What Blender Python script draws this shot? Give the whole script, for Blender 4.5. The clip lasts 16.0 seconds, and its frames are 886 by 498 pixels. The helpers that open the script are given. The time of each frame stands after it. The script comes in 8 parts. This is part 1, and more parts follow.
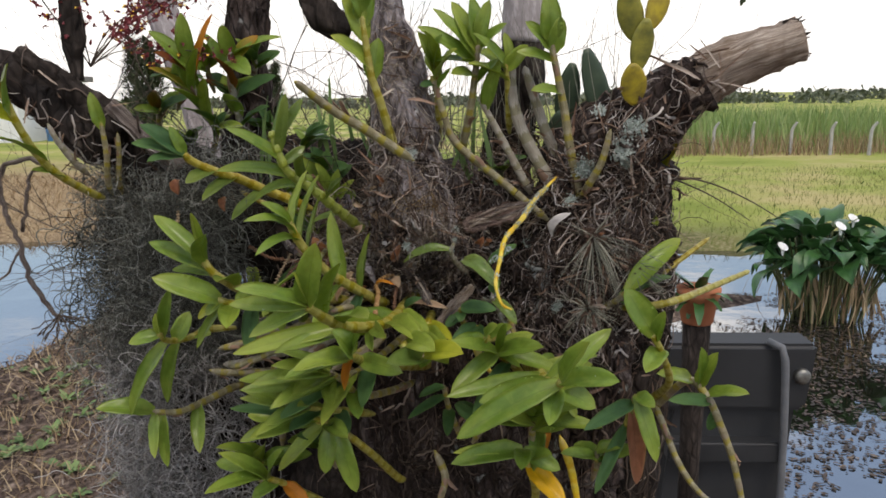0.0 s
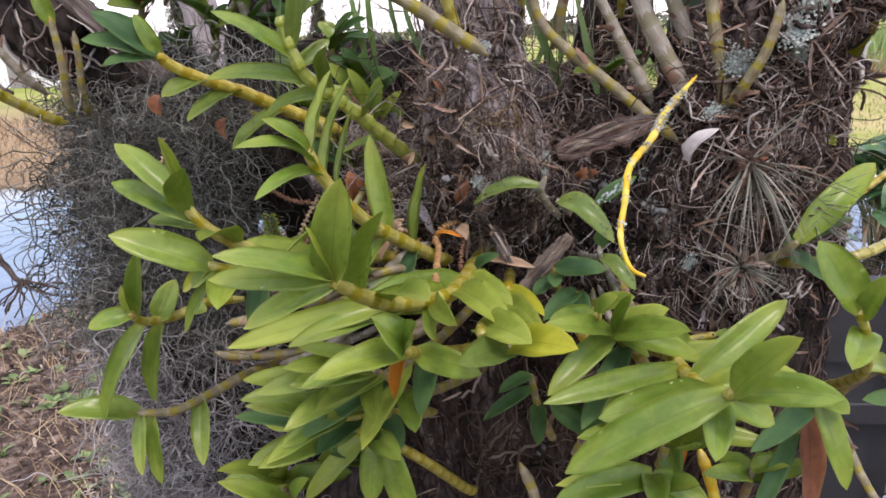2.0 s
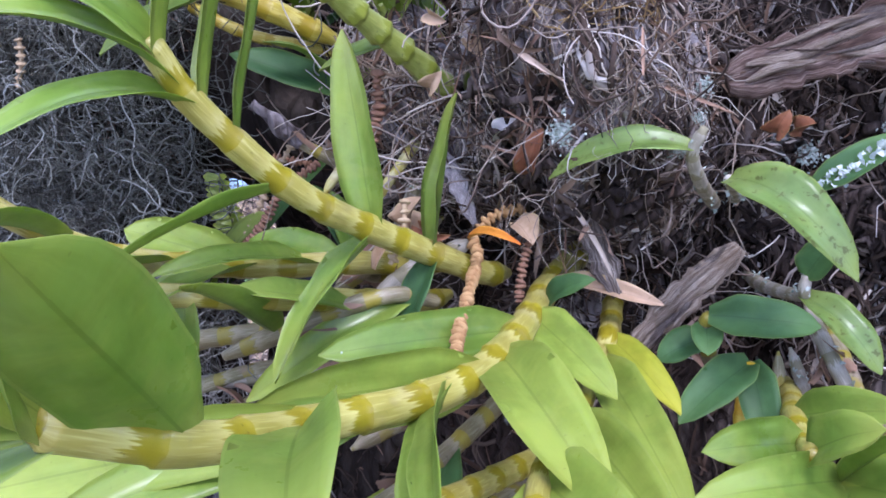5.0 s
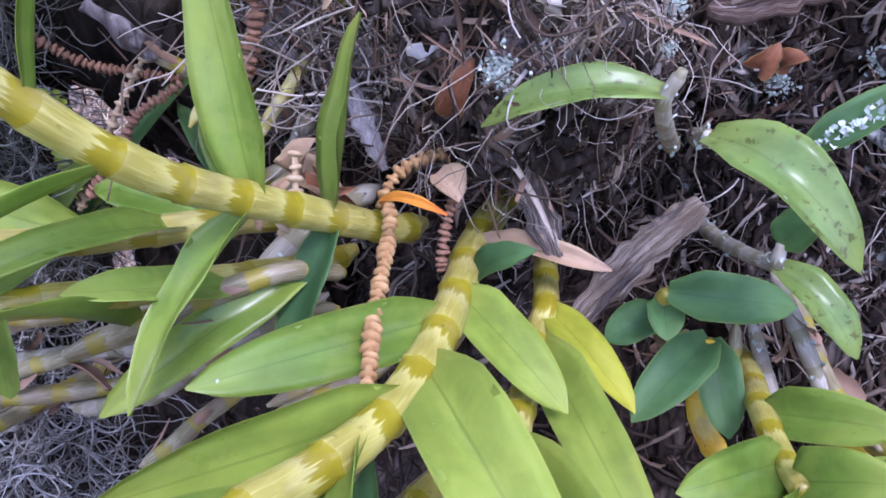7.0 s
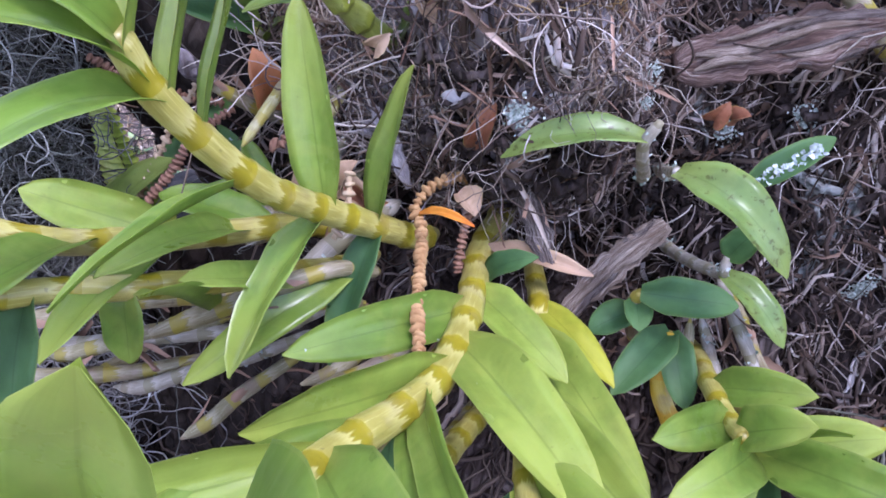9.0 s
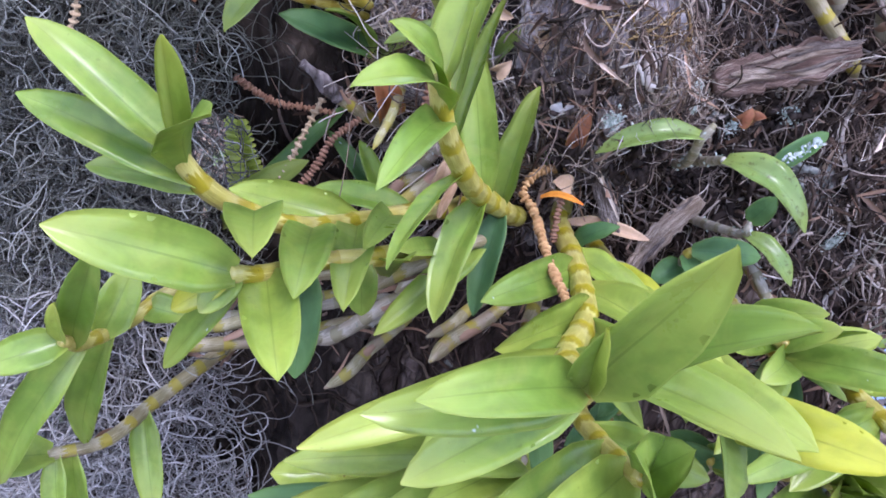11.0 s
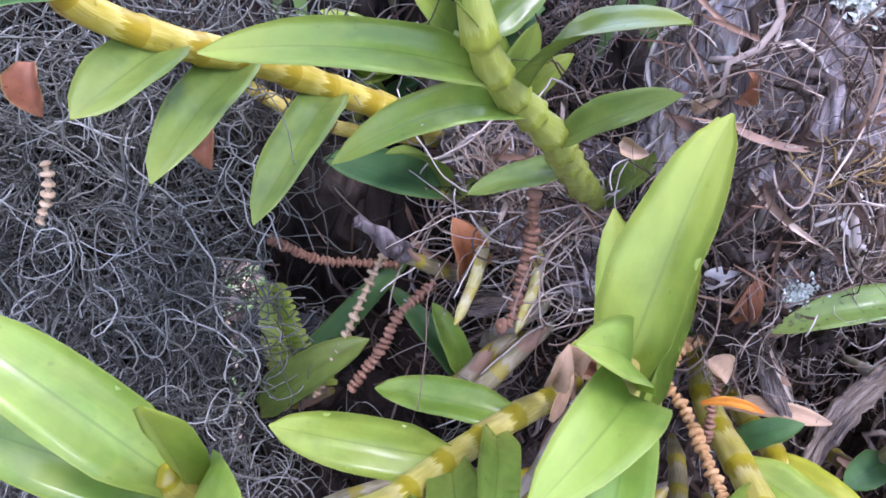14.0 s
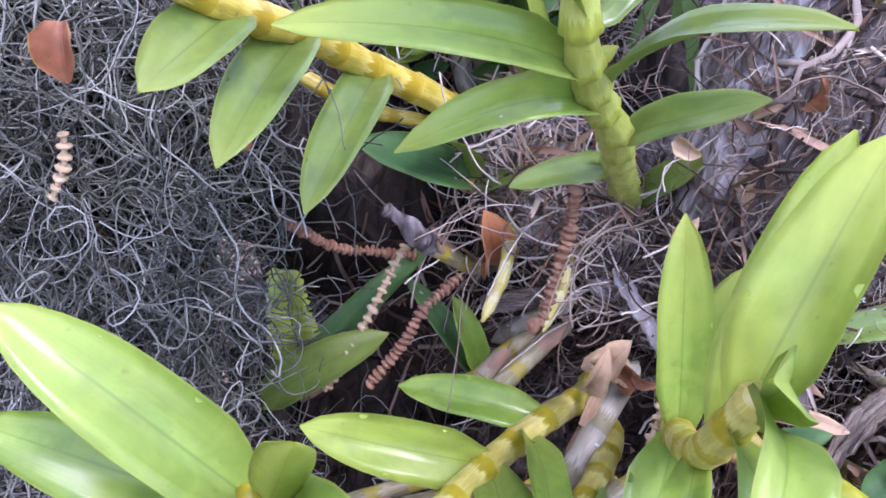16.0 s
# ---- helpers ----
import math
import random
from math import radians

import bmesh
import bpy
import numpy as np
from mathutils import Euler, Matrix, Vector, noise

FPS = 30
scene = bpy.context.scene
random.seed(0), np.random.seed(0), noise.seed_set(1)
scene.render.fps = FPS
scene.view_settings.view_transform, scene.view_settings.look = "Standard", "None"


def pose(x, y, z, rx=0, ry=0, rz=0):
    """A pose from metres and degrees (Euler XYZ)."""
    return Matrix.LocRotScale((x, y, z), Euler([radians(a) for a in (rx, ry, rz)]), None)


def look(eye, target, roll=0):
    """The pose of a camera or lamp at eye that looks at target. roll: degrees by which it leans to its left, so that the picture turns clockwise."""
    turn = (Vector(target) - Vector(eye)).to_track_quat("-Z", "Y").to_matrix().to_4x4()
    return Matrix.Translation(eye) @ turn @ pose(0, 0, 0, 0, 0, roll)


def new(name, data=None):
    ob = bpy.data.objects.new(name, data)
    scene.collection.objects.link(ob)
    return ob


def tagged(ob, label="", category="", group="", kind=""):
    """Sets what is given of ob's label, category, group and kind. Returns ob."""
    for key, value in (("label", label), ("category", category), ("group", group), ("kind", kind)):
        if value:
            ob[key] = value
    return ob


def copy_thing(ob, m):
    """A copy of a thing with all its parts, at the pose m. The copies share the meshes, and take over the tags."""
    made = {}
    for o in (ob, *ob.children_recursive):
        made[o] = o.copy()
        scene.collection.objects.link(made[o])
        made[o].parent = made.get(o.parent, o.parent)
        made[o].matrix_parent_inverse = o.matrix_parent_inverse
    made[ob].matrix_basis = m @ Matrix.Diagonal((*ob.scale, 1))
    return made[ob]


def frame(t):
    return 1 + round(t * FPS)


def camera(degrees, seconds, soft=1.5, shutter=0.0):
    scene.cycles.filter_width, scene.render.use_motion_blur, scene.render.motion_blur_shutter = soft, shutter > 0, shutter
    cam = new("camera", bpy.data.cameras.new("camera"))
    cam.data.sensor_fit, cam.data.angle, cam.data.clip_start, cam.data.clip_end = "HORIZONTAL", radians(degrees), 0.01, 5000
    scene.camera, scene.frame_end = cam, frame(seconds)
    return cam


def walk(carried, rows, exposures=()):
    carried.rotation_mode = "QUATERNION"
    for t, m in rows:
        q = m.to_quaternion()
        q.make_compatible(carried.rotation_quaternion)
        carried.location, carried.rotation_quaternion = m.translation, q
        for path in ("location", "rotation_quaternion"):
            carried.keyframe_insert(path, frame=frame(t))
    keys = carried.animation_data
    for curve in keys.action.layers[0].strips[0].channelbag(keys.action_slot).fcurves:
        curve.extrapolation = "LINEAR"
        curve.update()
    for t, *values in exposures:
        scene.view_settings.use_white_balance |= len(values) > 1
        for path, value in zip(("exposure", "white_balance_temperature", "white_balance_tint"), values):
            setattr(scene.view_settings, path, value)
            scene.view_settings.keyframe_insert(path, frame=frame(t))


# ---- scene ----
from mathutils.bvhtree import BVHTree

cam = camera(61.0, 16.0, soft=1.7)
PATH = [
    (0, (0.061, 0.01, 1.323), (-0.055, 1.967, 0.925), -0.8),
    (0.5, (0.014, 0.065, 1.323), (-0.14, 2.003, 0.854), -2.3),
    (1, (0.012, 0.116, 1.333), (-0.228, 2.057, 0.917), -3.2),
    (1.5, (0.005, 0.144, 1.31), (-0.153, 2.07, 0.795), -2.0),
    (2, (0.02, 0.232, 1.279), (-0.226, 2.136, 0.719), -2.6),
    (2.5, (0.038, 0.334, 1.252), (-0.272, 2.218, 0.657), -1.4),
    (3, (0.039, 0.419, 1.217), (-0.285, 2.278, 0.557), -2.8),
    (3.5, (0.043, 0.462, 1.21), (-0.335, 2.314, 0.557), -2.9),
    (4, (0.043, 0.485, 1.203), (-0.379, 2.322, 0.532), -4.1),
    (4.5, (0.029, 0.501, 1.212), (-0.437, 2.334, 0.56), -2.6),
    (4.7, (0.018, 0.498, 1.218), (-0.481, 2.325, 0.574), -2.0),
    (6.8, (-0.015, 0.568, 1.231), (-0.233, 2.286, 0.23), 0.8),
    (7, (-0.013, 0.568, 1.231), (-0.211, 2.292, 0.237), 0.8),
    (7.5, (-0.012, 0.563, 1.233), (-0.232, 2.293, 0.255), 0.4),
    (8, (-0.011, 0.556, 1.236), (-0.247, 2.29, 0.267), 0.3),
    (8.2, (-0.011, 0.551, 1.238), (-0.228, 2.287, 0.269), 1.0),
    (10.3, (-0.118, 0.441, 1.278), (0.094, 2.215, 0.381), 8.1),
    (10.5, (-0.124, 0.435, 1.279), (0.077, 2.19, 0.343), 7.6),
    (11, (-0.143, 0.435, 1.28), (0.095, 2.18, 0.332), 6.7),
    (11.5, (-0.144, 0.435, 1.287), (0.001, 2.212, 0.379), 4.1),
    (12, (-0.119, 0.458, 1.297), (-0.078, 2.239, 0.387), 2.5),
    (12.5, (-0.12, 0.471, 1.297), (0.002, 2.245, 0.382), 3.9),
    (13, (-0.155, 0.487, 1.304), (0.201, 2.233, 0.397), 2.8),
    (13.5, (-0.168, 0.509, 1.309), (0.086, 2.278, 0.41), 0.6),
    (14, (-0.164, 0.562, 1.296), (-0.004, 2.336, 0.386), 2.5),
    (14.5, (-0.171, 0.59, 1.283), (0.018, 2.366, 0.382), 4.6),
    (15, (-0.177, 0.606, 1.274), (0.074, 2.358, 0.345), 6.4),
    (15.5, (-0.182, 0.603, 1.276), (0.111, 2.352, 0.351), 7.2),
    (16, (-0.195, 0.579, 1.292), (0.109, 2.314, 0.346), 7.1),
]
EXPOSURES = [(0, -0.92, 7300, 13), (0.5, -0.97, 7250, 18), (1.0, -0.62, 7050, 19), (1.5, -0.54, 6900, 21), (2.5, 0.20, 6950, 25), (3.2, 0.30, 6500, 24), (4.5, 0.46, 5600, 25), (7.0, 0.51, 5350, 34), (8.0, 0.52, 5350, 34), (11.0, 0.60, 5600, 28), (12.0, 0.67, 5600, 33), (13.5, 0.70, 5650, 32), (14.5, 0.76, 5500, 32), (15.5, 0.85, 5650, 33), (16, 0.85, 5650, 33)]
walk(cam, [(t, look(eye, target, roll)) for t, eye, target, roll in PATH], EXPOSURES)

# ---- light: bright, thinly clouded sky ----
SUN_ELEV, SUN_TURN = 58.0, 150.0
world = bpy.data.worlds.new("sky")
scene.world = world
world.use_nodes = True
wt = world.node_tree
wt.nodes.clear()
w_out = wt.nodes.new("ShaderNodeOutputWorld")
w_bg = wt.nodes.new("ShaderNodeBackground")
w_bg2 = wt.nodes.new("ShaderNodeBackground")
w_mix = wt.nodes.new("ShaderNodeMixShader")
w_sky = wt.nodes.new("ShaderNodeTexSky")
w_sky.sky_type, w_sky.sun_disc = "NISHITA", False
w_sky.sun_elevation, w_sky.sun_rotation = radians(SUN_ELEV), radians(SUN_TURN)
w_tc = wt.nodes.new("ShaderNodeTexCoord")
w_map = wt.nodes.new("ShaderNodeMapping")
w_map.inputs["Scale"].default_value = (1.0, 1.0, 3.2)
w_noise = wt.nodes.new("ShaderNodeTexNoise")
w_noise.inputs["Scale"].default_value = 2.1
w_noise.inputs["Detail"].default_value = 6.0
w_ramp = wt.nodes.new("ShaderNodeValToRGB")
w_ramp.color_ramp.elements[0].position, w_ramp.color_ramp.elements[1].position = 0.48, 0.62
w_ramp.color_ramp.elements[0].color = (0.04, 0.04, 0.04, 1)
w_sep = wt.nodes.new("ShaderNodeSeparateXYZ")
w_haze = wt.nodes.new("ShaderNodeMapRange")
for key, value in (("From Min", 0.10), ("From Max", 0.15), ("To Min", 1.0), ("To Max", 0.0)):
    w_haze.inputs[key].default_value = value
w_max = wt.nodes.new("ShaderNodeMath")
w_max.operation = "MAXIMUM"
w_bg.inputs["Strength"].default_value = 0.44
w_bg2.inputs["Color"].default_value = (0.93, 0.96, 1.0, 1)
w_glow = wt.nodes.new("ShaderNodeMapRange")
for key, value in (("From Min", 0.0), ("From Max", 1.0), ("To Min", 2.7), ("To Max", 3.7)):
    w_glow.inputs[key].default_value = value
wt.links.new(w_glow.outputs["Result"], w_bg2.inputs["Strength"])
wt.links.new(w_tc.outputs["Generated"], w_map.inputs["Vector"])
wt.links.new(w_map.outputs["Vector"], w_noise.inputs["Vector"])
wt.links.new(w_noise.outputs["Fac"], w_ramp.inputs["Fac"])
wt.links.new(w_sky.outputs["Color"], w_bg.inputs["Color"])
wt.links.new(w_tc.outputs["Generated"], w_sep.inputs[0])
wt.links.new(w_sep.outputs[2], w_haze.inputs["Value"])
wt.links.new(w_sep.outputs[2], w_glow.inputs["Value"])
wt.links.new(w_ramp.outputs["Color"], w_max.inputs[0])
wt.links.new(w_haze.outputs["Result"], w_max.inputs[1])
wt.links.new(w_max.outputs[0], w_mix.inputs["Fac"])
wt.links.new(w_bg.outputs["Background"], w_mix.inputs[1])
wt.links.new(w_bg2.outputs["Background"], w_mix.inputs[2])
wt.links.new(w_mix.outputs["Shader"], w_out.inputs["Surface"])

sun = new("sun", bpy.data.lights.new("sun", "SUN"))
sun.data.energy, sun.data.angle, sun.data.color = 2.3, radians(14), (1.0, 0.96, 0.9)
sun.rotation_euler = Euler((radians(90 - SUN_ELEV), 0, radians(180 - SUN_TURN)))


# ---- materials ----
def mat(name, rough=0.6, metal=0.0):
    m = bpy.data.materials.new(name)
    m.use_nodes = True
    nt = m.node_tree
    b = nt.nodes["Principled BSDF"]
    b.inputs["Roughness"].default_value, b.inputs["Metallic"].default_value = rough, metal
    if rough >= 0.7:
        b.inputs["Specular IOR Level"].default_value = 0.12
    return m, nt, b


def node(nt, kind, **values):
    n = nt.nodes.new(kind)
    for key, value in values.items():
        n.inputs[key.replace("_", " ")].default_value = value
    return n


def noise_tex(nt, scale, detail=4.0, rough=0.55, vec=None, dist=0.0):
    n = node(nt, "ShaderNodeTexNoise", Scale=scale, Detail=detail, Roughness=rough, Distortion=dist)
    if vec is not None:
        nt.links.new(vec, n.inputs["Vector"])
    return n.outputs["Fac"]


def ramp(nt, fac, stops):
    r = nt.nodes.new("ShaderNodeValToRGB")
    e = r.color_ramp.elements
    while len(e) < len(stops):
        e.new(0.5)
    for el, (p, c) in zip(e, stops):
        el.position = p
        el.color = (*c, 1) if len(c) == 3 else c
    nt.links.new(fac, r.inputs["Fac"])
    return r.outputs["Color"]


def blend(nt, fac, a, b, mode="MIX"):
    n = nt.nodes.new("ShaderNodeMix")
    n.data_type, n.blend_type = "RGBA", mode
    for sock, v in ((n.inputs[0], fac), (n.inputs[6], a), (n.inputs[7], b)):
        if isinstance(v, (int, float)):
            sock.default_value = v
        elif isinstance(v, tuple):
            sock.default_value = (*v, 1)
        else:
            nt.links.new(v, sock)
    return n.outputs[2]


def calc(nt, op, a, b=0.0):
    n = nt.nodes.new("ShaderNodeMath")
    n.operation = op
    for sock, v in zip(n.inputs, (a, b)):
        if isinstance(v, (int, float)):
            sock.default_value = v
        else:
            nt.links.new(v, sock)
    return n.outputs[0]


def bump(nt, b, height, strength=0.4, dist=0.002):
    n = node(nt, "ShaderNodeBump", Strength=strength, Distance=dist)
    nt.links.new(height, n.inputs["Height"])
    nt.links.new(n.outputs["Normal"], b.inputs["Normal"])
    return n


def coords(nt, which="Object"):
    return nt.nodes.new("ShaderNodeTexCoord").outputs[which]


def island(nt):
    return nt.nodes.new("ShaderNodeNewGeometry").outputs["Random Per Island"]


def obrand(nt):
    return nt.nodes.new("ShaderNodeObjectInfo").outputs["Random"]


def leaf_mat(name, low, high, tipc, rough=0.36, spots=0.0, glow=0.38):
    """low, high: the two greens that vary from leaf to leaf; tipc: colour towards the tip and edge."""
    m, nt, b = mat(name, rough)
    uv = nt.nodes.new("ShaderNodeSeparateXYZ")
    nt.links.new(coords(nt, "UV"), uv.inputs[0])
    b.inputs["Coat Weight"].default_value, b.inputs["Coat Roughness"].default_value = (0.30, 0.22) if rough < 0.5 else (0.0, 0.3)
    ob = coords(nt)
    n1 = noise_tex(nt, 38, 3, vec=ob)
    n2 = noise_tex(nt, 260, 3, vec=ob)
    rnd = obrand(nt)
    b.inputs["Specular IOR Level"].default_value = 0.28
    c = blend(nt, calc(nt, "ADD", calc(nt, "MULTIPLY", rnd, 0.6), calc(nt, "MULTIPLY", n1, 0.5)), low, high)
    c = blend(nt, calc(nt, "MULTIPLY", ramp(nt, noise_tex(nt, 95, 5, 0.65, vec=ob), [(0.46, (0, 0, 0)), (0.66, (1, 1, 1))]), 0.35), c, tuple(v * 0.62 for v in low))
    basef = calc(nt, "POWER", calc(nt, "SUBTRACT", 1.0, uv.outputs[1]), 7.0)
    c = blend(nt, calc(nt, "MULTIPLY", basef, 0.6), c, tipc)
    across = calc(nt, "ABSOLUTE", calc(nt, "SUBTRACT", uv.outputs[0], 0.5))
    # length-wise veins
    wv = node(nt, "ShaderNodeTexWave", Scale=5.2, Distortion=0.6, Detail=1.0)
    wv.bands_direction = "X"
    nt.links.new(coords(nt, "UV"), wv.inputs["Vector"])
    c = blend(nt, calc(nt, "MULTIPLY", wv.outputs["Fac"], 0.025), c, tuple(min(1, v * 1.5) for v in high))
    # broad pale and dark clouding along the blade
    lm = node(nt, "ShaderNodeMapping", Scale=(1.6, 2.6, 1.0))
    nt.links.new(coords(nt, "UV"), lm.inputs["Vector"])
    lm2 = nt.nodes.new("ShaderNodeVectorMath")
    nt.links.new(lm.outputs[0], lm2.inputs[0])
    nt.links.new(rnd, lm2.inputs[1])
    cloud = noise_tex(nt, 1.3, 3, 0.5, lm2.outputs[0], 0.6)
    c = blend(nt, calc(nt, "MULTIPLY", ramp(nt, cloud, [(0.40, (1, 1, 1)), (0.56, (0, 0, 0))]), 0.38), c, tuple(v * 0.55 for v in low))
    c = blend(nt, calc(nt, "MULTIPLY", ramp(nt, cloud, [(0.56, (0, 0, 0)), (0.72, (1, 1, 1))]), 0.30), c, tuple(min(1, v * 1.25 + 0.03) for v in high))
    mott = ramp(nt, noise_tex(nt, 75, 4, 0.6, vec=ob, dist=0.8), [(0.44, (0, 0, 0)), (0.68, (1, 1, 1))])
    c = blend(nt, calc(nt, "MULTIPLY", mott, 0.28), c, tipc)
    # pale thin edge, darker midrib groove
    edge = calc(nt, "GREATER_THAN", across, 0.475)
    c = blend(nt, calc(nt, "MULTIPLY", edge, 0.22), c, (0.45, 0.50, 0.12))
    rib = calc(nt, "LESS_THAN", across, 0.018)
    c = blend(nt, calc(nt, "MULTIPLY", rib, 0.45), c, tuple(v * 0.55 for v in low))
    # yellowing towards the tip on some leaves
    tipf = calc(nt, "MULTIPLY", calc(nt, "POWER", uv.outputs[1], 3.0), calc(nt, "ADD", calc(nt, "MULTIPLY", rnd, 0.7), calc(nt, "MULTIPLY", n1, 0.3)))
    c = blend(nt, tipf, c, tipc)
    sp = ramp(nt, noise_tex(nt, 420, 2, vec=ob), [(0.70 - spots * 0.12, (0, 0, 0)), (0.76 - spots * 0.12, (1, 1, 1))])
    c = blend(nt, calc(nt, "MULTIPLY", sp, 0.25 + spots * 0.6), c, (0.05, 0.04, 0.01))
    white = ramp(nt, noise_tex(nt, 190, 2, vec=ob), [(0.775, (0, 0, 0)), (0.80, (1, 1, 1))])
    c = blend(nt, calc(nt, "MULTIPLY", white, 0.7), c, (0.75, 0.78, 0.70))
    nt.links.new(c, b.inputs["Base Color"])
    nt.links.new(calc(nt, "ADD", calc(nt, "ADD", calc(nt, "MULTIPLY", n2, 0.15), calc(nt, "MULTIPLY", n1, 0.35)), rough - 0.27), b.inputs["Roughness"])
    h = calc(nt, "ADD", calc(nt, "MULTIPLY", wv.outputs["Fac"], 0.02), calc(nt, "ADD", calc(nt, "ADD", calc(nt, "MULTIPLY", n2, 0.12), calc(nt, "MULTIPLY", n1, 1.6)), calc(nt, "MULTIPLY", rib, -0.5)))
    bump(nt, b, h, 0.35, 0.0010)
    tr = nt.nodes.new("ShaderNodeBsdfTranslucent")
    nt.links.new(blend(nt, 0.5, c, (0.42, 0.55, 0.03)), tr.inputs["Color"])
    mx = node(nt, "ShaderNodeMixShader", Fac=glow)
    out = nt.nodes["Material Output"]
    nt.links.new(b.outputs[0], mx.inputs[1])
    nt.links.new(tr.outputs[0], mx.inputs[2])
    nt.links.new(mx.outputs[0], out.inputs["Surface"])
    return m


LEAF = {
    "g": leaf_mat("leaf_green", (0.120, 0.226, 0.026), (0.220, 0.338, 0.050), (0.38, 0.42, 0.08)),
    "y": leaf_mat("leaf_lime", (0.21, 0.315, 0.040), (0.32, 0.41, 0.065), (0.45, 0.47, 0.08)),
    # h: leaf green darkened, the shade on hanging leaves put into the colour
    "h": leaf_mat("leaf_green_shade_tone", (0.085, 0.155, 0.030), (0.165, 0.245, 0.050), (0.28, 0.32, 0.07)),
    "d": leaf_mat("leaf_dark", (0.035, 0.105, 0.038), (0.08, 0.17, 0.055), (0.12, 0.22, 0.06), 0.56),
    "s": leaf_mat("leaf_speckled", (0.12, 0.21, 0.045), (0.20, 0.30, 0.075), (0.29, 0.33, 0.08), 0.36, 0.8),
    "Y": leaf_mat("leaf_yellow", (0.34, 0.40, 0.03), (0.46, 0.48, 0.04), (0.62, 0.56, 0.06)),
    "Z": leaf_mat("leaf_golden", (0.75, 0.42, 0.01), (0.85, 0.52, 0.02), (0.8, 0.40, 0.02), 0.4),
    "O": leaf_mat("leaf_orange", (0.55, 0.19, 0.02), (0.68, 0.30, 0.03), (0.60, 0.14, 0.02), 0.5),
    "B": leaf_mat("leaf_rust", (0.15, 0.050, 0.022), (0.27, 0.10, 0.045), (0.33, 0.16, 0.09), 0.6, 0.5, 0.10),
    "U": leaf_mat("leaf_red_rust", (0.24, 0.065, 0.02), (0.40, 0.13, 0.04), (0.52, 0.24, 0.12), 0.5, 0.3, 0.25),
    "R": leaf_mat("leaf_dark_red", (0.13, 0.03, 0.015), (0.22, 0.055, 0.02), (0.34, 0.10, 0.02), 0.42),
    "m": leaf_mat("leaf_turning", (0.16, 0.21, 0.02), (0.26, 0.28, 0.03), (0.62, 0.20, 0.02), 0.4),
    "T": leaf_mat("leaf_tan", (0.30, 0.19, 0.11), (0.42, 0.29, 0.18), (0.48, 0.33, 0.22), 0.7, 0.2, 0.1),
    "G": leaf_mat("leaf_papery_grey", (0.38, 0.34, 0.32), (0.52, 0.48, 0.46), (0.58, 0.54, 0.50), 0.7, 0.1, 0.12),
}


def cane_mat(name, body, pale, band, grime, rough=0.34):
    """UV: u round the cane, v counts its joints."""
    m, nt, b = mat(name, rough)
    sep = nt.nodes.new("ShaderNodeSeparateXYZ")
    nt.links.new(coords(nt, "UV"), sep.inputs[0])
    u, v = sep.outputs[0], sep.outputs[1]
    ob = coords(nt)
    n1 = noise_tex(nt, 60, 4, vec=ob)
    n2 = noise_tex(nt, 420, 3, vec=ob)
    comb = nt.nodes.new("ShaderNodeCombineXYZ")
    nt.links.new(calc(nt, "MULTIPLY", u, 15.0), comb.inputs[0])
    nt.links.new(calc(nt, "MULTIPLY", v, 0.9), comb.inputs[1])
    streak = noise_tex(nt, 1.0, 2, vec=comb.outputs[0])
    f = calc(nt, "FRACT", v)
    comb2 = nt.nodes.new("ShaderNodeCombineXYZ")
    nt.links.new(calc(nt, "MULTIPLY", u, 46.0), comb2.inputs[0])
    nt.links.new(calc(nt, "MULTIPLY", v, 1.6), comb2.inputs[1])
    rib = noise_tex(nt, 1.0, 1, vec=comb2.outputs[0])
    jag = calc(nt, "ADD", calc(nt, "ADD", f, calc(nt, "MULTIPLY", calc(nt, "SUBTRACT", streak, 0.5), 0.55)), calc(nt, "MULTIPLY", calc(nt, "SUBTRACT", rib, 0.5), 0.42))
    isband = ramp(nt, jag, [(0.30, (1, 1, 1)), (0.34, (0, 0, 0))])
    c = blend(nt, n1, body, tuple(x * 0.72 for x in body))
    c = blend(nt, calc(nt, "MULTIPLY", ramp(nt, streak, [(0.52, (0, 0, 0)), (0.70, (1, 1, 1))]), 0.35), c, pale)
    c = blend(nt, calc(nt, "MULTIPLY", ramp(nt, rib, [(0.56, (0, 0, 0)), (0.66, (1, 1, 1))]), 0.4), c, pale)
    c = blend(nt, isband, c, band)
    lip = ramp(nt, jag, [(0.33, (0, 0, 0)), (0.38, (1, 1, 1)), (0.62, (0, 0, 0))])
    c = blend(nt, calc(nt, "MULTIPLY", lip, 0.55), c, pale)
    g = ramp(nt, n1, [(0.56, (0, 0, 0)), (0.68, (1, 1, 1))])
    c = blend(nt, calc(nt, "MULTIPLY", g, grime), c, (0.22, 0.17, 0.12))
    sp = ramp(nt, n2, [(0.66, (0, 0, 0)), (0.72, (1, 1, 1))])
    c = blend(nt, calc(nt, "MULTIPLY", sp, 0.5), c, (0.06, 0.05, 0.02))
    nt.links.new(c, b.inputs["Base Color"])
    h = calc(nt, "ADD", calc(nt, "MULTIPLY", streak, 0.8), calc(nt, "MULTIPLY", n2, 0.3))
    bump(nt, b, h, 0.25, 0.0006)
    return m


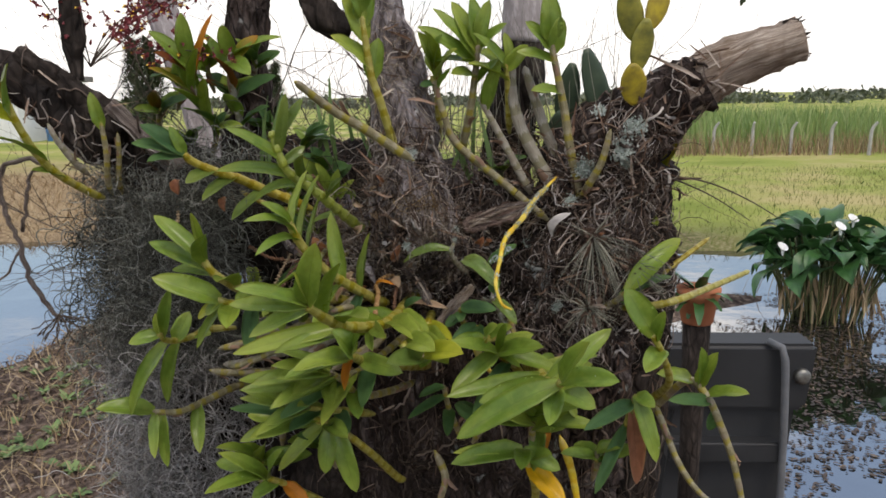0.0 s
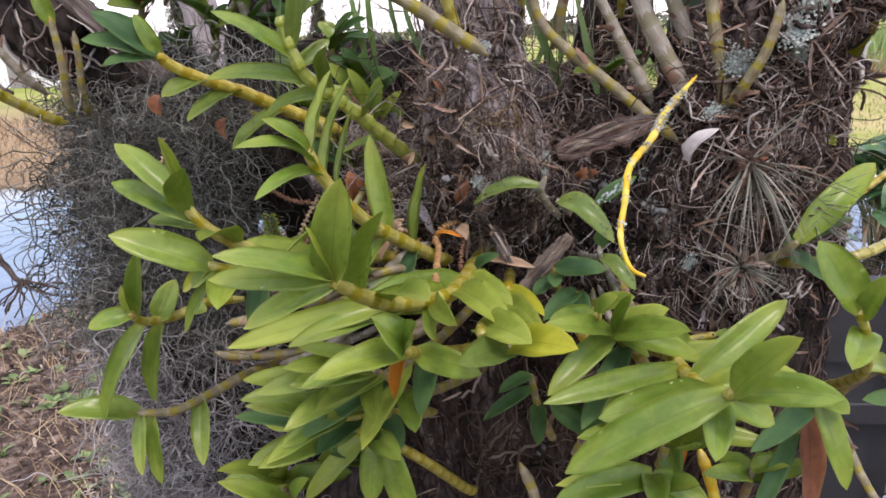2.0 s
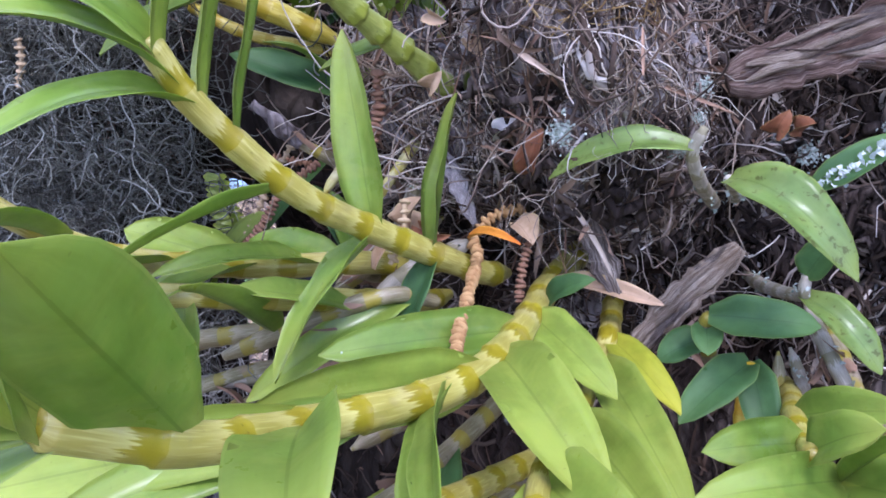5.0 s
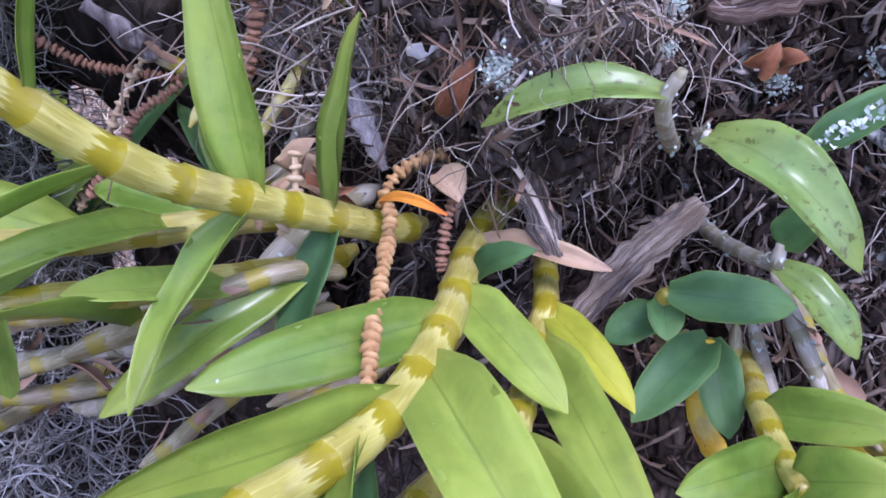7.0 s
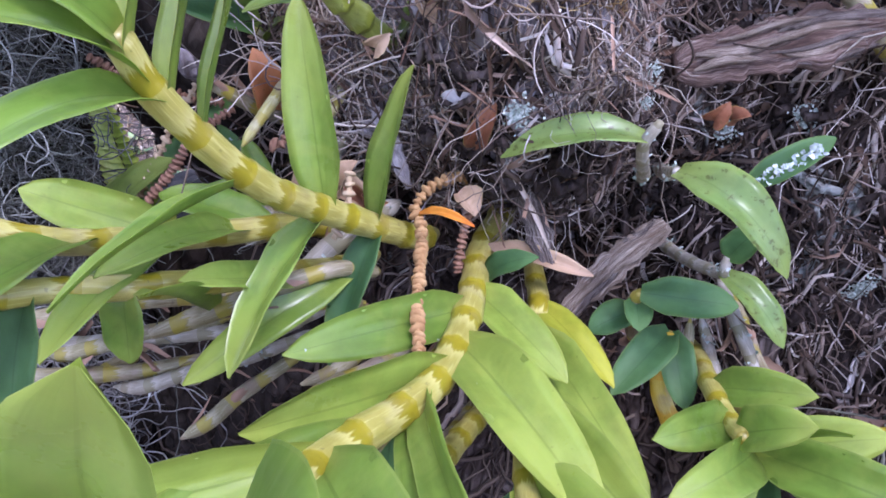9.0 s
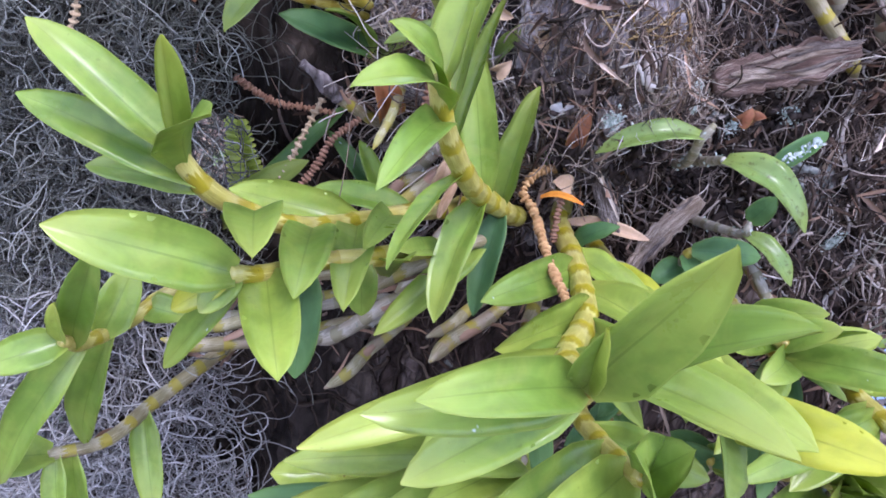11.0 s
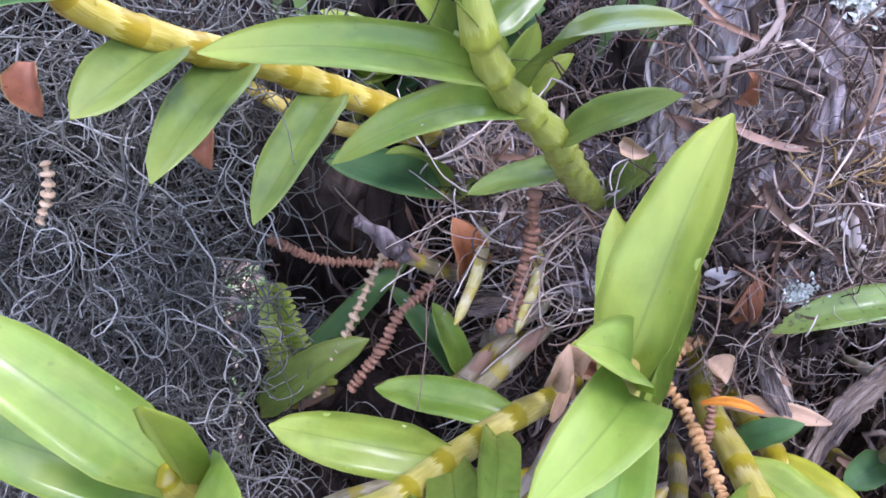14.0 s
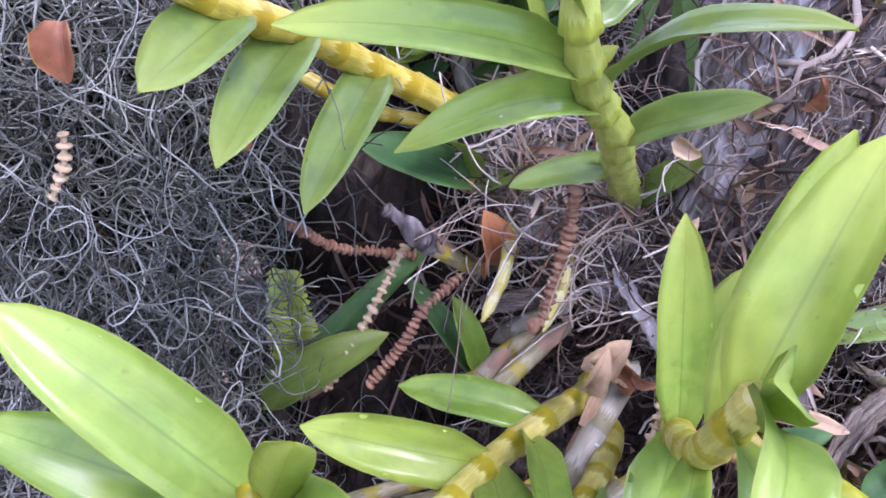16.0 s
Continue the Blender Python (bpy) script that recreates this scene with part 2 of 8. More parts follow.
CANE = {
    "olive": cane_mat("cane_olive", (0.33, 0.29, 0.055), (0.50, 0.455, 0.15), (0.235, 0.195, 0.008), 0.25),
    "old": cane_mat("cane_old", (0.185, 0.155, 0.072), (0.38, 0.34, 0.23), (0.23, 0.19, 0.022), 0.85, 0.5),
    "yellow": cane_mat("cane_yellow", (0.66, 0.47, 0.015), (0.70, 0.58, 0.15), (0.58, 0.36, 0.01), 0.5, 0.45),
    "gold": cane_mat("cane_gold", (0.43, 0.34, 0.035), (0.58, 0.50, 0.16), (0.30, 0.22, 0.010), 0.3, 0.38),
    "green": cane_mat("cane_green", (0.25, 0.29, 0.05), (0.34, 0.38, 0.10), (0.215, 0.25, 0.03), 0.1),
    "pod": cane_mat("cane_pod", (0.40, 0.36, 0.11), (0.60, 0.57, 0.36), (0.34, 0.29, 0.06), 0.7, 0.6),
    "withered": cane_mat("cane_withered", (0.22, 0.20, 0.11), (0.40, 0.37, 0.27), (0.26, 0.225, 0.06), 0.9, 0.7),
    "grey": cane_mat("cane_grey", (0.26, 0.23, 0.17), (0.44, 0.41, 0.35), (0.19, 0.17, 0.10), 0.6, 0.65),
}


def fibre_mat(name, stops, rough=0.85):
    m, nt, b = mat(name, rough)
    c = ramp(nt, island(nt), stops)
    n = noise_tex(nt, 130, 3, vec=coords(nt))
    c = blend(nt, n, c, blend(nt, 0.55, c, (0.06, 0.045, 0.035)))
    nt.links.new(c, b.inputs["Base Color"])
    bump(nt, b, noise_tex(nt, 700, 2, vec=coords(nt)), 0.4, 0.0004)
    return m


ROOT = fibre_mat("root_fibre", [(0.0, (0.014, 0.010, 0.008)), (0.38, (0.070, 0.047, 0.036)), (0.66, (0.215, 0.162, 0.132)), (0.86, (0.44, 0.375, 0.33)), (1.0, (0.72, 0.66, 0.60))])
ROOT_GOLD = fibre_mat("golden_root", [(0.0, (0.09, 0.055, 0.02)), (0.5, (0.26, 0.165, 0.06)), (1.0, (0.46, 0.33, 0.15))])
SHEATH = fibre_mat("papery_sheath", [(0.0, (0.045, 0.025, 0.018)), (0.35, (0.16, 0.088, 0.055)), (0.70, (0.38, 0.245, 0.17)), (0.90, (0.54, 0.42, 0.33)), (1.0, (0.70, 0.62, 0.53))], 0.7)
MOSS = fibre_mat("grey_moss", [(0.0, (0.034, 0.038, 0.033)), (0.45, (0.122, 0.130, 0.110)), (0.8, (0.248, 0.258, 0.228)), (1.0, (0.43, 0.44, 0.40))], 0.9)
# grey moss lightened: light from behind the lower curtains painted as colour
MOSS_BACKLIT = fibre_mat("backlit_moss", [(0.0, (0.12, 0.12, 0.115)), (0.5, (0.30, 0.295, 0.285)), (1.0, (0.56, 0.55, 0.535))], 0.9)
PALE_ROOT = fibre_mat("pale_root", [(0.0, (0.11, 0.072, 0.048)), (0.35, (0.29, 0.218, 0.158)), (0.7, (0.50, 0.42, 0.335)), (1.0, (0.70, 0.635, 0.55))])
LITTER = fibre_mat("bark_litter", [(0.0, (0.05, 0.03, 0.022)), (0.5, (0.14, 0.085, 0.06)), (0.8, (0.24, 0.16, 0.115)), (1.0, (0.34, 0.27, 0.22))])
LICHEN = fibre_mat("lichen", [(0.0, (0.29, 0.36, 0.31)), (0.6, (0.46, 0.53, 0.47)), (1.0, (0.68, 0.72, 0.66))])
TWIG = fibre_mat("twig", [(0.0, (0.05, 0.04, 0.035)), (1.0, (0.14, 0.11, 0.09))])


def root_mat_by_object(name, stops):
    m, nt, b = mat(name, 0.85)
    c = ramp(nt, obrand(nt), stops)
    n = noise_tex(nt, 130, 3, vec=coords(nt))
    nt.links.new(blend(nt, n, c, blend(nt, 0.55, c, (0.06, 0.045, 0.035))), b.inputs["Base Color"])
    bump(nt, b, noise_tex(nt, 700, 2, vec=coords(nt)), 0.4, 0.0004)
    return m


PALE_BY_ROOT = root_mat_by_object("pale_loose_root", [(0.0, (0.17, 0.12, 0.085)), (0.5, (0.40, 0.33, 0.27)), (1.0, (0.68, 0.62, 0.54))])
# root fibre darkened: the lower trunk's shade is painted into these browns
SHADED_ROOT = fibre_mat("shaded_root", [(0.0, (0.012, 0.009, 0.007)), (0.6, (0.045, 0.032, 0.025)), (0.92, (0.12, 0.09, 0.07)), (1.0, (0.24, 0.19, 0.155))])
TANGLE = root_mat_by_object("tangled_root", [(0.0, (0.024, 0.016, 0.013)), (0.40, (0.090, 0.059, 0.040)), (0.70, (0.215, 0.158, 0.115)), (0.90, (0.40, 0.335, 0.265)), (1.0, (0.60, 0.54, 0.46))])
TILL = root_mat_by_object("air_plant", [(0.0, (0.11, 0.11, 0.085)), (0.6, (0.24, 0.245, 0.19)), (1.0, (0.42, 0.40, 0.33))])


def bark_mat(name, dark, mid, light, scale=1.0, lich=0.0):
    m, nt, b = mat(name, 0.88)
    ob = coords(nt)
    mp = node(nt, "ShaderNodeMapping", Scale=(1.0, 1.0, 0.33))
    nt.links.new(ob, mp.inputs["Vector"])
    n1 = noise_tex(nt, 22 * scale, 6, 0.62, mp.outputs[0], 0.8)
    n2 = noise_tex(nt, 150 * scale, 5, 0.6, mp.outputs[0], 0.4)
    vor = node(nt, "ShaderNodeTexVoronoi", Scale=70 * scale)
    vor.feature = "DISTANCE_TO_EDGE"
    nt.links.new(mp.outputs[0], vor.inputs["Vector"])
    crack = ramp(nt, vor.outputs["Distance"], [(0.0, (0, 0, 0)), (0.18, (1, 1, 1))])
    c = ramp(nt, n1, [(0.32, dark), (0.52, mid), (0.72, light)])
    c = blend(nt, calc(nt, "MULTIPLY", n2, 0.7), c, tuple(v * 0.4 for v in dark))
    c = blend(nt, calc(nt, "MULTIPLY", calc(nt, "SUBTRACT", 1.0, crack), 0.55), c, tuple(v * 0.45 for v in dark))
    if lich:
        pl = ramp(nt, noise_tex(nt, 30, 4, vec=ob), [(0.66 - lich * 0.1, (0, 0, 0)), (0.72 - lich * 0.1, (1, 1, 1))])
        c = blend(nt, calc(nt, "MULTIPLY", pl, 0.6), c, (0.42, 0.45, 0.42))
    nt.links.new(c, b.inputs["Base Color"])
    h = calc(nt, "ADD", calc(nt, "MULTIPLY", n1, 1.0), calc(nt, "ADD", calc(nt, "MULTIPLY", n2, 0.5), calc(nt, "MULTIPLY", crack, 0.4)))
    bump(nt, b, h, 0.9, 0.006)
    return m


BARK = bark_mat("bark", (0.016, 0.011, 0.009), (0.075, 0.054, 0.046), (0.27, 0.22, 0.20), 1.7, 0.08)
BARK_LILAC = bark_mat("bark_lilac", (0.055, 0.040, 0.036), (0.38, 0.335, 0.335), (0.74, 0.68, 0.69), 1.6, 0.3)
BARK_DARK = bark_mat("bark_dark", (0.018, 0.014, 0.012), (0.055, 0.043, 0.036), (0.15, 0.12, 0.10))


def grain_mat(name, dark, mid, light, fibres=34.0):
    """Split wood: UV u runs across the grain, v along it."""
    m, nt, b = mat(name, 0.85)
    mp = node(nt, "ShaderNodeMapping", Scale=(fibres, 2.2, 1.0))
    nt.links.new(coords(nt, "UV"), mp.inputs["Vector"])
    g1 = noise_tex(nt, 1.0, 5, 0.65, mp.outputs[0], 0.5)
    g2 = noise_tex(nt, 3.4, 3, 0.6, mp.outputs[0], 0.3)
    st = noise_tex(nt, 45, 4, 0.6, coords(nt))
    c = ramp(nt, g1, [(0.30, dark), (0.50, mid), (0.68, light)])
    c = blend(nt, calc(nt, "MULTIPLY", ramp(nt, g2, [(0.50, (1, 1, 1)), (0.60, (0, 0, 0))]), 0.4), c, tuple(v * 0.5 for v in dark))
    c = blend(nt, calc(nt, "MULTIPLY", ramp(nt, st, [(0.52, (0, 0, 0)), (0.66, (1, 1, 1))]), 0.55), c, dark)
    nt.links.new(c, b.inputs["Base Color"])
    bump(nt, b, calc(nt, "ADD", g1, calc(nt, "MULTIPLY", g2, 0.4)), 0.8, 0.004)
    return m


WOOD_GREY = grain_mat("weathered_wood", (0.06, 0.044, 0.037), (0.22, 0.175, 0.15), (0.50, 0.44, 0.40), 46.0)
WOOD_RED = grain_mat("reddish_rotten_wood", (0.045, 0.026, 0.020), (0.19, 0.125, 0.10), (0.42, 0.33, 0.28), 46.0)
WOOD_PALE = grain_mat("pale_dry_wood", (0.15, 0.10, 0.066), (0.36, 0.285, 0.225), (0.62, 0.53, 0.44), 40.0)
BARK_PALE = grain_mat("pale_smooth_bark", (0.30, 0.26, 0.25), (0.42, 0.37, 0.36), (0.54, 0.49, 0.48), 8.0)


def plain(name, a, b2, scale, rough=0.6, bumpy=0.3, dist=0.003, metal=0.0):
    m, nt, b = mat(name, rough, metal)
    ob = coords(nt)
    n1 = noise_tex(nt, scale, 5, vec=ob)
    n2 = noise_tex(nt, scale * 9, 3, vec=ob)
    c = blend(nt, ramp(nt, n1, [(0.35, (0, 0, 0)), (0.65, (1, 1, 1))]), a, b2)
    c = blend(nt, calc(nt, "MULTIPLY", n2, 0.35), c, tuple(v * 0.6 for v in a))
    nt.links.new(c, b.inputs["Base Color"])
    nt.links.new(calc(nt, "ADD", calc(nt, "MULTIPLY", n1, 0.25), rough - 0.12), b.inputs["Roughness"])
    bump(nt, b, n2, bumpy, dist)
    return m


SPIKE = {
    "orange": plain("spike_orange", (0.29, 0.155, 0.062), (0.46, 0.29, 0.13), 160, 0.7, 0.5, 0.0006),
    "brown": plain("spike_brown", (0.15, 0.078, 0.050), (0.27, 0.150, 0.095), 160, 0.75, 0.5, 0.0006),
    "tan": plain("spike_tan", (0.34, 0.24, 0.14), (0.48, 0.37, 0.24), 160, 0.75, 0.5, 0.0006),
}
BRACT = plain("dry_bract", (0.17, 0.10, 0.065), (0.42, 0.30, 0.21), 60, 0.75, 0.4, 0.0006)
PLASTIC = plain("black_plastic", (0.012, 0.013, 0.014), (0.024, 0.025, 0.027), 9, 0.62, 0.15, 0.001)
STRAP = plain("grey_strap", (0.11, 0.115, 0.12), (0.18, 0.185, 0.19), 14, 0.6, 0.2, 0.001)
STEEL = plain("dull_steel", (0.12, 0.12, 0.11), (0.34, 0.33, 0.30), 60, 0.45, 0.4, 0.001, 0.9)
TERRA = plain("terracotta", (0.34, 0.12, 0.06), (0.45, 0.18, 0.09), 12, 0.75, 0.3, 0.002)
RED = plain("red_petal", (0.15, 0.022, 0.03), (0.28, 0.04, 0.045), 60, 0.5, 0.2, 0.001)
YELLOW_LIP = plain("yellow_lip", (0.75, 0.45, 0.02), (0.8, 0.55, 0.05), 60, 0.5, 0.2, 0.001)
PAD_DARK = plain("cactus_dark", (0.030, 0.055, 0.030), (0.055, 0.085, 0.045), 60, 0.5, 0.3, 0.001)
PAD_YELLOW = plain("cactus_yellow", (0.26, 0.20, 0.03), (0.56, 0.43, 0.03), 85, 0.55, 0.5, 0.001)
PAD_OLIVE = plain("cactus_olive", (0.15, 0.15, 0.03), (0.36, 0.33, 0.05), 70, 0.55, 0.5, 0.001)
LILY_LEAF = plain("lily_leaf", (0.025, 0.085, 0.022), (0.05, 0.14, 0.035), 14, 0.38, 0.3, 0.004)
LILY_WHITE = plain("lily_white", (0.80, 0.80, 0.76), (0.86, 0.86, 0.83), 14, 0.45, 0.1, 0.002)
STALK = plain("lily_stalk", (0.05, 0.085, 0.02), (0.13, 0.12, 0.04), 14, 0.5, 0.2, 0.003)
CONCRETE = plain("concrete", (0.36, 0.35, 0.33), (0.48, 0.47, 0.45), 8, 0.85, 0.4, 0.004)
WALL_WHITE = plain("white_render", (0.70, 0.70, 0.69), (0.78, 0.78, 0.77), 3, 0.85, 0.2, 0.004)
BLUE = plain("blue_plastic", (0.06, 0.18, 0.42), (0.08, 0.22, 0.48), 4, 0.5, 0.1, 0.004)
ROOF_GREY = plain("grey_roof", (0.22, 0.21, 0.20), (0.30, 0.29, 0.28), 4, 0.8, 0.3, 0.01)
GRASS = fibre_mat("grass_blades", [(0.0, (0.08, 0.13, 0.02)), (0.5, (0.17, 0.22, 0.045)), (1.0, (0.36, 0.32, 0.13))], 0.7)
STRAW = fibre_mat("straw", [(0.0, (0.19, 0.12, 0.065)), (0.5, (0.42, 0.30, 0.17)), (1.0, (0.62, 0.49, 0.30))], 0.8)
REED = fibre_mat("reed_blades", [(0.0, (0.15, 0.26, 0.055)), (0.6, (0.25, 0.39, 0.095)), (1.0, (0.38, 0.44, 0.17))], 0.6)
# far foliage paled and greyed, so distance haze sits in its base colour
HAZED_LEAF = fibre_mat("hazed_foliage", [(0.0, (0.09, 0.12, 0.08)), (0.6, (0.15, 0.18, 0.125)), (1.0, (0.23, 0.25, 0.19))], 0.8)
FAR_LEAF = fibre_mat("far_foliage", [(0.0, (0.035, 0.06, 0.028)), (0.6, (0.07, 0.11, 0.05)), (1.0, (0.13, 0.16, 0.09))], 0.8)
WET_LEAF = fibre_mat("wet_dead_leaves", [(0.0, (0.010, 0.008, 0.006)), (0.6, (0.035, 0.024, 0.017)), (0.92, (0.09, 0.055, 0.035)), (1.0, (0.22, 0.16, 0.10))], 0.6)
WEED = fibre_mat("weed_leaf", [(0.0, (0.07, 0.15, 0.03)), (0.6, (0.14, 0.26, 0.06)), (1.0, (0.26, 0.36, 0.12))], 0.55)
DUFF = fibre_mat("dead_leaves", [(0.0, (0.035, 0.023, 0.019)), (0.55, (0.10, 0.062, 0.045)), (0.86, (0.26, 0.18, 0.125)), (1.0, (0.58, 0.50, 0.40))], 0.8)


# ---- mesh kit ----
class Shape:
    """Collects vertices, faces and UVs of one mesh."""

    def __init__(self):
        self.v, self.f, self.uv = [], [], []

    def grid(self, rows, closed=False, uvs=None):
        """rows of equally many points, joined into quads; closed: each row is a ring."""
        base, n = len(self.v), len(rows[0])
        for row in rows:
            self.v.extend(row)
        for i in range(len(rows) - 1):
            for j in range(n if closed else n - 1):
                k = (j + 1) % n
                self.f.append((base + i * n + j, base + i * n + k, base + (i + 1) * n + k, base + (i + 1) * n + j))
                if uvs is not None:
                    u0, u1 = j / (n if closed else n - 1), (j + 1) / (n if closed else n - 1)
                    self.uv.append(((u0, uvs[i]), (u1, uvs[i]), (u1, uvs[i + 1]), (u0, uvs[i + 1])))
        return base

    def cap(self, idx, uv=(0.5, 0.5)):
        self.f.append(tuple(idx))
        self.uv.append(tuple(uv for _ in idx))

    def tube(self, pts, radii, sides=6, caps=True, uvs=None):
        rows, up = [], None
        n = len(pts)
        for i, p in enumerate(pts):
            d = (pts[min(i + 1, n - 1)] - pts[max(i - 1, 0)])
            d = d.normalized() if d.length > 1e-9 else Vector((0, 0, 1))
            if up is None:
                up = d.orthogonal().normalized()
            up = (up - d * up.dot(d))
            up = up.normalized() if up.length > 1e-9 else d.orthogonal().normalized()
            side = d.cross(up)
            r = radii[i] if hasattr(radii, "__len__") else radii
            rows.append([p + (up * math.cos(a) + side * math.sin(a)) * r for a in (2 * math.pi * k / sides for k in range(sides))])
        b = self.grid(rows, True, uvs if uvs is not None else [0.5] * n)
        if caps:
            self.cap(range(b + sides - 1, b - 1, -1), (0.5, (uvs or [0.5])[0]))
            self.cap(range(b + (n - 1) * sides, b + n * sides), (0.5, (uvs or [0.5])[-1]))

    def flake(self, p, d, up, length, width, curl=0.0):
        """A small curled scrap of four quads."""
        side = d.cross(up).normalized()
        up = side.cross(d).normalized()
        rows = []
        for s, w in ((0.0, rnd(0.1, 0.7)), (0.35, rnd(0.7, 1.1)), (0.75, rnd(0.4, 1.0)), (1.0, rnd(0.05, 0.5))):
            c = p + d * (length * s) + up * (curl * length * 4 * s * (1 - s))
            rows.append([c - side * (w * width / 2) + up * width * curl * 0.6, c, c + side * (w * width / 2) + up * width * curl * 0.6])
        self.grid(rows, False, [0, 0.33, 0.66, 1])

    def data(self, name, material, smooth=True):
        me = bpy.data.meshes.new(name)
        me.from_pydata([tuple(p) for p in self.v], [], self.f)
        if len(self.uv) == len(self.f):
            lay = me.uv_layers.new(name="uv")
            lay.data.foreach_set("uv", [c for face in self.uv for pair in face for c in pair])
        me.materials.append(material)
        me.polygons.foreach_set("use_smooth", [smooth] * len(me.polygons))
        me.update()
        return me


def part(name, shape, material, parent, label="", smooth=True):
    ob = new(name, shape.data(name, material, smooth) if isinstance(shape, Shape) else shape)
    ob.parent = parent
    if label:
        tagged(ob, label)
    return ob


def thing(name, label, category, group="", kind="", at=(0, 0, 0)):
    ob = new(name)
    ob.empty_display_size = 0.02
    ob.location = at
    return tagged(ob, label, category, group, kind)


def solid(name, shape, material, label, category, group="", kind="", smooth=True):
    return tagged(new(name, shape.data(name, material, smooth)), label, category, group, kind)


def curve(pts, step):
    """Catmull-Rom through pts, sampled about every step."""
    pts = [Vector(p) for p in pts]
    if len(pts) == 2:
        n = max(2, int((pts[1] - pts[0]).length / step))
        return [pts[0].lerp(pts[1], i / n) for i in range(n + 1)]
    ext = [pts[0] * 2 - pts[1], *pts, pts[-1] * 2 - pts[-2]]
    out = []
    for i in range(1, len(ext) - 2):
        a, b, c, d = ext[i - 1:i + 3]
        n = max(1, int((c - b).length / step))
        for k in range(n):
            t = k / n
            out.append(0.5 * (2 * b + (c - a) * t + (2 * a - 5 * b + 4 * c - d) * t * t + (3 * b - a - 3 * c + d) * t ** 3))
    out.append(pts[-1])
    return out


def spread(values, n):
    """values spread evenly over n places."""
    out = []
    for i in range(n):
        x = i / max(1, n - 1) * (len(values) - 1)
        k = min(int(x), len(values) - 2)
        out.append(values[k] + (values[k + 1] - values[k]) * (x - k))
    return out


def rnd(a, b):
    return random.uniform(a, b)


def rvec(s=1.0):
    return Vector((random.gauss(0, s), random.gauss(0, s), random.gauss(0, s)))


def limb(shape, pts, radii, step=0.006, sides=64, rough=0.16, freq=14.0, fine=0.0035):
    """A gnarled limb: a tube whose skin is pushed in and out at two scales."""
    c = curve(pts, step)
    rr = spread(radii, len(c))
    rows, up, n = [], None, len(c)
    for i, p in enumerate(c):
        d = (c[min(i + 1, n - 1)] - c[max(i - 1, 0)]).normalized()
        up = d.orthogonal().normalized() if up is None else (up - d * up.dot(d)).normalized()
        side = d.cross(up)
        row = []
        for k in range(sides):
            a = 2 * math.pi * k / sides
            q = up * math.cos(a) + side * math.sin(a)
            g = noise.noise((p + q * rr[i]) * freq) + 0.5 * noise.noise((p + q * rr[i]) * freq * 2.3)
            s = p + q * rr[i]
            s = s + noise.noise_vector(s * 8) * 0.022 + noise.noise_vector(s * 31) * 0.005
            s.z *= 0.42
            h = 0.75 - 2.2 * abs(noise.noise(s * 62)) + 0.9 * noise.noise(s * 120) - 0.7 * abs(noise.noise(s * 210))
            row.append(p + q * (rr[i] * (1 + rough * g) + fine * h))
        rows.append(row)
    b = shape.grid(rows, True, [k * step * 8 for k in range(n)])
    shape.cap(range(b + sides - 1, b - 1, -1))
    shape.cap(range(b + (n - 1) * sides, b + n * sides))


# ---- ground, pond, distance ----
def pond_depth(x, y):
    """Above 0 inside the pond."""
    wob = 0.22 * noise.noise(Vector((x * 0.9, y * 0.9, 3.0))) + 0.10 * noise.noise(Vector((x * 2.7, y * 2.7, 8.0)))
    left = 1 - ((x + 5.5) / 3.15) ** 6 - ((y - 4.75) / 2.15) ** 6
    right = 1 - ((x - 3.3) / 2.75) ** 2 - ((y - 3.1) / 2.05) ** 2
    back = 1 - (x / 6.0) ** 2 - ((y - 5.7) / 0.8) ** 2
    return max(left, right, back) + wob


def ground_z(x, y):
    d = pond_depth(x, y)
    lump = 0.05 * noise.noise(Vector((x * 1.3, y * 1.3, 0))) + 0.016 * noise.noise(Vector((x * 6, y * 6, 1))) + 0.006 * noise.noise(Vector((x * 21, y * 21, 2)))
    bank = max(-0.25, min(0.05, -0.14 * d))
    return bank + (lump * 0.6 + 0.02 if d < 0 else lump * 0.2)


gs = Shape()
rows, rr = [], [0.0]
step = 0.045
while rr[-1] < 2600:
    rr.append(rr[-1] + step)
    step *= 1.032 if rr[-1] < 9 else 1.12
for r in rr:
    rows.append([Vector((r * math.sin(a), 1.2 + r * math.cos(a), ground_z(r * math.sin(a), 1.2 + r * math.cos(a)) if r < 60 else 0.04)) for a in (2 * math.pi * k / 240 for k in range(240))])
gs.grid(rows, True)
gs.uv = []
m, nt, b = mat("ground_mix", 0.9)
ob_c = coords(nt)
sepg = nt.nodes.new("ShaderNodeSeparateXYZ")
nt.links.new(ob_c, sepg.inputs[0])
patch = noise_tex(nt, 0.9, 5, vec=ob_c)
fineg = noise_tex(nt, 24, 6, 0.65, vec=ob_c)
tiny = noise_tex(nt, 130, 4, 0.6, vec=ob_c)
mud = ramp(nt, fineg, [(0.34, (0.028, 0.020, 0.016)), (0.50, (0.11, 0.078, 0.062)), (0.70, (0.34, 0.26, 0.20))])
straw_c = ramp(nt, fineg, [(0.3, (0.23, 0.155, 0.085)), (0.7, (0.48, 0.36, 0.21))])
field = ramp(nt, noise_tex(nt, 0.35, 6, 0.6, vec=ob_c), [(0.36, (0.20, 0.26, 0.05)), (0.50, (0.33, 0.37, 0.09)), (0.62, (0.52, 0.43, 0.20))])
field = blend(nt, calc(nt, "MULTIPLY", fineg, 0.35), field, (0.11, 0.14, 0.03))
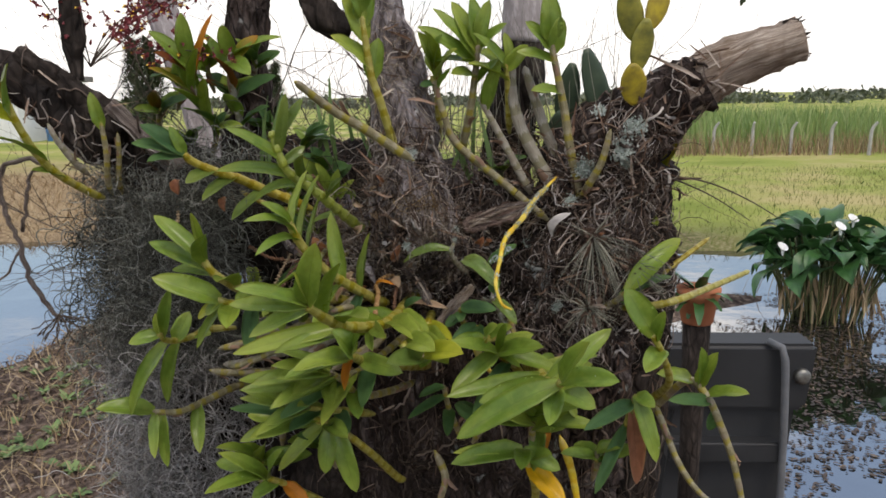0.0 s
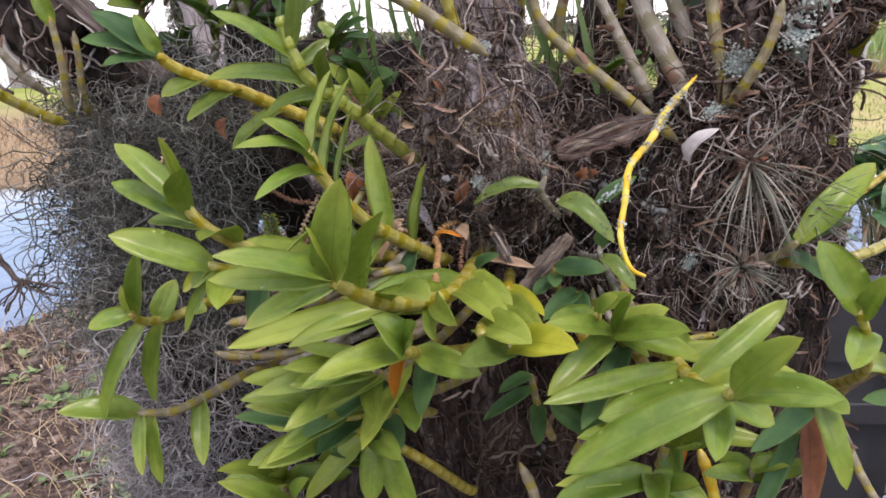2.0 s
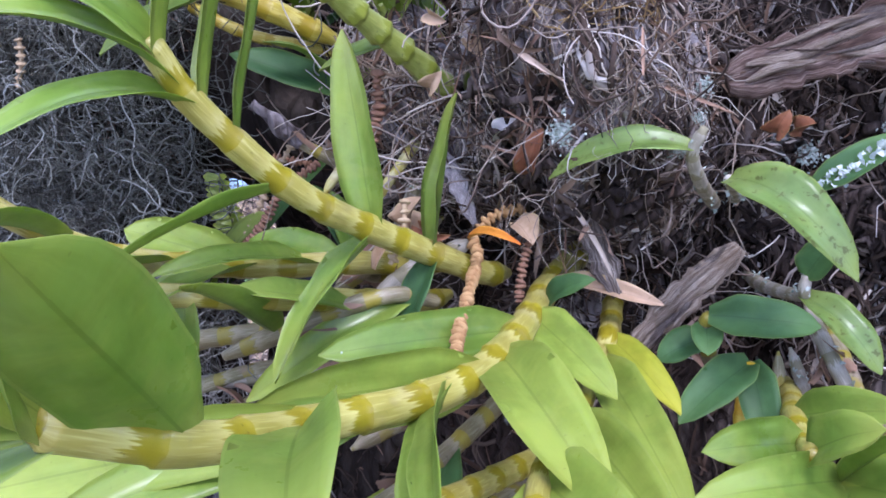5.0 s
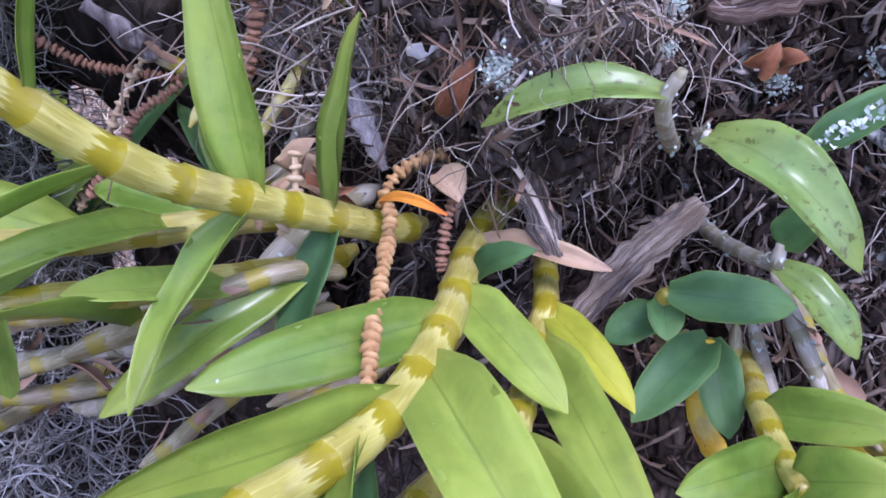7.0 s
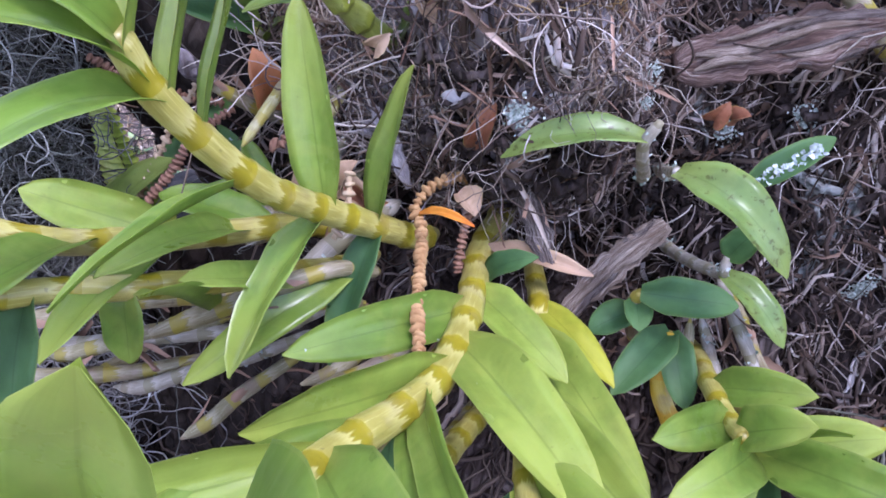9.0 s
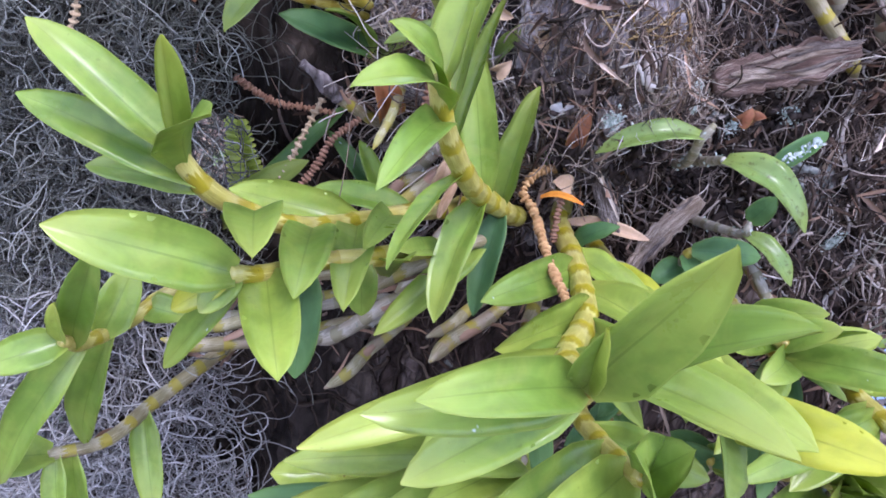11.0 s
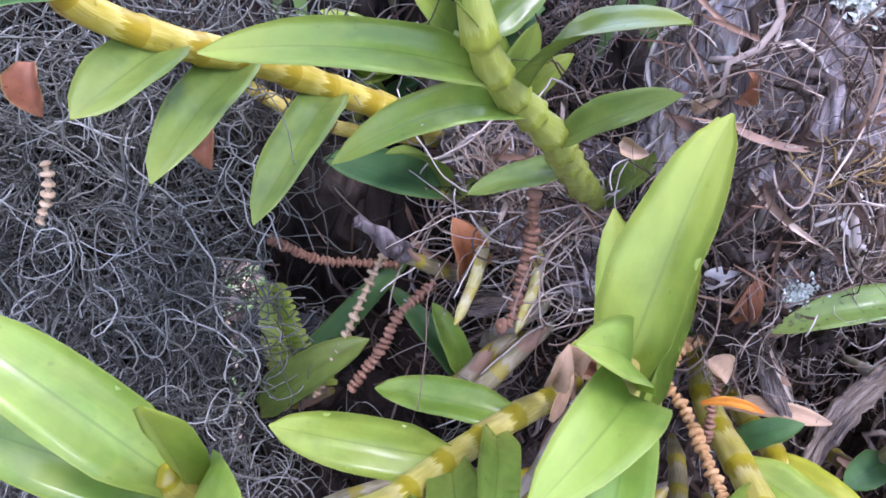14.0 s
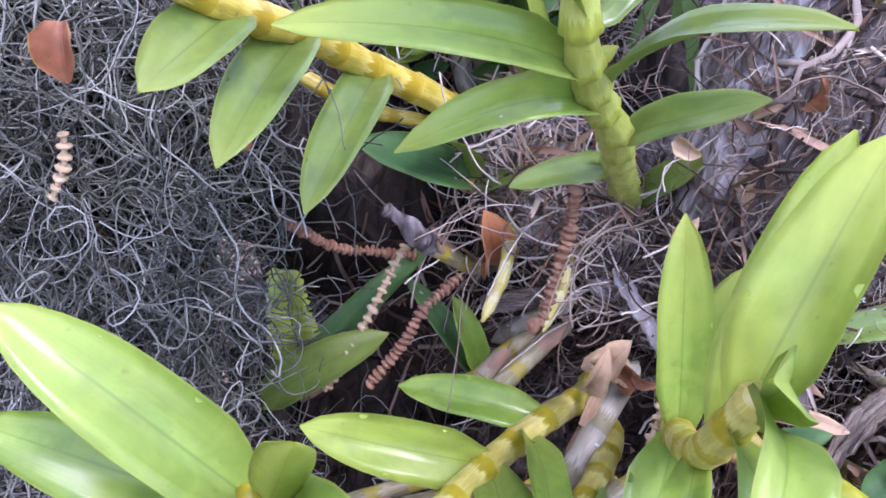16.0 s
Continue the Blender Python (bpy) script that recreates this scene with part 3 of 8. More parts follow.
far = ramp(nt, calc(nt, "ADD", calc(nt, "MULTIPLY", sepg.outputs[1], 0.1), calc(nt, "MULTIPLY", patch, 0.35)), [(0.72, (0, 0, 0)), (0.95, (1, 1, 1))])
leftside = ramp(nt, calc(nt, "ADD", calc(nt, "MULTIPLY", sepg.outputs[0], -0.15), calc(nt, "MULTIPLY", patch, 0.3)), [(0.25, (0, 0, 0)), (0.6, (1, 1, 1))])
beyond = blend(nt, leftside, field, straw_c)
far2 = ramp(nt, calc(nt, "MULTIPLY", sepg.outputs[1], 0.05), [(0.6, (0, 0, 0)), (0.9, (1, 1, 1))])
beyond = blend(nt, far2, beyond, field)
gc = blend(nt, far, mud, beyond)
nt.links.new(gc, b.inputs["Base Color"])
bump(nt, b, calc(nt, "ADD", fineg, calc(nt, "MULTIPLY", tiny, 0.5)), 0.9, 0.02)
solid("ground", gs, m, "muddy pond bank running out into grass and straw", "ground", kind="structure")

ws = Shape()
ws.grid([[Vector((x, y, 0.0)) for x in (-9.5, -3, 3, 9.5)] for y in (0.6, 3, 5.5, 8.2)])
ws.uv = []
m, nt, b = mat("pond_water", 0.03)
b.inputs["Base Color"].default_value = (0.012, 0.012, 0.009, 1)
b.inputs["IOR"].default_value = 2.9
b.inputs["Specular IOR Level"].default_value = 1.0
wn = calc(nt, "ADD", noise_tex(nt, 3.0, 2, vec=coords(nt)), calc(nt, "MULTIPLY", noise_tex(nt, 22, 2, vec=coords(nt)), 0.12))
bump(nt, b, wn, 0.12, 0.02)
solid("water", ws, m, "still dark pond water mirroring the sky", "water", kind="structure")


def blades(n, where, height, width, lean=0.35, seed=1):
    """Grass-like blades; where() gives a foot on the ground."""
    random.seed(seed)
    s = Shape()
    for _ in range(n):
        p = where()
        if p is None:
            continue
        h, a = height * rnd(0.55, 1.2), rnd(0, math.tau)
        side = Vector((math.cos(a), math.sin(a), 0)) * width * rnd(0.6, 1.2)
        bend = Vector((rnd(-1, 1), rnd(-1, 1), 0)) * h * lean
        base = len(s.v)
        s.v += [p - side, p + side, p + bend * 0.4 + Vector((0, 0, h * 0.6)) + side * 0.6, p + bend * 0.4 + Vector((0, 0, h * 0.6)) - side * 0.6, p + bend + Vector((0, 0, h))]
        s.f += [(base, base + 1, base + 2, base + 3), (base + 3, base + 2, base + 4)]
    return s


def bank_spot(x0, x1, y0, y1):
    def pick():
        x, y = rnd(x0, x1), rnd(y0, y1)
        return Vector((x, y, ground_z(x, y) - 0.005)) if pond_depth(x, y) < -0.02 else None
    return pick


solid("field_grass", blades(9000, bank_spot(1.2, 9, 5.0, 13), 0.07, 0.004, 0.8, 2), GRASS, "short uneven green and dry grass beyond the pond", "grass", kind="stuff")
solid("bank_grass", blades(900, bank_spot(0.4, 3.4, 4.9, 6.0), 0.22, 0.004, 0.7, 12), STRAW, "dry grass fringe at the pond edge", "grass", kind="stuff")
solid("straw_bank", blades(11000, bank_spot(-10, -2.0, 6.4, 12.5), 0.12, 0.006, 1.6, 3), STRAW, "trampled dry straw on the far bank", "straw", kind="stuff")
solid("near_straw", blades(4200, bank_spot(-2.8, -0.4, 1.3, 4.4), 0.075, 0.003, 2.4, 13), STRAW, "scattered dry straw on the mud", "straw", kind="stuff")
solid("reed_belt", blades(16000, lambda: Vector((rnd(2.5, 34), rnd(16.2, 27), 0.0)), 0.92, 0.022, 0.3, 4), REED, "tall green reed belt behind the fence", "reeds", kind="stuff")
solid("dry_reeds", blades(3500, lambda: Vector((rnd(2.5, 16), rnd(15.4, 17.0), 0.0)), 0.5, 0.010, 0.5, 5), STRAW, "pale dry reeds along the fence", "reeds", kind="stuff")

random.seed(6)
s = Shape()
for _ in range(9000):
    x, y = rnd(-3.4, -0.4), rnd(1.4, 4.6)
    if pond_depth(x, y) < 0.0:
        d = Vector((rnd(-1, 1), rnd(-1, 1), rnd(-0.1, 0.35))).normalized()
        s.flake(Vector((x, y, ground_z(x, y) + 0.003)), d, Vector((0, 0, 1)), rnd(0.010, 0.050), rnd(0.004, 0.016), rnd(-0.2, 0.6))
solid("leaf_litter", s, DUFF, "brown dead leaves and crumbs on the mud", "litter", kind="stuff")

random.seed(7)
s = Shape()
for _ in range(260):
    x, y = rnd(-2.3, -0.5), rnd(1.5, 3.4)
    if pond_depth(x, y) < -0.06:
        c = Vector((x, y, ground_z(x, y)))
        for k in range(random.randint(4, 9)):
            a = rnd(0, math.tau)
            d = Vector((math.cos(a), math.sin(a), rnd(0.1, 0.7))).normalized()
            s.flake(c, d, Vector((0, 0, 1)), rnd(0.02, 0.06), rnd(0.015, 0.03), rnd(0.0, 0.2))
solid("bank_weeds", s, WEED, "low broad-leaved weeds on the mud bank", "weeds", kind="stuff")

random.seed(8)
s = Shape()
for _ in range(26000):
    x, y = rnd(0.4, 4.0), rnd(1.2, 5.0)
    # beyond y 2.4 extra dark leaves stand in for dark reflections on the water
    thick = 0.12 if y < 2.4 else -0.22
    if pond_depth(x, y) > 0.02 and noise.noise(Vector((x * 2.3, y * 2.3, 5))) + 0.5 * noise.noise(Vector((x * 7, y * 7, 2))) > thick:
        a = rnd(0, math.tau)
        s.flake(Vector((x, y, 0.003)), Vector((math.cos(a), math.sin(a), 0)), Vector((0, 0, 1)), rnd(0.008, 0.034), rnd(0.005, 0.018), 0.06)
solid("floating_leaves", s, WET_LEAF, "dead brown leaves floating on the pond, massed further out for dark reflections", "litter", kind="stuff")


def clump_crown(s, c, rx, rz, n, size):
    for _ in range(n):
        d = rvec().normalized() * rnd(0.3, 1.0) ** 0.5
        p = c + Vector((d.x * rx, d.y * rx, d.z * rz))
        s.flake(p, rvec().normalized(), rvec().normalized(), size * rnd(0.5, 1.3), size * rnd(0.4, 0.9), 0.1)


random.seed(9)
s = Shape()
for _ in range(150):
    x = rnd(-130, 170)
    y = rnd(85, 130)
    h = rnd(0.5, 1.5) + 1.2 * max(0, noise.noise(Vector((x * 0.03, 0, 0))))
    clump_crown(s, Vector((x, y, h * 0.55)), rnd(3, 6), h * 0.75, 260, 0.6)
solid("backdrop", s, HAZED_LEAF, "low line of far trees with haze put into their colour", "trees", kind="structure")


def conifer(at, h, label):
    t = thing("pine_tree", label, "tree", "far pine trees", at=at)
    tr = Shape()
    tr.tube([Vector((0, 0, h * k / 6)) for k in range(7)], [0.10 * h / 4 * (1 - k / 7) + 0.01 for k in range(7)], 7)
    part("trunk", tr, BARK_DARK, t)
    cr = Shape()
    for k in range(26):
        z = h * (0.2 + 0.8 * k / 26)
        reach = 0.26 * h * (1 - k / 27) * rnd(0.7, 1.15)
        for j in range(9):
            a = rnd(0, math.tau)
            d = Vector((math.cos(a), math.sin(a), 0.25))
            for q in range(9):
                cr.flake(Vector((0, 0, z)) + d * reach * q / 9, (d + rvec(0.5)).normalized(), Vector((0, 0, 1)), 0.09 * h, 0.02 * h, 0.1)
    part("crown", cr, FAR_LEAF, t)


random.seed(10)
conifer((-9.5, 21.5, 0), 3.0, "dark green young pine beyond the far bank")
conifer((-6.6, 24.0, 0), 2.4, "smaller dark green pine beyond the far bank")
conifer((-12.5, 27.0, 0), 3.4, "grey-green pine standing further back")

post = thing("fence_post", "pale concrete fence post with a bent top", "fence post", "fence posts", at=(6.9, 15.5, 0))
sh = Shape()
sh.tube([Vector((0, 0, -0.1)), Vector((0, 0, 0.55)), Vector((0.01, -0.02, 0.62)), Vector((0.04, -0.08, 0.72))], [0.036, 0.034, 0.032, 0.026], 6)
part("shaft", sh, CONCRETE, post, smooth=False)
for x, y, tilt in ((7.6, 15.4, 2), (8.3, 15.1, -1), (9.0, 14.8, 3), (9.8, 14.4, 0), (6.2, 15.7, 1), (5.5, 15.9, -2), (4.8, 16.2, 2)):
    copy_thing(post, pose(x, y, 0, tilt, 0, 15 * tilt))

hut = thing("white_shed", "small white rendered shed far across the field", "shed", at=(-17.0, 25.0, 0))
for nm, lo, hi, mt in (("wall", (-2.5, -2, 0), (2.5, 2, 2.0), WALL_WHITE), ("roof", (-2.8, -2.3, 2.0), (2.8, 2.3, 2.2), ROOF_GREY), ("door", (0.4, -2.06, 0), (1.2, -2.0, 1.8), ROOF_GREY)):
    bm = bmesh.new()
    bmesh.ops.create_cube(bm, size=1.0)
    for v in bm.verts:
        v.co = Vector([lo[i] + (hi[i] - lo[i]) * (v.co[i] + 0.5) for i in range(3)])
    bmesh.ops.bevel(bm, geom=bm.edges[:], offset=0.03, segments=1, affect="EDGES")
    me = bpy.data.meshes.new(nm)
    bm.to_mesh(me)
    bm.free()
    me.materials.append(mt)
    part(nm, me, mt, hut)
barrel = Shape()
barrel.tube([Vector((-13.9, 24, z)) for z in (0, 0.06, 0.3, 0.34, 0.6, 0.64, 0.9, 0.92)], [0.27, 0.3, 0.3, 0.315, 0.315, 0.3, 0.29, 0.26], 18)
solid("blue_barrel", barrel, BLUE, "blue plastic barrel beside the far shed", "barrel")

# bare shrub behind the stump
random.seed(11)


def twig(s, p, d, length, r, depth):
    pts = [p]
    for _ in range(7):
        d = (d + rvec(0.13) + Vector((0, 0, 0.03))).normalized()
        pts.append(pts[-1] + d * length / 7)
    s.tube(pts, [r * (1 - 0.6 * k / 7) for k in range(8)], 4)
    if depth:
        for _ in range(4):
            k = random.randint(2, 7)
            twig(s, pts[k], (d + rvec(0.55)).normalized(), length * rnd(0.45, 0.75), r * 0.5, depth - 1)


for x, y in ((-0.75, 2.7), (-0.35, 3.0), (-0.05, 2.8)):
    s = Shape()
    for _ in range(5):
        twig(s, Vector((x + rnd(-0.1, 0.1), y, ground_z(x, y) - 0.02)), Vector((rnd(-0.3, 0.3), rnd(-0.2, 0.2), 1)).normalized(), 1.15, 0.007, 3)
    solid("bare_shrub", s, TWIG, "leafless grey-brown shrub of fine twigs", "shrub", "bare shrubs")


# ---- the orchid stump ----
tree = thing("tree_stump", "gnarled dead tree stump wrapped in roots and orchids", "tree stump")
trunk = Shape()
limb(trunk, [(0.03, 1.0, -0.12), (0.03, 0.99, 0.5), (0.03, 0.98, 0.85), (0.03, 0.995, 1.05), (0.035, 0.985, 1.14), (0.04, 0.965, 1.225)], [0.24, 0.185, 0.168, 0.160, 0.150, 0.07], 0.006, 190, 0.13, 11.0, 0.009)
limb(trunk, [(0.14, 0.95, 0.70), (0.145, 0.905, 0.95), (0.155, 0.885, 1.10), (0.185, 0.875, 1.20), (0.22, 0.86, 1.27)], [0.08, 0.086, 0.086, 0.070, 0.052], 0.005, 130, 0.18, 15.0, 0.009)
limb(trunk, [(0.06, 0.94, 0.90), (0.06, 0.925, 1.05), (0.06, 0.912, 1.12), (0.062, 0.890, 1.165), (0.065, 0.895, 1.22)], [0.07, 0.065, 0.058, 0.05, 0.03], 0.005, 100, 0.28, 20.0, 0.009)
part("trunk", trunk, BARK, tree)
parts_bark = [trunk]


def stem(pts, radii, material, label, sides=56, rough=0.16, fine=0.004):
    s = Shape()
    limb(s, pts, radii, 0.006, sides, rough, 16.0, fine)
    parts_bark.append(s)
    return part("limb", s, material, tree, label)


# dark bark on these two limbs puts the hollow's deep shade into colour
stem([(-0.10, 1.00, 0.0), (-0.15, 0.985, 0.6), (-0.18, 0.98, 0.9), (-0.19, 0.98, 1.03)], [0.13, 0.125, 0.11, 0.06], BARK_DARK, "root buttress in bark darkened for the hollow's shade", 90, 0.2, 0.009)
stem([(0.0, 0.95, 1.15), (-0.08, 0.965, 1.205), (-0.16, 0.97, 1.225), (-0.22, 0.96, 1.23)], [0.06, 0.055, 0.05, 0.04], BARK_DARK, "lip over the hollow in bark darkened for its shade", 80, 0.2, 0.008)
stem([(0.0, 0.95, 0.98), (-0.004, 0.925, 1.08), (-0.007, 0.890, 1.13), (-0.013, 0.842, 1.165), (-0.020, 0.820, 1.21), (-0.028, 0.826, 1.27), (-0.030, 0.830, 1.32)], [0.055, 0.052, 0.050, 0.050, 0.045, 0.033, 0.010], BARK_LILAC, "knotted upright stem base with pale flaking bark plates", 110, 0.22, 0.007)
stem([(-0.01, 0.89, 1.11), (-0.06, 0.872, 1.145), (-0.10, 0.868, 1.168), (-0.125, 0.885, 1.205)], [0.036, 0.036, 0.030, 0.018], BARK_LILAC, "root burl matted with pale roots", 80, 0.25, 0.007)
stem([(-0.024, 0.828, 1.22), (-0.027, 0.826, 1.28), (-0.032, 0.834, 1.335), (-0.042, 0.844, 1.385), (-0.065, 0.855, 1.50)], [0.026, 0.034, 0.027, 0.020, 0.016], BARK_LILAC, "upright stem matted with fine roots")
stem([(-0.10, 0.96, 1.05), (-0.20, 0.945, 1.14), (-0.29, 0.90, 1.215), (-0.375, 0.855, 1.285), (-0.45, 0.845, 1.338), (-0.56, 0.84, 1.40)], [0.06, 0.056, 0.046, 0.034, 0.024, 0.021], BARK_DARK, "dark side limb with peeling bark", 80)
stem([(-0.30, 0.92, -0.1), (-0.30, 0.915, 0.5), (-0.30, 0.91, 0.95), (-0.295, 0.905, 1.20)], [0.06, 0.055, 0.055, 0.045], BARK_DARK, "dark upright limb hidden by moss", 60)
stem([(-0.19, 0.96, 1.08), (-0.235, 0.945, 1.24), (-0.232, 0.945, 1.34), (-0.222, 0.945, 1.50)], [0.040, 0.032, 0.025, 0.022], BARK, "fibrous upright stem behind the orchids")
stem([(-0.30, 1.06, 1.12), (-0.36, 1.10, 1.31), (-0.41, 1.12, 1.46), (-0.44, 1.13, 1.58)], [0.022, 0.020, 0.022, 0.025], BARK_PALE, "pale smooth stem behind", 40, 0.06, 0.0015)
stem([(0.07, 0.97, 1.15), (0.09, 0.96, 1.28), (0.10, 0.955, 1.34), (0.108, 0.955, 1.40)], [0.036, 0.030, 0.027, 0.026], BARK_DARK, "dark upright stem with flaking bark", 44)
stem([(0.108, 0.955, 1.385), (0.112, 0.955, 1.43), (0.115, 0.955, 1.52)], [0.029, 0.031, 0.031], BARK_PALE, "pale barkless top of the stem", 40, 0.05, 0.001)
stem([(-0.095, 0.91, 1.40), (-0.125, 0.905, 1.415), (-0.14, 0.90, 1.46)], [0.012, 0.019, 0.016], BARK_DARK, "black broken stub", 40, 0.25)
stem([(-0.345, 0.835, 1.29), (-0.375, 0.82, 1.325), (-0.405, 0.81, 1.355), (-0.435, 0.805, 1.375)], [0.020, 0.015, 0.012, 0.006], BARK_DARK, "splintered pale stub on the side limb", 44, 0.35, 0.004)
stem([(-0.29, 0.85, 1.25), (-0.315, 0.825, 1.285), (-0.345, 0.815, 1.32)], [0.012, 0.010, 0.007], WOOD_GREY, "thin bare stub on the side limb", 30, 0.2, 0.002)
stem([(0.155, 0.87, 1.22), (0.205, 0.845, 1.275), (0.252, 0.825, 1.315), (0.285, 0.815, 1.335)], [0.055, 0.046, 0.034, 0.028], BARK, "thick side limb rising from the crown", 70, 0.2, 0.006)
stem([(0.265, 0.822, 1.322), (0.30, 0.812, 1.347), (0.335, 0.805, 1.362), (0.372, 0.80, 1.374)], [0.029, 0.026, 0.024, 0.021], WOOD_PALE, "broken barkless end of the side limb", 60, 0.10, 0.0025)
stem([(0.235, 0.93, 0.75), (0.245, 0.91, 1.0), (0.25, 0.905, 1.12), (0.24, 0.89, 1.24)], [0.045, 0.04, 0.035, 0.03], BARK_DARK, "dark limb edge at the stump's side", 44)

stem([(0.135, 0.905, 1.27), (0.165, 0.895, 1.30), (0.20, 0.885, 1.318), (0.235, 0.86, 1.335)], [0.008, 0.0065, 0.006, 0.005], BARK_DARK, "thin dark curved branch", 24)

# splinters round the broken end
random.seed(21)
ax = Vector((0.037, -0.005, 0.012)).normalized()
for k in range(46):
    a = math.tau * k / 46
    u = ax.orthogonal().normalized()
    v = ax.cross(u)
    p = Vector((0.360, 0.802, 1.370)) + (u * math.cos(a) + v * math.sin(a)) * rnd(0.012, 0.0205)
    s = Shape()
    s.tube([p, p + ax * rnd(0.006, 0.011) + rvec(0.001), p + ax * rnd(0.011, 0.018) + rvec(0.002)], [0.0035, 0.0025, 0.0006], 4)
    part("splinter", s, BARK_DARK, tree, "dark frayed splinter")

allv, allf = [], []
for sh in parts_bark:
    o = len(allv)
    allv += [tuple(p) for p in sh.v]
    allf += [tuple(i + o for i in f) for f in sh.f if len(f) == 4]
SKIN = BVHTree.FromPolygons(allv, allf)


def front(x, z, y0=0.4):
    """The point of the bark that faces the open side at x, z, and its normal."""
    hit = SKIN.ray_cast(Vector((x, y0, z)), Vector((0, 1, 0)))
    return (hit[0], hit[1]) if hit[0] is not None and hit[0].y < 1.15 else (None, None)


def creep(s, p, d, length, r, lift, wander=0.45, sides=4, step=0.0065):
    """A root that follows the bark."""
    pts = []
    n = max(4, int(length / step))
    for k in range(n):
        q, nrm, _, _ = SKIN.find_nearest(p)
        if q is None:
            return
        lf = lift * (0.6 + 0.8 * noise.noise(Vector((k * 0.35, lift * 900, r * 5000)))) + r
        pts.append(q + nrm * max(r * 0.4, lf))
        d = (d + rvec(wander * 0.4)).normalized()
        d = (d - nrm * d.dot(nrm))
        d = d.normalized() if d.length > 1e-6 else nrm.orthogonal()
        p = q + d * step
    s.tube(pts, [r * (0.55 + 0.45 * math.sin(math.pi * (0.12 + 0.8 * k / n))) for k in range(n)], sides)


def root_mat(n, x0, x1, z0, z1, rmin, rmax, lmin, lmax, lift, seed, down=0.5):
    random.seed(seed)
    s = Shape()
    for _ in range(n):
        q, nrm = front(rnd(x0, x1), rnd(z0, z1))
        if q is None or noise.noise(q * 34) + 0.5 * noise.noise(q * 80) < -0.16 or (-0.075 < q.x < 0.02 and q.z > 1.165 and random.random() < 0.35) or (q.y > 0.86 and q.x < -0.09 and random.random() < 0.6):
            continue
        flow = noise.noise_vector(q * 13) * 2.2
        d = (flow + Vector((rnd(-0.5, 0.5), 0, rnd(-0.5, 0.5) - down * 0.6))).normalized()
        creep(s, q, d, lmin + (lmax - lmin) * random.random() ** 1.6, rmin + (rmax - rmin) * random.random() ** 4, rnd(0, lift) * random.random(), rnd(0.25, 1.3))
    return s


solid("aerial_roots", root_mat(3900, -0.18, 0.27, 1.02, 1.30, 0.0003, 0.0019, 0.02, 0.10, 0.012, 23), ROOT, "dense mat of thin grey-brown orchid roots on the bark", "roots", kind="stuff")
random.seed(20)
roots = thing("gnarled_root_cluster", "thick gnarled brown roots gripping the bark", "roots")
for i in range(150):
    q, nrm = front(rnd(-0.15, 0.25), rnd(1.0, 1.27)) if i < 40 else front(rnd(-0.06, 0.11), rnd(1.07, 1.18))
    if q is not None:
        d = (noise.noise_vector(q * 13) * 2 + Vector((rnd(-0.4, 0.4), 0, rnd(-0.9, 0.2)))).normalized()
        s = Shape()
        creep(s, q, d, rnd(0.025, 0.09), rnd(0.0008, 0.0028), rnd(0, 0.012), 1.6, 8, 0.004)
        if s.v:
            part("root", s, BARK, roots)
solid("aerial_roots", root_mat(1700, -0.28, 0.28, 0.55, 1.04, 0.0005, 0.0022, 0.05, 0.2, 0.006, 24, 1.5), SHADED_ROOT, "hanging brown roots on the lower trunk", "roots", kind="stuff")
solid("aerial_roots", root_mat(1300, -0.10, 0.05, 1.18, 1.46, 0.0002, 0.0007, 0.03, 0.10, 0.006, 25, 0.8), PALE_ROOT, "fine roots matted round the upright stem", "roots", kind="stuff")
solid("aerial_roots", root_mat(420, -0.48, -0.12, 1.08, 1.40, 0.0006, 0.0018, 0.04, 0.14, 0.008, 26, 0.3), ROOT, "brown roots on the dark side limb", "roots", kind="stuff")
solid("aerial_roots", root_mat(160, 0.15, 0.30, 1.20, 1.36, 0.0006, 0.0018, 0.03, 0.10, 0.006, 27, 0.3), ROOT, "roots on the thick side limb", "roots", kind="stuff")

solid("aerial_roots", root_mat(2000, -0.13, -0.045, 1.08, 1.235, 0.00016, 0.0006, 0.012, 0.05, 0.016, 37, 0.0), PALE_ROOT, "criss-crossing pale and brown roots beside the hollow", "roots", kind="stuff")
solid("aerial_roots", root_mat(1500, 0.0, 0.25, 1.06, 1.25, 0.00024, 0.0011, 0.02, 0.09, 0.018, 38, 0.2), ROOT, "shaggy brown roots over the crown", "roots", kind="stuff")


random.seed(46)
s = Shape()
for k in range(34):
    q, nrm = front(-0.019 + rnd(-0.022, 0.024), 1.214 + rnd(-0.006, 0.006))
    if q is not None:
        creep(s, q, Vector((1.0, -0.1, 0.30 + rnd(-0.3, 0.3))), rnd(0.012, 0.035), rnd(0.0002, 0.0005), rnd(0.002, 0.006), 0.9)
solid("golden_roots", s, ROOT_GOLD, "band of golden-brown fibres across the bark", "roots", kind="stuff")

random.seed(44)
burl = thing("root_burl", "round burl of dark roots circling on the bark", "roots")
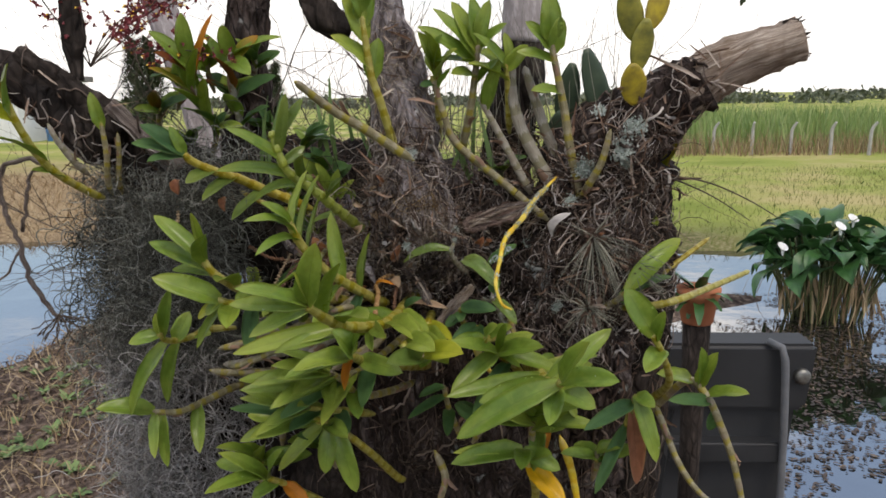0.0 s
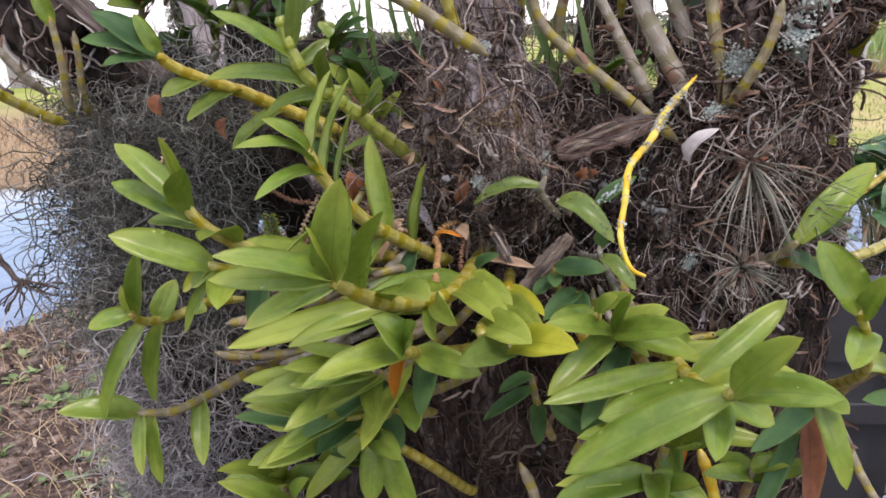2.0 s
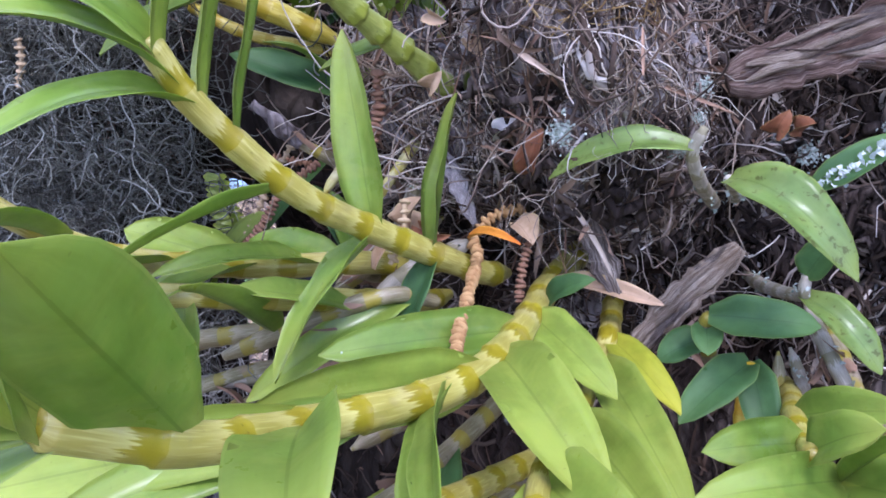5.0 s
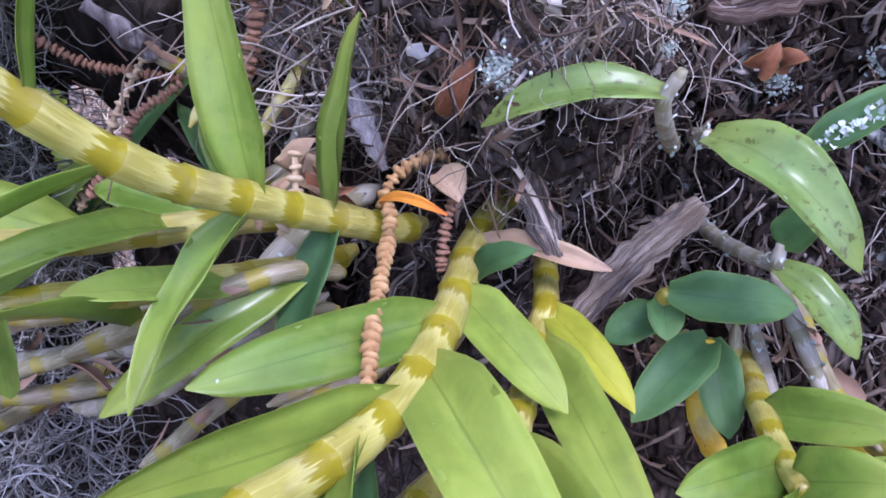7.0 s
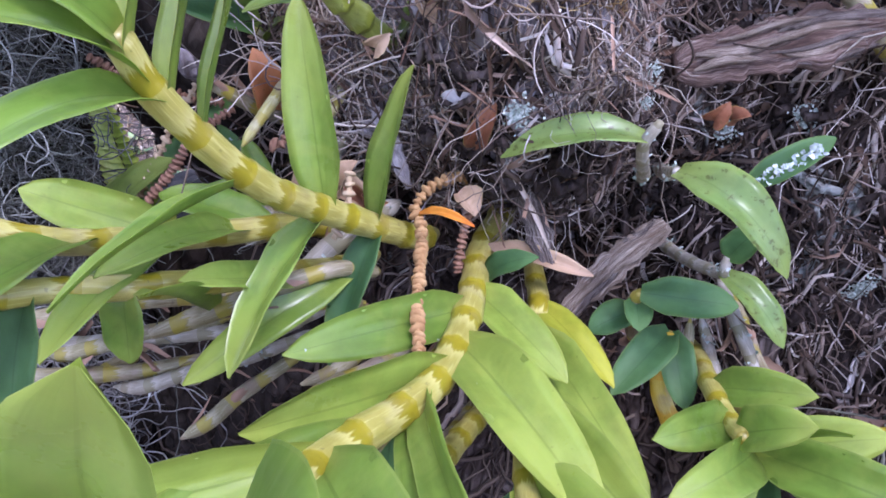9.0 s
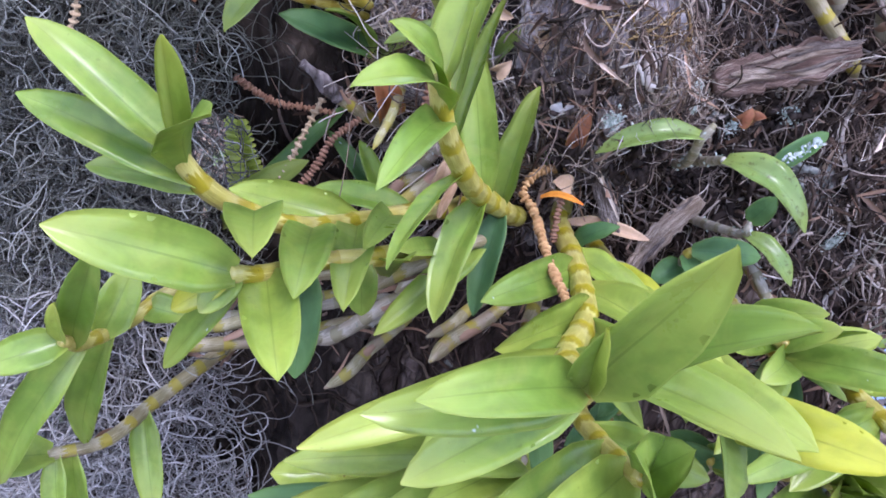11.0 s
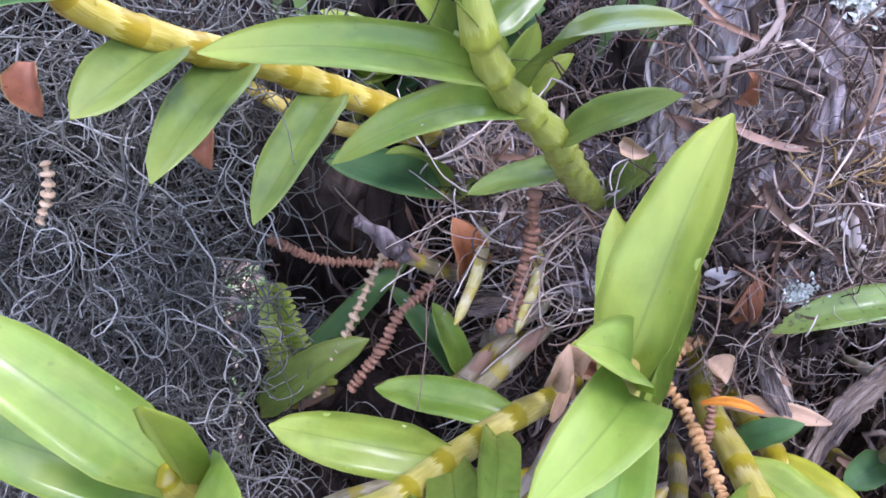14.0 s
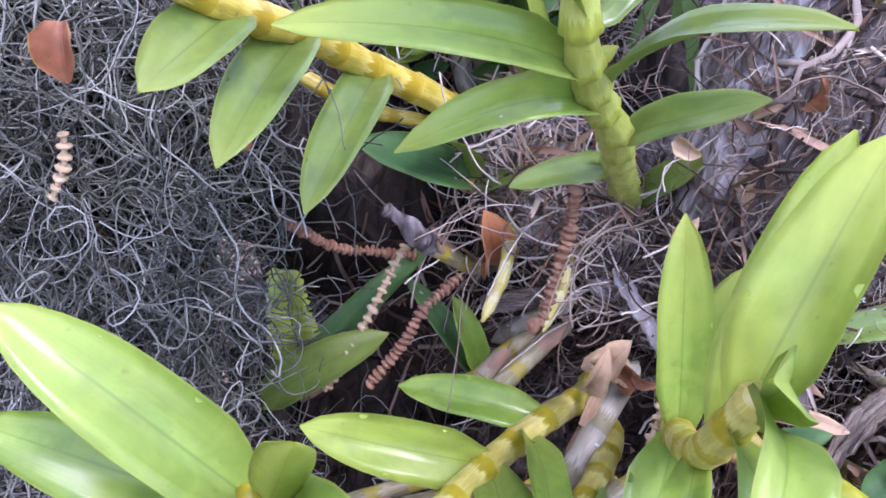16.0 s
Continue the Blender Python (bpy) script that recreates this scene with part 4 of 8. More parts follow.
for k in range(110):
    c, nrm = front(0.009 + rnd(-0.002, 0.002), 1.134)
    u = Vector((1, 0, 0)) - nrm * nrm.x
    u.normalize()
    v = nrm.cross(u)
    rad, a, pts = rnd(0.004, 0.026), rnd(0, math.tau), []
    lift = 0.010 * (1 - (rad / 0.028) ** 2) * rnd(0.2, 1.0)
    for j in range(random.randint(8, 18)):
        g = c + (u * math.cos(a) * rad + v * math.sin(a) * rad * 1.25)
        q, n2, _, _ = SKIN.find_nearest(g)
        pts.append(q + n2 * (lift + 0.0008) + rvec(0.0003))
        a += 0.0028 / rad
        rad += rnd(-0.0004, 0.0005)
    s = Shape()
    s.tube(pts, [rnd(0.0004, 0.0012) * (0.6 + 0.4 * math.sin(math.pi * (0.1 + 0.85 * j / len(pts)))) for j in range(len(pts))], 5)
    part("root", s, TANGLE, burl)


def scrap(s, p, d, up, length, width, arc, twist):
    """A rolled, ragged scrap of dry sheath or bark."""
    side = d.cross(up).normalized()
    up = side.cross(d).normalized()
    rows, bend, ph = [], rnd(-0.5, 0.5), rnd(0, 9)
    for i in range(6):
        t = i / 5
        w = width * (0.35 + 0.65 * math.sin(math.pi * (0.18 + 0.72 * t))) * (1 + 0.4 * noise.noise(Vector((t * 4, ph, 0))))
        rad = w / max(0.3, arc)
        m3 = Matrix.Rotation(twist * t, 3, d)
        c = p + d * (length * t) + up * (bend * length * t * t)
        rows.append([c + m3 @ (side * (rad * math.sin(arc * x)) + up * (rad * (1 - math.cos(arc * x)))) + d * (rnd(-0.1, 0.1) * length if i in (0, 5) else 0) for x in (-0.5, -0.25, 0, 0.25, 0.5)])
    s.grid(rows, False, [0, 0.2, 0.4, 0.6, 0.8, 1])


def scraps(n, x0, x1, z0, z1, lo, hi, seed, label, name="dead_sheaths", lift=0.008, material=SHEATH):
    random.seed(seed)
    s = Shape()
    for _ in range(n):
        q, nrm = front(rnd(x0, x1), rnd(z0, z1))
        if q is None:
            continue
        d = (rvec() + nrm * 0.25 + noise.noise_vector(q * 13) * 1.2).normalized()
        d = (d - nrm * d.dot(nrm) * 0.7).normalized()
        ln = 1.5 * (lo + (hi - lo) * random.random() ** 2)
        scrap(s, q + nrm * rnd(0.001, lift), d, (nrm + rvec(0.35)).normalized(), ln, ln * rnd(0.035, 0.13), rnd(1.0, 4.2), rnd(-1.6, 1.6))
    return solid(name, s, material, label, "litter", kind="stuff")


scraps(260, -0.12, 0.03, 1.085, 1.245, 0.005, 0.022, 81, "curled pinkish-brown papery scraps among the roots")
scraps(260, -0.13, -0.03, 1.12, 1.25, 0.005, 0.018, 87, "curled pale and pinkish papery scraps beside the hollow", lift=0.012)
scraps(420, 0.02, 0.26, 1.12, 1.27, 0.005, 0.024, 82, "curled brown bark scraps over the crown")
scraps(110, -0.16, 0.24, 0.85, 1.07, 0.008, 0.026, 83, "dry brown scraps lower on the trunk", material=LITTER)
scraps(160, -0.10, 0.02, 1.24, 1.42, 0.007, 0.024, 84, "peeling scraps on the upright stem")
scraps(160, -0.45, -0.14, 1.10, 1.36, 0.008, 0.024, 85, "peeling scraps on the dark side limb")
scraps(190, 0.14, 0.30, 1.22, 1.36, 0.008, 0.030, 86, "peeling bark scraps on the thick side limb")

# loose pale thread roots that hang free
random.seed(28)
THREAD = root_mat_by_object("pale_thread", [(0.0, (0.14, 0.11, 0.085)), (0.6, (0.30, 0.255, 0.21)), (1.0, (0.56, 0.51, 0.44))])
threads = thing("thread_root_cluster", "pale loose root threads standing off the bark", "roots")
for i in range(110):
    q, nrm = front(rnd(-0.2, 0.22), rnd(1.04, 1.22)) if i % 3 == 0 else front(rnd(-0.11, 0.03), rnd(1.08, 1.24))
    if q is None:
        continue
    p, d, pts = q + nrm * 0.002, (nrm + rvec(0.5)).normalized(), []
    for k in range(random.randint(6, 14)):
        pts.append(p.copy())
        d = (d + rvec(0.4) + Vector((0, 0, -0.2))).normalized()
        p = p + d * 0.0042
    s = Shape()
    s.tube(pts, rnd(0.00012, 0.00028), 3)
    part("root", s, THREAD, threads)

random.seed(45)
rim = thing("pale_root_skein", "skein of thin pale roots beside the hollow", "roots")
for k in range(150):
    p = Vector((rnd(-0.135, -0.045), 0.0, rnd(1.115, 1.185)))
    q, nrm = front(p.x, p.z)
    y = min(q.y - 0.002, 0.858) if q is not None else 0.855
    p.y = max(0.815, y) - rnd(0.0, 0.010)
    d, pts = Vector((rnd(0.3, 1.0) * random.choice((-1, 1)), rnd(-0.3, 0.2), rnd(-0.5, 0.5))).normalized(), []
    turn, ax = rnd(-0.22, 0.22), (Vector((0, -1, 0.2)) + rvec(0.4)).normalized()
    for j in range(random.randint(8, 18)):
        pts.append(p.copy())
        d = (Matrix.Rotation(turn, 3, ax) @ d + rvec(0.09)).normalized()
        p = p + d * 0.0036
    s = Shape()
    s.tube(pts, rnd(0.00018, 0.00050), 4)
    part("root", s, PALE_BY_ROOT, rim)
s = Shape()
s.tube(curve([(-0.138, 0.812, 1.166), (-0.147, 0.800, 1.156), (-0.148, 0.792, 1.138), (-0.151, 0.780, 1.118)], 0.003), 0.0003, 4)
part("root", s, PALE_BY_ROOT, rim)

random.seed(39)
s = Shape()
for i in range(800):
    q, nrm = front(rnd(-0.14, 0.24), rnd(1.05, 1.26))
    if q is None:
        continue
    p, pts = q + nrm * rnd(0.0, 0.010), []
    d = (rvec() + noise.noise_vector(q * 11) * 1.5).normalized()
    d = (d - nrm * d.dot(nrm) * 0.8).normalized()
    ax, turn = (nrm + rvec(0.5)).normalized(), rnd(-0.32, 0.32)
    for k in range(random.randint(8, 20)):
        pts.append(p.copy())
        g, n2, _, _ = SKIN.find_nearest(p)
        off = (p - g).dot(n2)
        d = (Matrix.Rotation(turn, 3, ax) @ d + rvec(0.10) + n2 * (0.25 if off < 0.001 else -0.22 if off > 0.012 else 0.0)).normalized()
        p = p + d * 0.0036
    s.tube(pts, rnd(0.00016, 0.00050), 3, False)
solid("wiry_roots", s, ROOT, "curling wiry grey-brown roots standing off the bark", "roots", kind="stuff")

random.seed(47)
s = Shape()
for i in range(4200):
    if i == 2400:
        solid("root_hairs", s, ROOT, "fine brown root hairs and fibres over the bark", "roots", kind="stuff")
        s = Shape()
    q, nrm = front(rnd(-0.14, 0.24), rnd(1.05, 1.27)) if i < 2400 else front(rnd(-0.09, 0.03), rnd(1.16, 1.42))
    if q is None:
        continue
    p, pts = q + nrm * rnd(0.0, 0.007), []
    d = (rvec() + noise.noise_vector(q * 15) * 1.6 + nrm * 0.2).normalized()
    d = (d - nrm * d.dot(nrm) * 0.6).normalized()
    for k in range(random.randint(5, 11)):
        pts.append(p.copy())
        d = (d + rvec(0.30)).normalized()
        p = p + d * 0.0025
    s.tube(pts, rnd(0.00007, 0.00018), 3, False)
solid("root_hairs", s, PALE_ROOT, "fine pale root hairs on the upright stem", "roots", kind="stuff")

random.seed(30)
tangle = thing("root_tangle", "tangled dry roots standing over the crown", "roots")
for _ in range(230):
    p = Vector((rnd(-0.10, 0.24), rnd(0.80, 0.93), rnd(1.17, 1.265)))
    if p.x < 0.0:
        p.y = max(p.y, 0.85)
    d = Vector((rnd(-1, 1), rnd(-0.6, 0.4), rnd(0.0, 1.0))).normalized()
    pts = []
    for k in range(random.randint(7, 16)):
        pts.append(p.copy())
        d = (d + rvec(0.28) + Vector((0, 0, -0.07))).normalized()
        p = p + d * 0.007
    s = Shape()
    s.tube(pts, rnd(0.0002, 0.0005), 4)
    part("root", s, TANGLE, tangle)

# scraps of bark and dead leaf caught in the roots
random.seed(29)
s = Shape()
for _ in range(650):
    q, nrm = front(rnd(-0.17, 0.26), rnd(0.95, 1.27))
    if q is None:
        continue
    d = (rvec() - nrm * 0.2).normalized()
    d = (d - nrm * d.dot(nrm) * 0.75).normalized()
    s.flake(q + nrm * rnd(0.0, 0.006), d, nrm, rnd(0.004, 0.022), rnd(0.001, 0.0035), rnd(-0.3, 0.6))
solid("bark_litter", s, LITTER, "brown bark flakes and dead leaf scraps in the roots", "litter", kind="stuff")


def lichen(x, z, size, n, seed, push=0.003):
    random.seed(seed)
    q, nrm = front(x, z)
    if q is None:
        return
    s = Shape()
    for _ in range(n * 4):
        p = rvec(size * 0.62)
        p = q + p * (1 + 0.5 * noise.noise(p * 420 + q * 90))
        p = p - nrm * (p - q).dot(nrm) + nrm * (rnd(0.001, push) + 0.0055)
        d = (rvec() + nrm * 0.4).normalized()
        s.flake(p, (d - nrm * d.dot(nrm) * 0.6).normalized(), nrm, min(size, 0.006) * rnd(0.18, 0.5), min(size, 0.006) * rnd(0.16, 0.45), rnd(0.1, 0.5))
    solid("lichen_patch", s, LICHEN, "pale mint crusty lichen on the bark", "lichen", "lichen patches")


for i, (x, z, size, n) in enumerate(((0.021, 1.166, 0.0036, 40), (0.023, 1.175, 0.0024, 25), (-0.020, 1.172, 0.0036, 40), (0.025, 1.183, 0.003, 30), (0.202, 1.266, 0.0095, 100), (0.208, 1.258, 0.006, 60), (0.169, 1.253, 0.009, 90), (0.162, 1.247, 0.006, 50), (0.212, 1.290, 0.007, 60), (0.18, 1.30, 0.006, 50),
                                     (0.075, 1.150, 0.004, 30), (0.11, 1.16, 0.004, 30), (0.135, 1.10, 0.005, 40), (-0.02, 1.26, 0.006, 50), (0.215, 1.29, 0.006, 50), (0.15, 1.21, 0.005, 40))):
    lichen(x, z, size, n, 40 + i)


# ---- hanging grey moss ----
def moss_strand(s, p, d, n, r, step, curl, sag):
    pts = []
    ax = rvec().normalized()
    for k in range(n):
        pts.append(p.copy())
        if random.random() < 0.16:
            ax = (ax + rvec(0.9)).normalized()
        d = (Matrix.Rotation(curl, 3, ax) @ d + rvec(0.16) + Vector((0, 0, -sag))).normalized()
        p = p + d * step
    s.tube(pts, r, 3, False)


def moss_sheet(n, zlo, zhi, seed, r, label, rad=(0.062, 0.105), cx=-0.300, cy=0.905, a0=-2.3, a1=1.25, steps=(12, 28), curls=(0.12, 0.60), material=None):
    random.seed(seed)
    s = Shape()
    for _ in range(n):
        z = rnd(zlo, zhi)
        a = rnd(a0, a1)
        swell = 1 + 0.28 * noise.noise(Vector((a * 1.2, z * 9, 1.0)))
        q = rnd(rad[0], rad[1]) * swell
        p = Vector((cx + q * math.sin(a), cy - q * math.cos(a), z))
        moss_strand(s, p, (rvec() + Vector((0, 0, -0.5))).normalized(), random.randint(*steps), r * rnd(0.7, 1.25), 0.0042, rnd(*curls), 0.065)
    return solid("hanging_moss", s, material or MOSS, label, "moss", kind="stuff")


moss_sheet(2000, 1.03, 1.245, 31, 0.00024, "dense inner curtain of thin grey moss", (0.050, 0.078), a1=1.15)
moss_sheet(2900, 1.03, 1.245, 30, 0.00033, "thick curtain of curly silver-grey moss", (0.068, 0.110), a1=0.95, steps=(10, 26), curls=(0.3, 0.9))
moss_sheet(2500, 0.80, 1.05, 32, 0.0005, "grey moss hanging below the limb", (0.058, 0.11), a1=0.95, material=MOSS_BACKLIT)
moss_sheet(1500, 0.40, 0.82, 33, 0.0008, "thin grey moss trailing down the trunk", (0.055, 0.09), material=MOSS_BACKLIT)
moss_sheet(420, 1.205, 1.28, 34, 0.00032, "grey moss gathered on top of the limb", (0.03, 0.075), -0.245, 0.885)
moss_sheet(200, 1.02, 1.19, 35, 0.0006, "wisps of grey moss below the side limb", (0.01, 0.03), -0.405, 0.86, -3.1, 3.1)
moss_sheet(30, 1.03, 1.09, 36, 0.0003, "grey moss wisps under the leafy canes", (0.03, 0.06), -0.165, 0.85, -2.0, 2.0)


# ---- orchids ----
def bezier_leaf(base, tip, width, roll, bow, thick=0.0007, n=12, across=6, rel_twist=0.0, curl=1.0, ragged=0.0):
    """An oblong, keeled leaf with thickness: upper and under side, closed at the rim."""
    base, tip = Vector(base), Vector(tip)
    d = tip - base
    ln = d.length
    d.normalize()
    up = Vector((0, -0.62, 0.78))
    up = (up - d * up.dot(d))
    up = up.normalized() if up.length > 0.15 else d.orthogonal().normalized()
    up = Matrix.Rotation(radians(roll), 3, d) @ up
    s = Shape()
    tops, unders, vs = [], [], []
    wav = rnd(0, 9)
    for i in range(n + 1):
        t = i / n
        half = width * 0.475 * (min(1.0, 0.46 + 2.4 * t) if t < 0.3 else 1.0) * (1 - ((t - 0.40) / 0.6) ** 2 * 0.10 if t < 0.40 else max(0.0, 1 - ((t - 0.40) / 0.60) ** 2.45) ** 0.66)
        half = max(half * (1 + ragged * noise.noise(Vector((t * 6, wav, 0)))), 0.0004)
        c = base + d * (ln * t) + up * (bow * ln * 4 * t * (1 - t) - 0.5 * bow * ln * t * t)
        tw = Matrix.Rotation(rel_twist * t, 3, d)
        upl = tw @ up
        side = d.cross(upl).normalized()
        row, low = [], []
        for j in range(across + 1):
            x = 2 * j / across - 1
            keel = abs(x) * half * (0.52 - 0.26 * t) * curl + half * (0.05 * math.sin(wav + 7 * t + 2 * x) + 0.06 * abs(x) * math.sin(wav * 3 + 15 * t + 3 * x))
            q = c + side * (x * half) + upl * keel
            row.append(q)
            low.append(q - upl * thick * (1 - abs(x)) - upl * 0.0001)
        tops.append(row)
        unders.append(low)
        vs.append(t)
    s.grid(tops, False, vs)
    s.grid([list(reversed(r)) for r in unders], False, vs)
    m = across + 1
    off = len(tops) * m
    for i in range(n):
        for a, b2 in ((i * m, off + i * m + across), (i * m + across, off + i * m)):
            nxt_a, nxt_b = a + m, b2 + m
            s.f.append((a, nxt_a, nxt_b, b2))
            s.uv.append(((0.0, vs[i]), (0.0, vs[i + 1]), (0.0, vs[i + 1]), (0.0, vs[i])))
    return s


def orchid(label, r, line, leaves, tone="olive"):
    """A jointed cane through the points of line, with leaves (place along it, tip, width, kind, roll, bow)."""
    t = thing("orchid_stem", label, "orchid", "orchids on the stump")
    random.seed(label)
    r = r * 0.87
    first = Vector(line[0])
    root = [first + (first - Vector(line[1])).normalized() * 0.02 + Vector((0, 0.009, 0))] if 0.765 < first.y < 0.86 else []
    pts = curve(root + list(line), 0.0012)
    run = [0.0]
    for a, b2 in zip(pts, pts[1:]):
        run.append(run[-1] + (b2 - a).length)
    joint = r * (2.7 if tone == "green" else rnd(3.7, 4.5))
    rad, vs = [], []
    off = rnd(0, 0.5)
    for d in run:
        v = d / joint + off
        f = v % 1.0
        swell = 0.955 + 0.10 * f ** 1.4 if f > 0.05 else 1.055 - 0.10 * f / 0.05
        if tone == "green":
            swell = 1.16 - 0.30 * f if f > 0.06 else 0.86 + 0.30 * f / 0.06
        taper = 1.0 - 0.32 * (d / run[-1]) ** 2
        rad.append(r * swell * taper * (0.75 if d > run[-1] - 0.002 else 1))
        vs.append(v)
    rad = [q * min(1.0, 0.5 + 0.5 * d / 0.014) for q, d in zip(rad, run)]
    if not leaves:
        rad = [q * min(1.0, 0.4 + 0.6 * d / 0.006, 0.4 + 0.6 * (run[-1] - d) / 0.006) for q, d in zip(rad, run)]
    c = Shape()
    sides = 28 if tone in ("green", "olive", "gold") else 14
    c.tube(pts, rad, sides, True, vs)
    if sides == 28:
        for i, (p, v) in enumerate(zip(pts, vs)):
            f = v % 1.0
            deep = (0.10 * (1 - f) ** 1.5 if tone == "green" else 0.055 * f ** 2)
            for k in range(sides):
                q = c.v[i * sides + k]
                c.v[i * sides + k] = p + (Vector(q) - p) * (1 + deep * math.cos(math.tau * k * 7 / sides + math.floor(v) * 1.9))
    part("cane", c, CANE[tone], t)
    if tone in ("old", "grey", "withered") and len(pts) > 24 and r > 0.0031:
        for k in range(3):
            i = random.randint(4, len(pts) - 12)
            d = (pts[i + 6] - pts[i]).normalized()
            out = (rvec() - d * 0.1).normalized()
            out = (out - d * out.dot(d)).normalized()
            sh = Shape()
            scrap(sh, pts[i] + out * rad[i] * 0.9, (d + out * 0.35 + rvec(0.15)).normalized(), -out, rnd(0.008, 0.020), rad[i] * rnd(1.2, 2.4), rnd(1.2, 2.8), rnd(-0.5, 0.5))
            part("sheath", sh, SHEATH, t, "dry papery sheath")
    if tone == "grey":
        crust = Shape()
        for _ in range(46):
            i = random.randint(2, len(pts) - 2)
            out = rvec().normalized()
            crust.flake(pts[i] + out * rad[i] * 0.9, (rvec() + out * 0.5).normalized(), out, rnd(0.0008, 0.0026), rnd(0.0006, 0.002), 0.3)
        part("lichen", crust, LICHEN, t, "pale mint lichen crust")
    for place, tip, width, kind, roll, bow in leaves:
        x = place * (len(line) - 1)
        k = min(int(x), len(line) - 2)
        g = Vector(line[k]).lerp(Vector(line[k + 1]), x - k)
        i = min(range(len(pts)), key=lambda q: (pts[q] - g).length_squared)
        part("leaf", bezier_leaf(pts[i], tip, width, roll + rnd(-9, 9), bow * rnd(0.8, 1.2), rel_twist=rnd(-0.25, 0.25)), LEAF[kind], t)
    return t


def dry_leaf(label, base, tip, width, kind, roll=0, bow=0.15):
    random.seed(label + str(base))
    dry = kind in "BTGOU"
    width = width * (0.75 if dry else 1.0)
    s = bezier_leaf(base, tip, width, roll + rnd(-20, 20), bow, 0.0004, rel_twist=rnd(-0.7, 0.7) if dry else 0.2, curl=1.7 if kind == "U" else rnd(2.2, 3.4) if dry else 1.0, ragged=0.16 if dry else 0.1)
    return solid("dead_leaf" if kind in "BTGOU" else "small_leaf", s, LEAF[kind], label, "leaf", "loose leaves")


def spike(label, line, r, tone, space=1.0):
    """A dry flower spike: a thin stalk set with close bracts."""
    t = thing("dry_flower_spike", label, "flower spike", "dry flower spikes")
    random.seed(label)
    pts = curve(line, 0.0004)
    st = Shape()
    st.tube(pts[::4] if len(pts) > 12 else pts, r * 0.5, 6)
    part("stalk", st, SPIKE[tone], t)
    bead = Shape()
    ring = []
    for z, q in ((-0.42, 0.5), (-0.25, 0.95), (0.0, 1.12), (0.22, 1.0), (0.40, 0.62)):
        ring.append([Vector((q * r * math.cos(a) * (1 + 0.12 * math.sin(3 * a)), q * r * math.sin(a), z * r * 1.05)) for a in (math.tau * k / 9 for k in range(9))])
    bead.grid(ring, True)
    bead.cap(range(8, -1, -1))
    bead.cap(range(36, 45))
    bead.uv = []
    me = bead.data("bract", SPIKE[tone])
    gap, last = r * space, -1.0
    run = 0.0
    for i in range(1, len(pts) - 1):
        run += (pts[i] - pts[i - 1]).length
        if run - last >= gap:
            last = run
            ob = new("bract", me)
            ob.parent = t
            q = (pts[i + 1] - pts[i - 1]).to_track_quat("Z", "Y")
            ob.matrix_basis = Matrix.LocRotScale(pts[i] + rvec(r * 0.06), q @ Euler((rnd(-0.25, 0.25), rnd(-0.25, 0.25), rnd(0, 6))).to_quaternion(), Vector((1, 1, 1)) * rnd(0.82, 1.15))
    return t


orchid('upright green orchid cane with glossy oblong leaves on the stump', 0.0062, [(-0.058, 0.795, 1.107), (-0.084, 0.748, 1.138), (-0.099, 0.714, 1.162), (-0.113, 0.688, 1.192), (-0.118, 0.676, 1.212)], [
        (0.27, (-0.097, 0.757, 1.209), 0.018, 'g', -10, 0.02),
        (0.12, (-0.061, 0.773, 1.185), 0.020, 'g', -50, 0.02),
        (0.92, (-0.103, 0.687, 1.259), 0.019, 'y', -48, 0.04),
        (0.74, (-0.097, 0.705, 1.253), 0.016, 'y', -40, 0.06),
        (0.66, (-0.095, 0.703, 1.236), 0.0105, 'g', -40, 0.02),
        (0.85, (-0.143, 0.632, 1.224), 0.015, 'g', 0, 0.12),
        (0.95, (-0.134, 0.652, 1.235), 0.013, 'g', 0, 0.08),
        (0.76, (-0.136, 0.631, 1.195), 0.013, 'g', 0, 0.12),
        (0.52, (-0.132, 0.654, 1.154), 0.012, 'g', 40, 0.06),
        (0.26, (-0.108, 0.700, 1.101), 0.0205, 'g', 32, 0.05),
        (0.12, (-0.083, 0.740, 1.078), 0.016, 'd', 20, 0.03),
    ], 'olive')
orchid('long olive orchid cane reaching out with a tuft of bright leaves', 0.0060, [(-0.090, 0.808, 1.103), (-0.112, 0.785, 1.111), (-0.138, 0.757, 1.118), (-0.168, 0.715, 1.135), (-0.194, 0.692, 1.158), (-0.208, 0.680, 1.184)], [
        (0.97, (-0.250, 0.690, 1.218), 0.018, 'g', 0, 0.03),
        (0.86, (-0.257, 0.690, 1.193), 0.018, 'g', 0, 0.05),
        (0.95, (-0.198, 0.650, 1.226), 0.0105, 'y', 20, 0.02),
        (0.90, (-0.186, 0.640, 1.209), 0.019, 'g', 0, 0.08),
        (0.82, (-0.242, 0.700, 1.164), 0.015, 'g', 0, 0.06),
        (0.70, (-0.172, 0.630, 1.171), 0.021, 'g', 0, 0.06),
        (0.42, (-0.201, 0.757, 1.131), 0.020, 'y', -25, 0.06),
        (0.22, (-0.167, 0.798, 1.115), 0.017, 'g', 0, 0.06),
        (0.55, (-0.161, 0.645, 1.147), 0.021, 'g', 0, 0.05),
        (0.42, (-0.145, 0.668, 1.128), 0.019, 'g', 0, 0.05),
        (0.28, (-0.138, 0.690, 1.142), 0.015, 'g', 0, 0.05),
    ], 'olive')
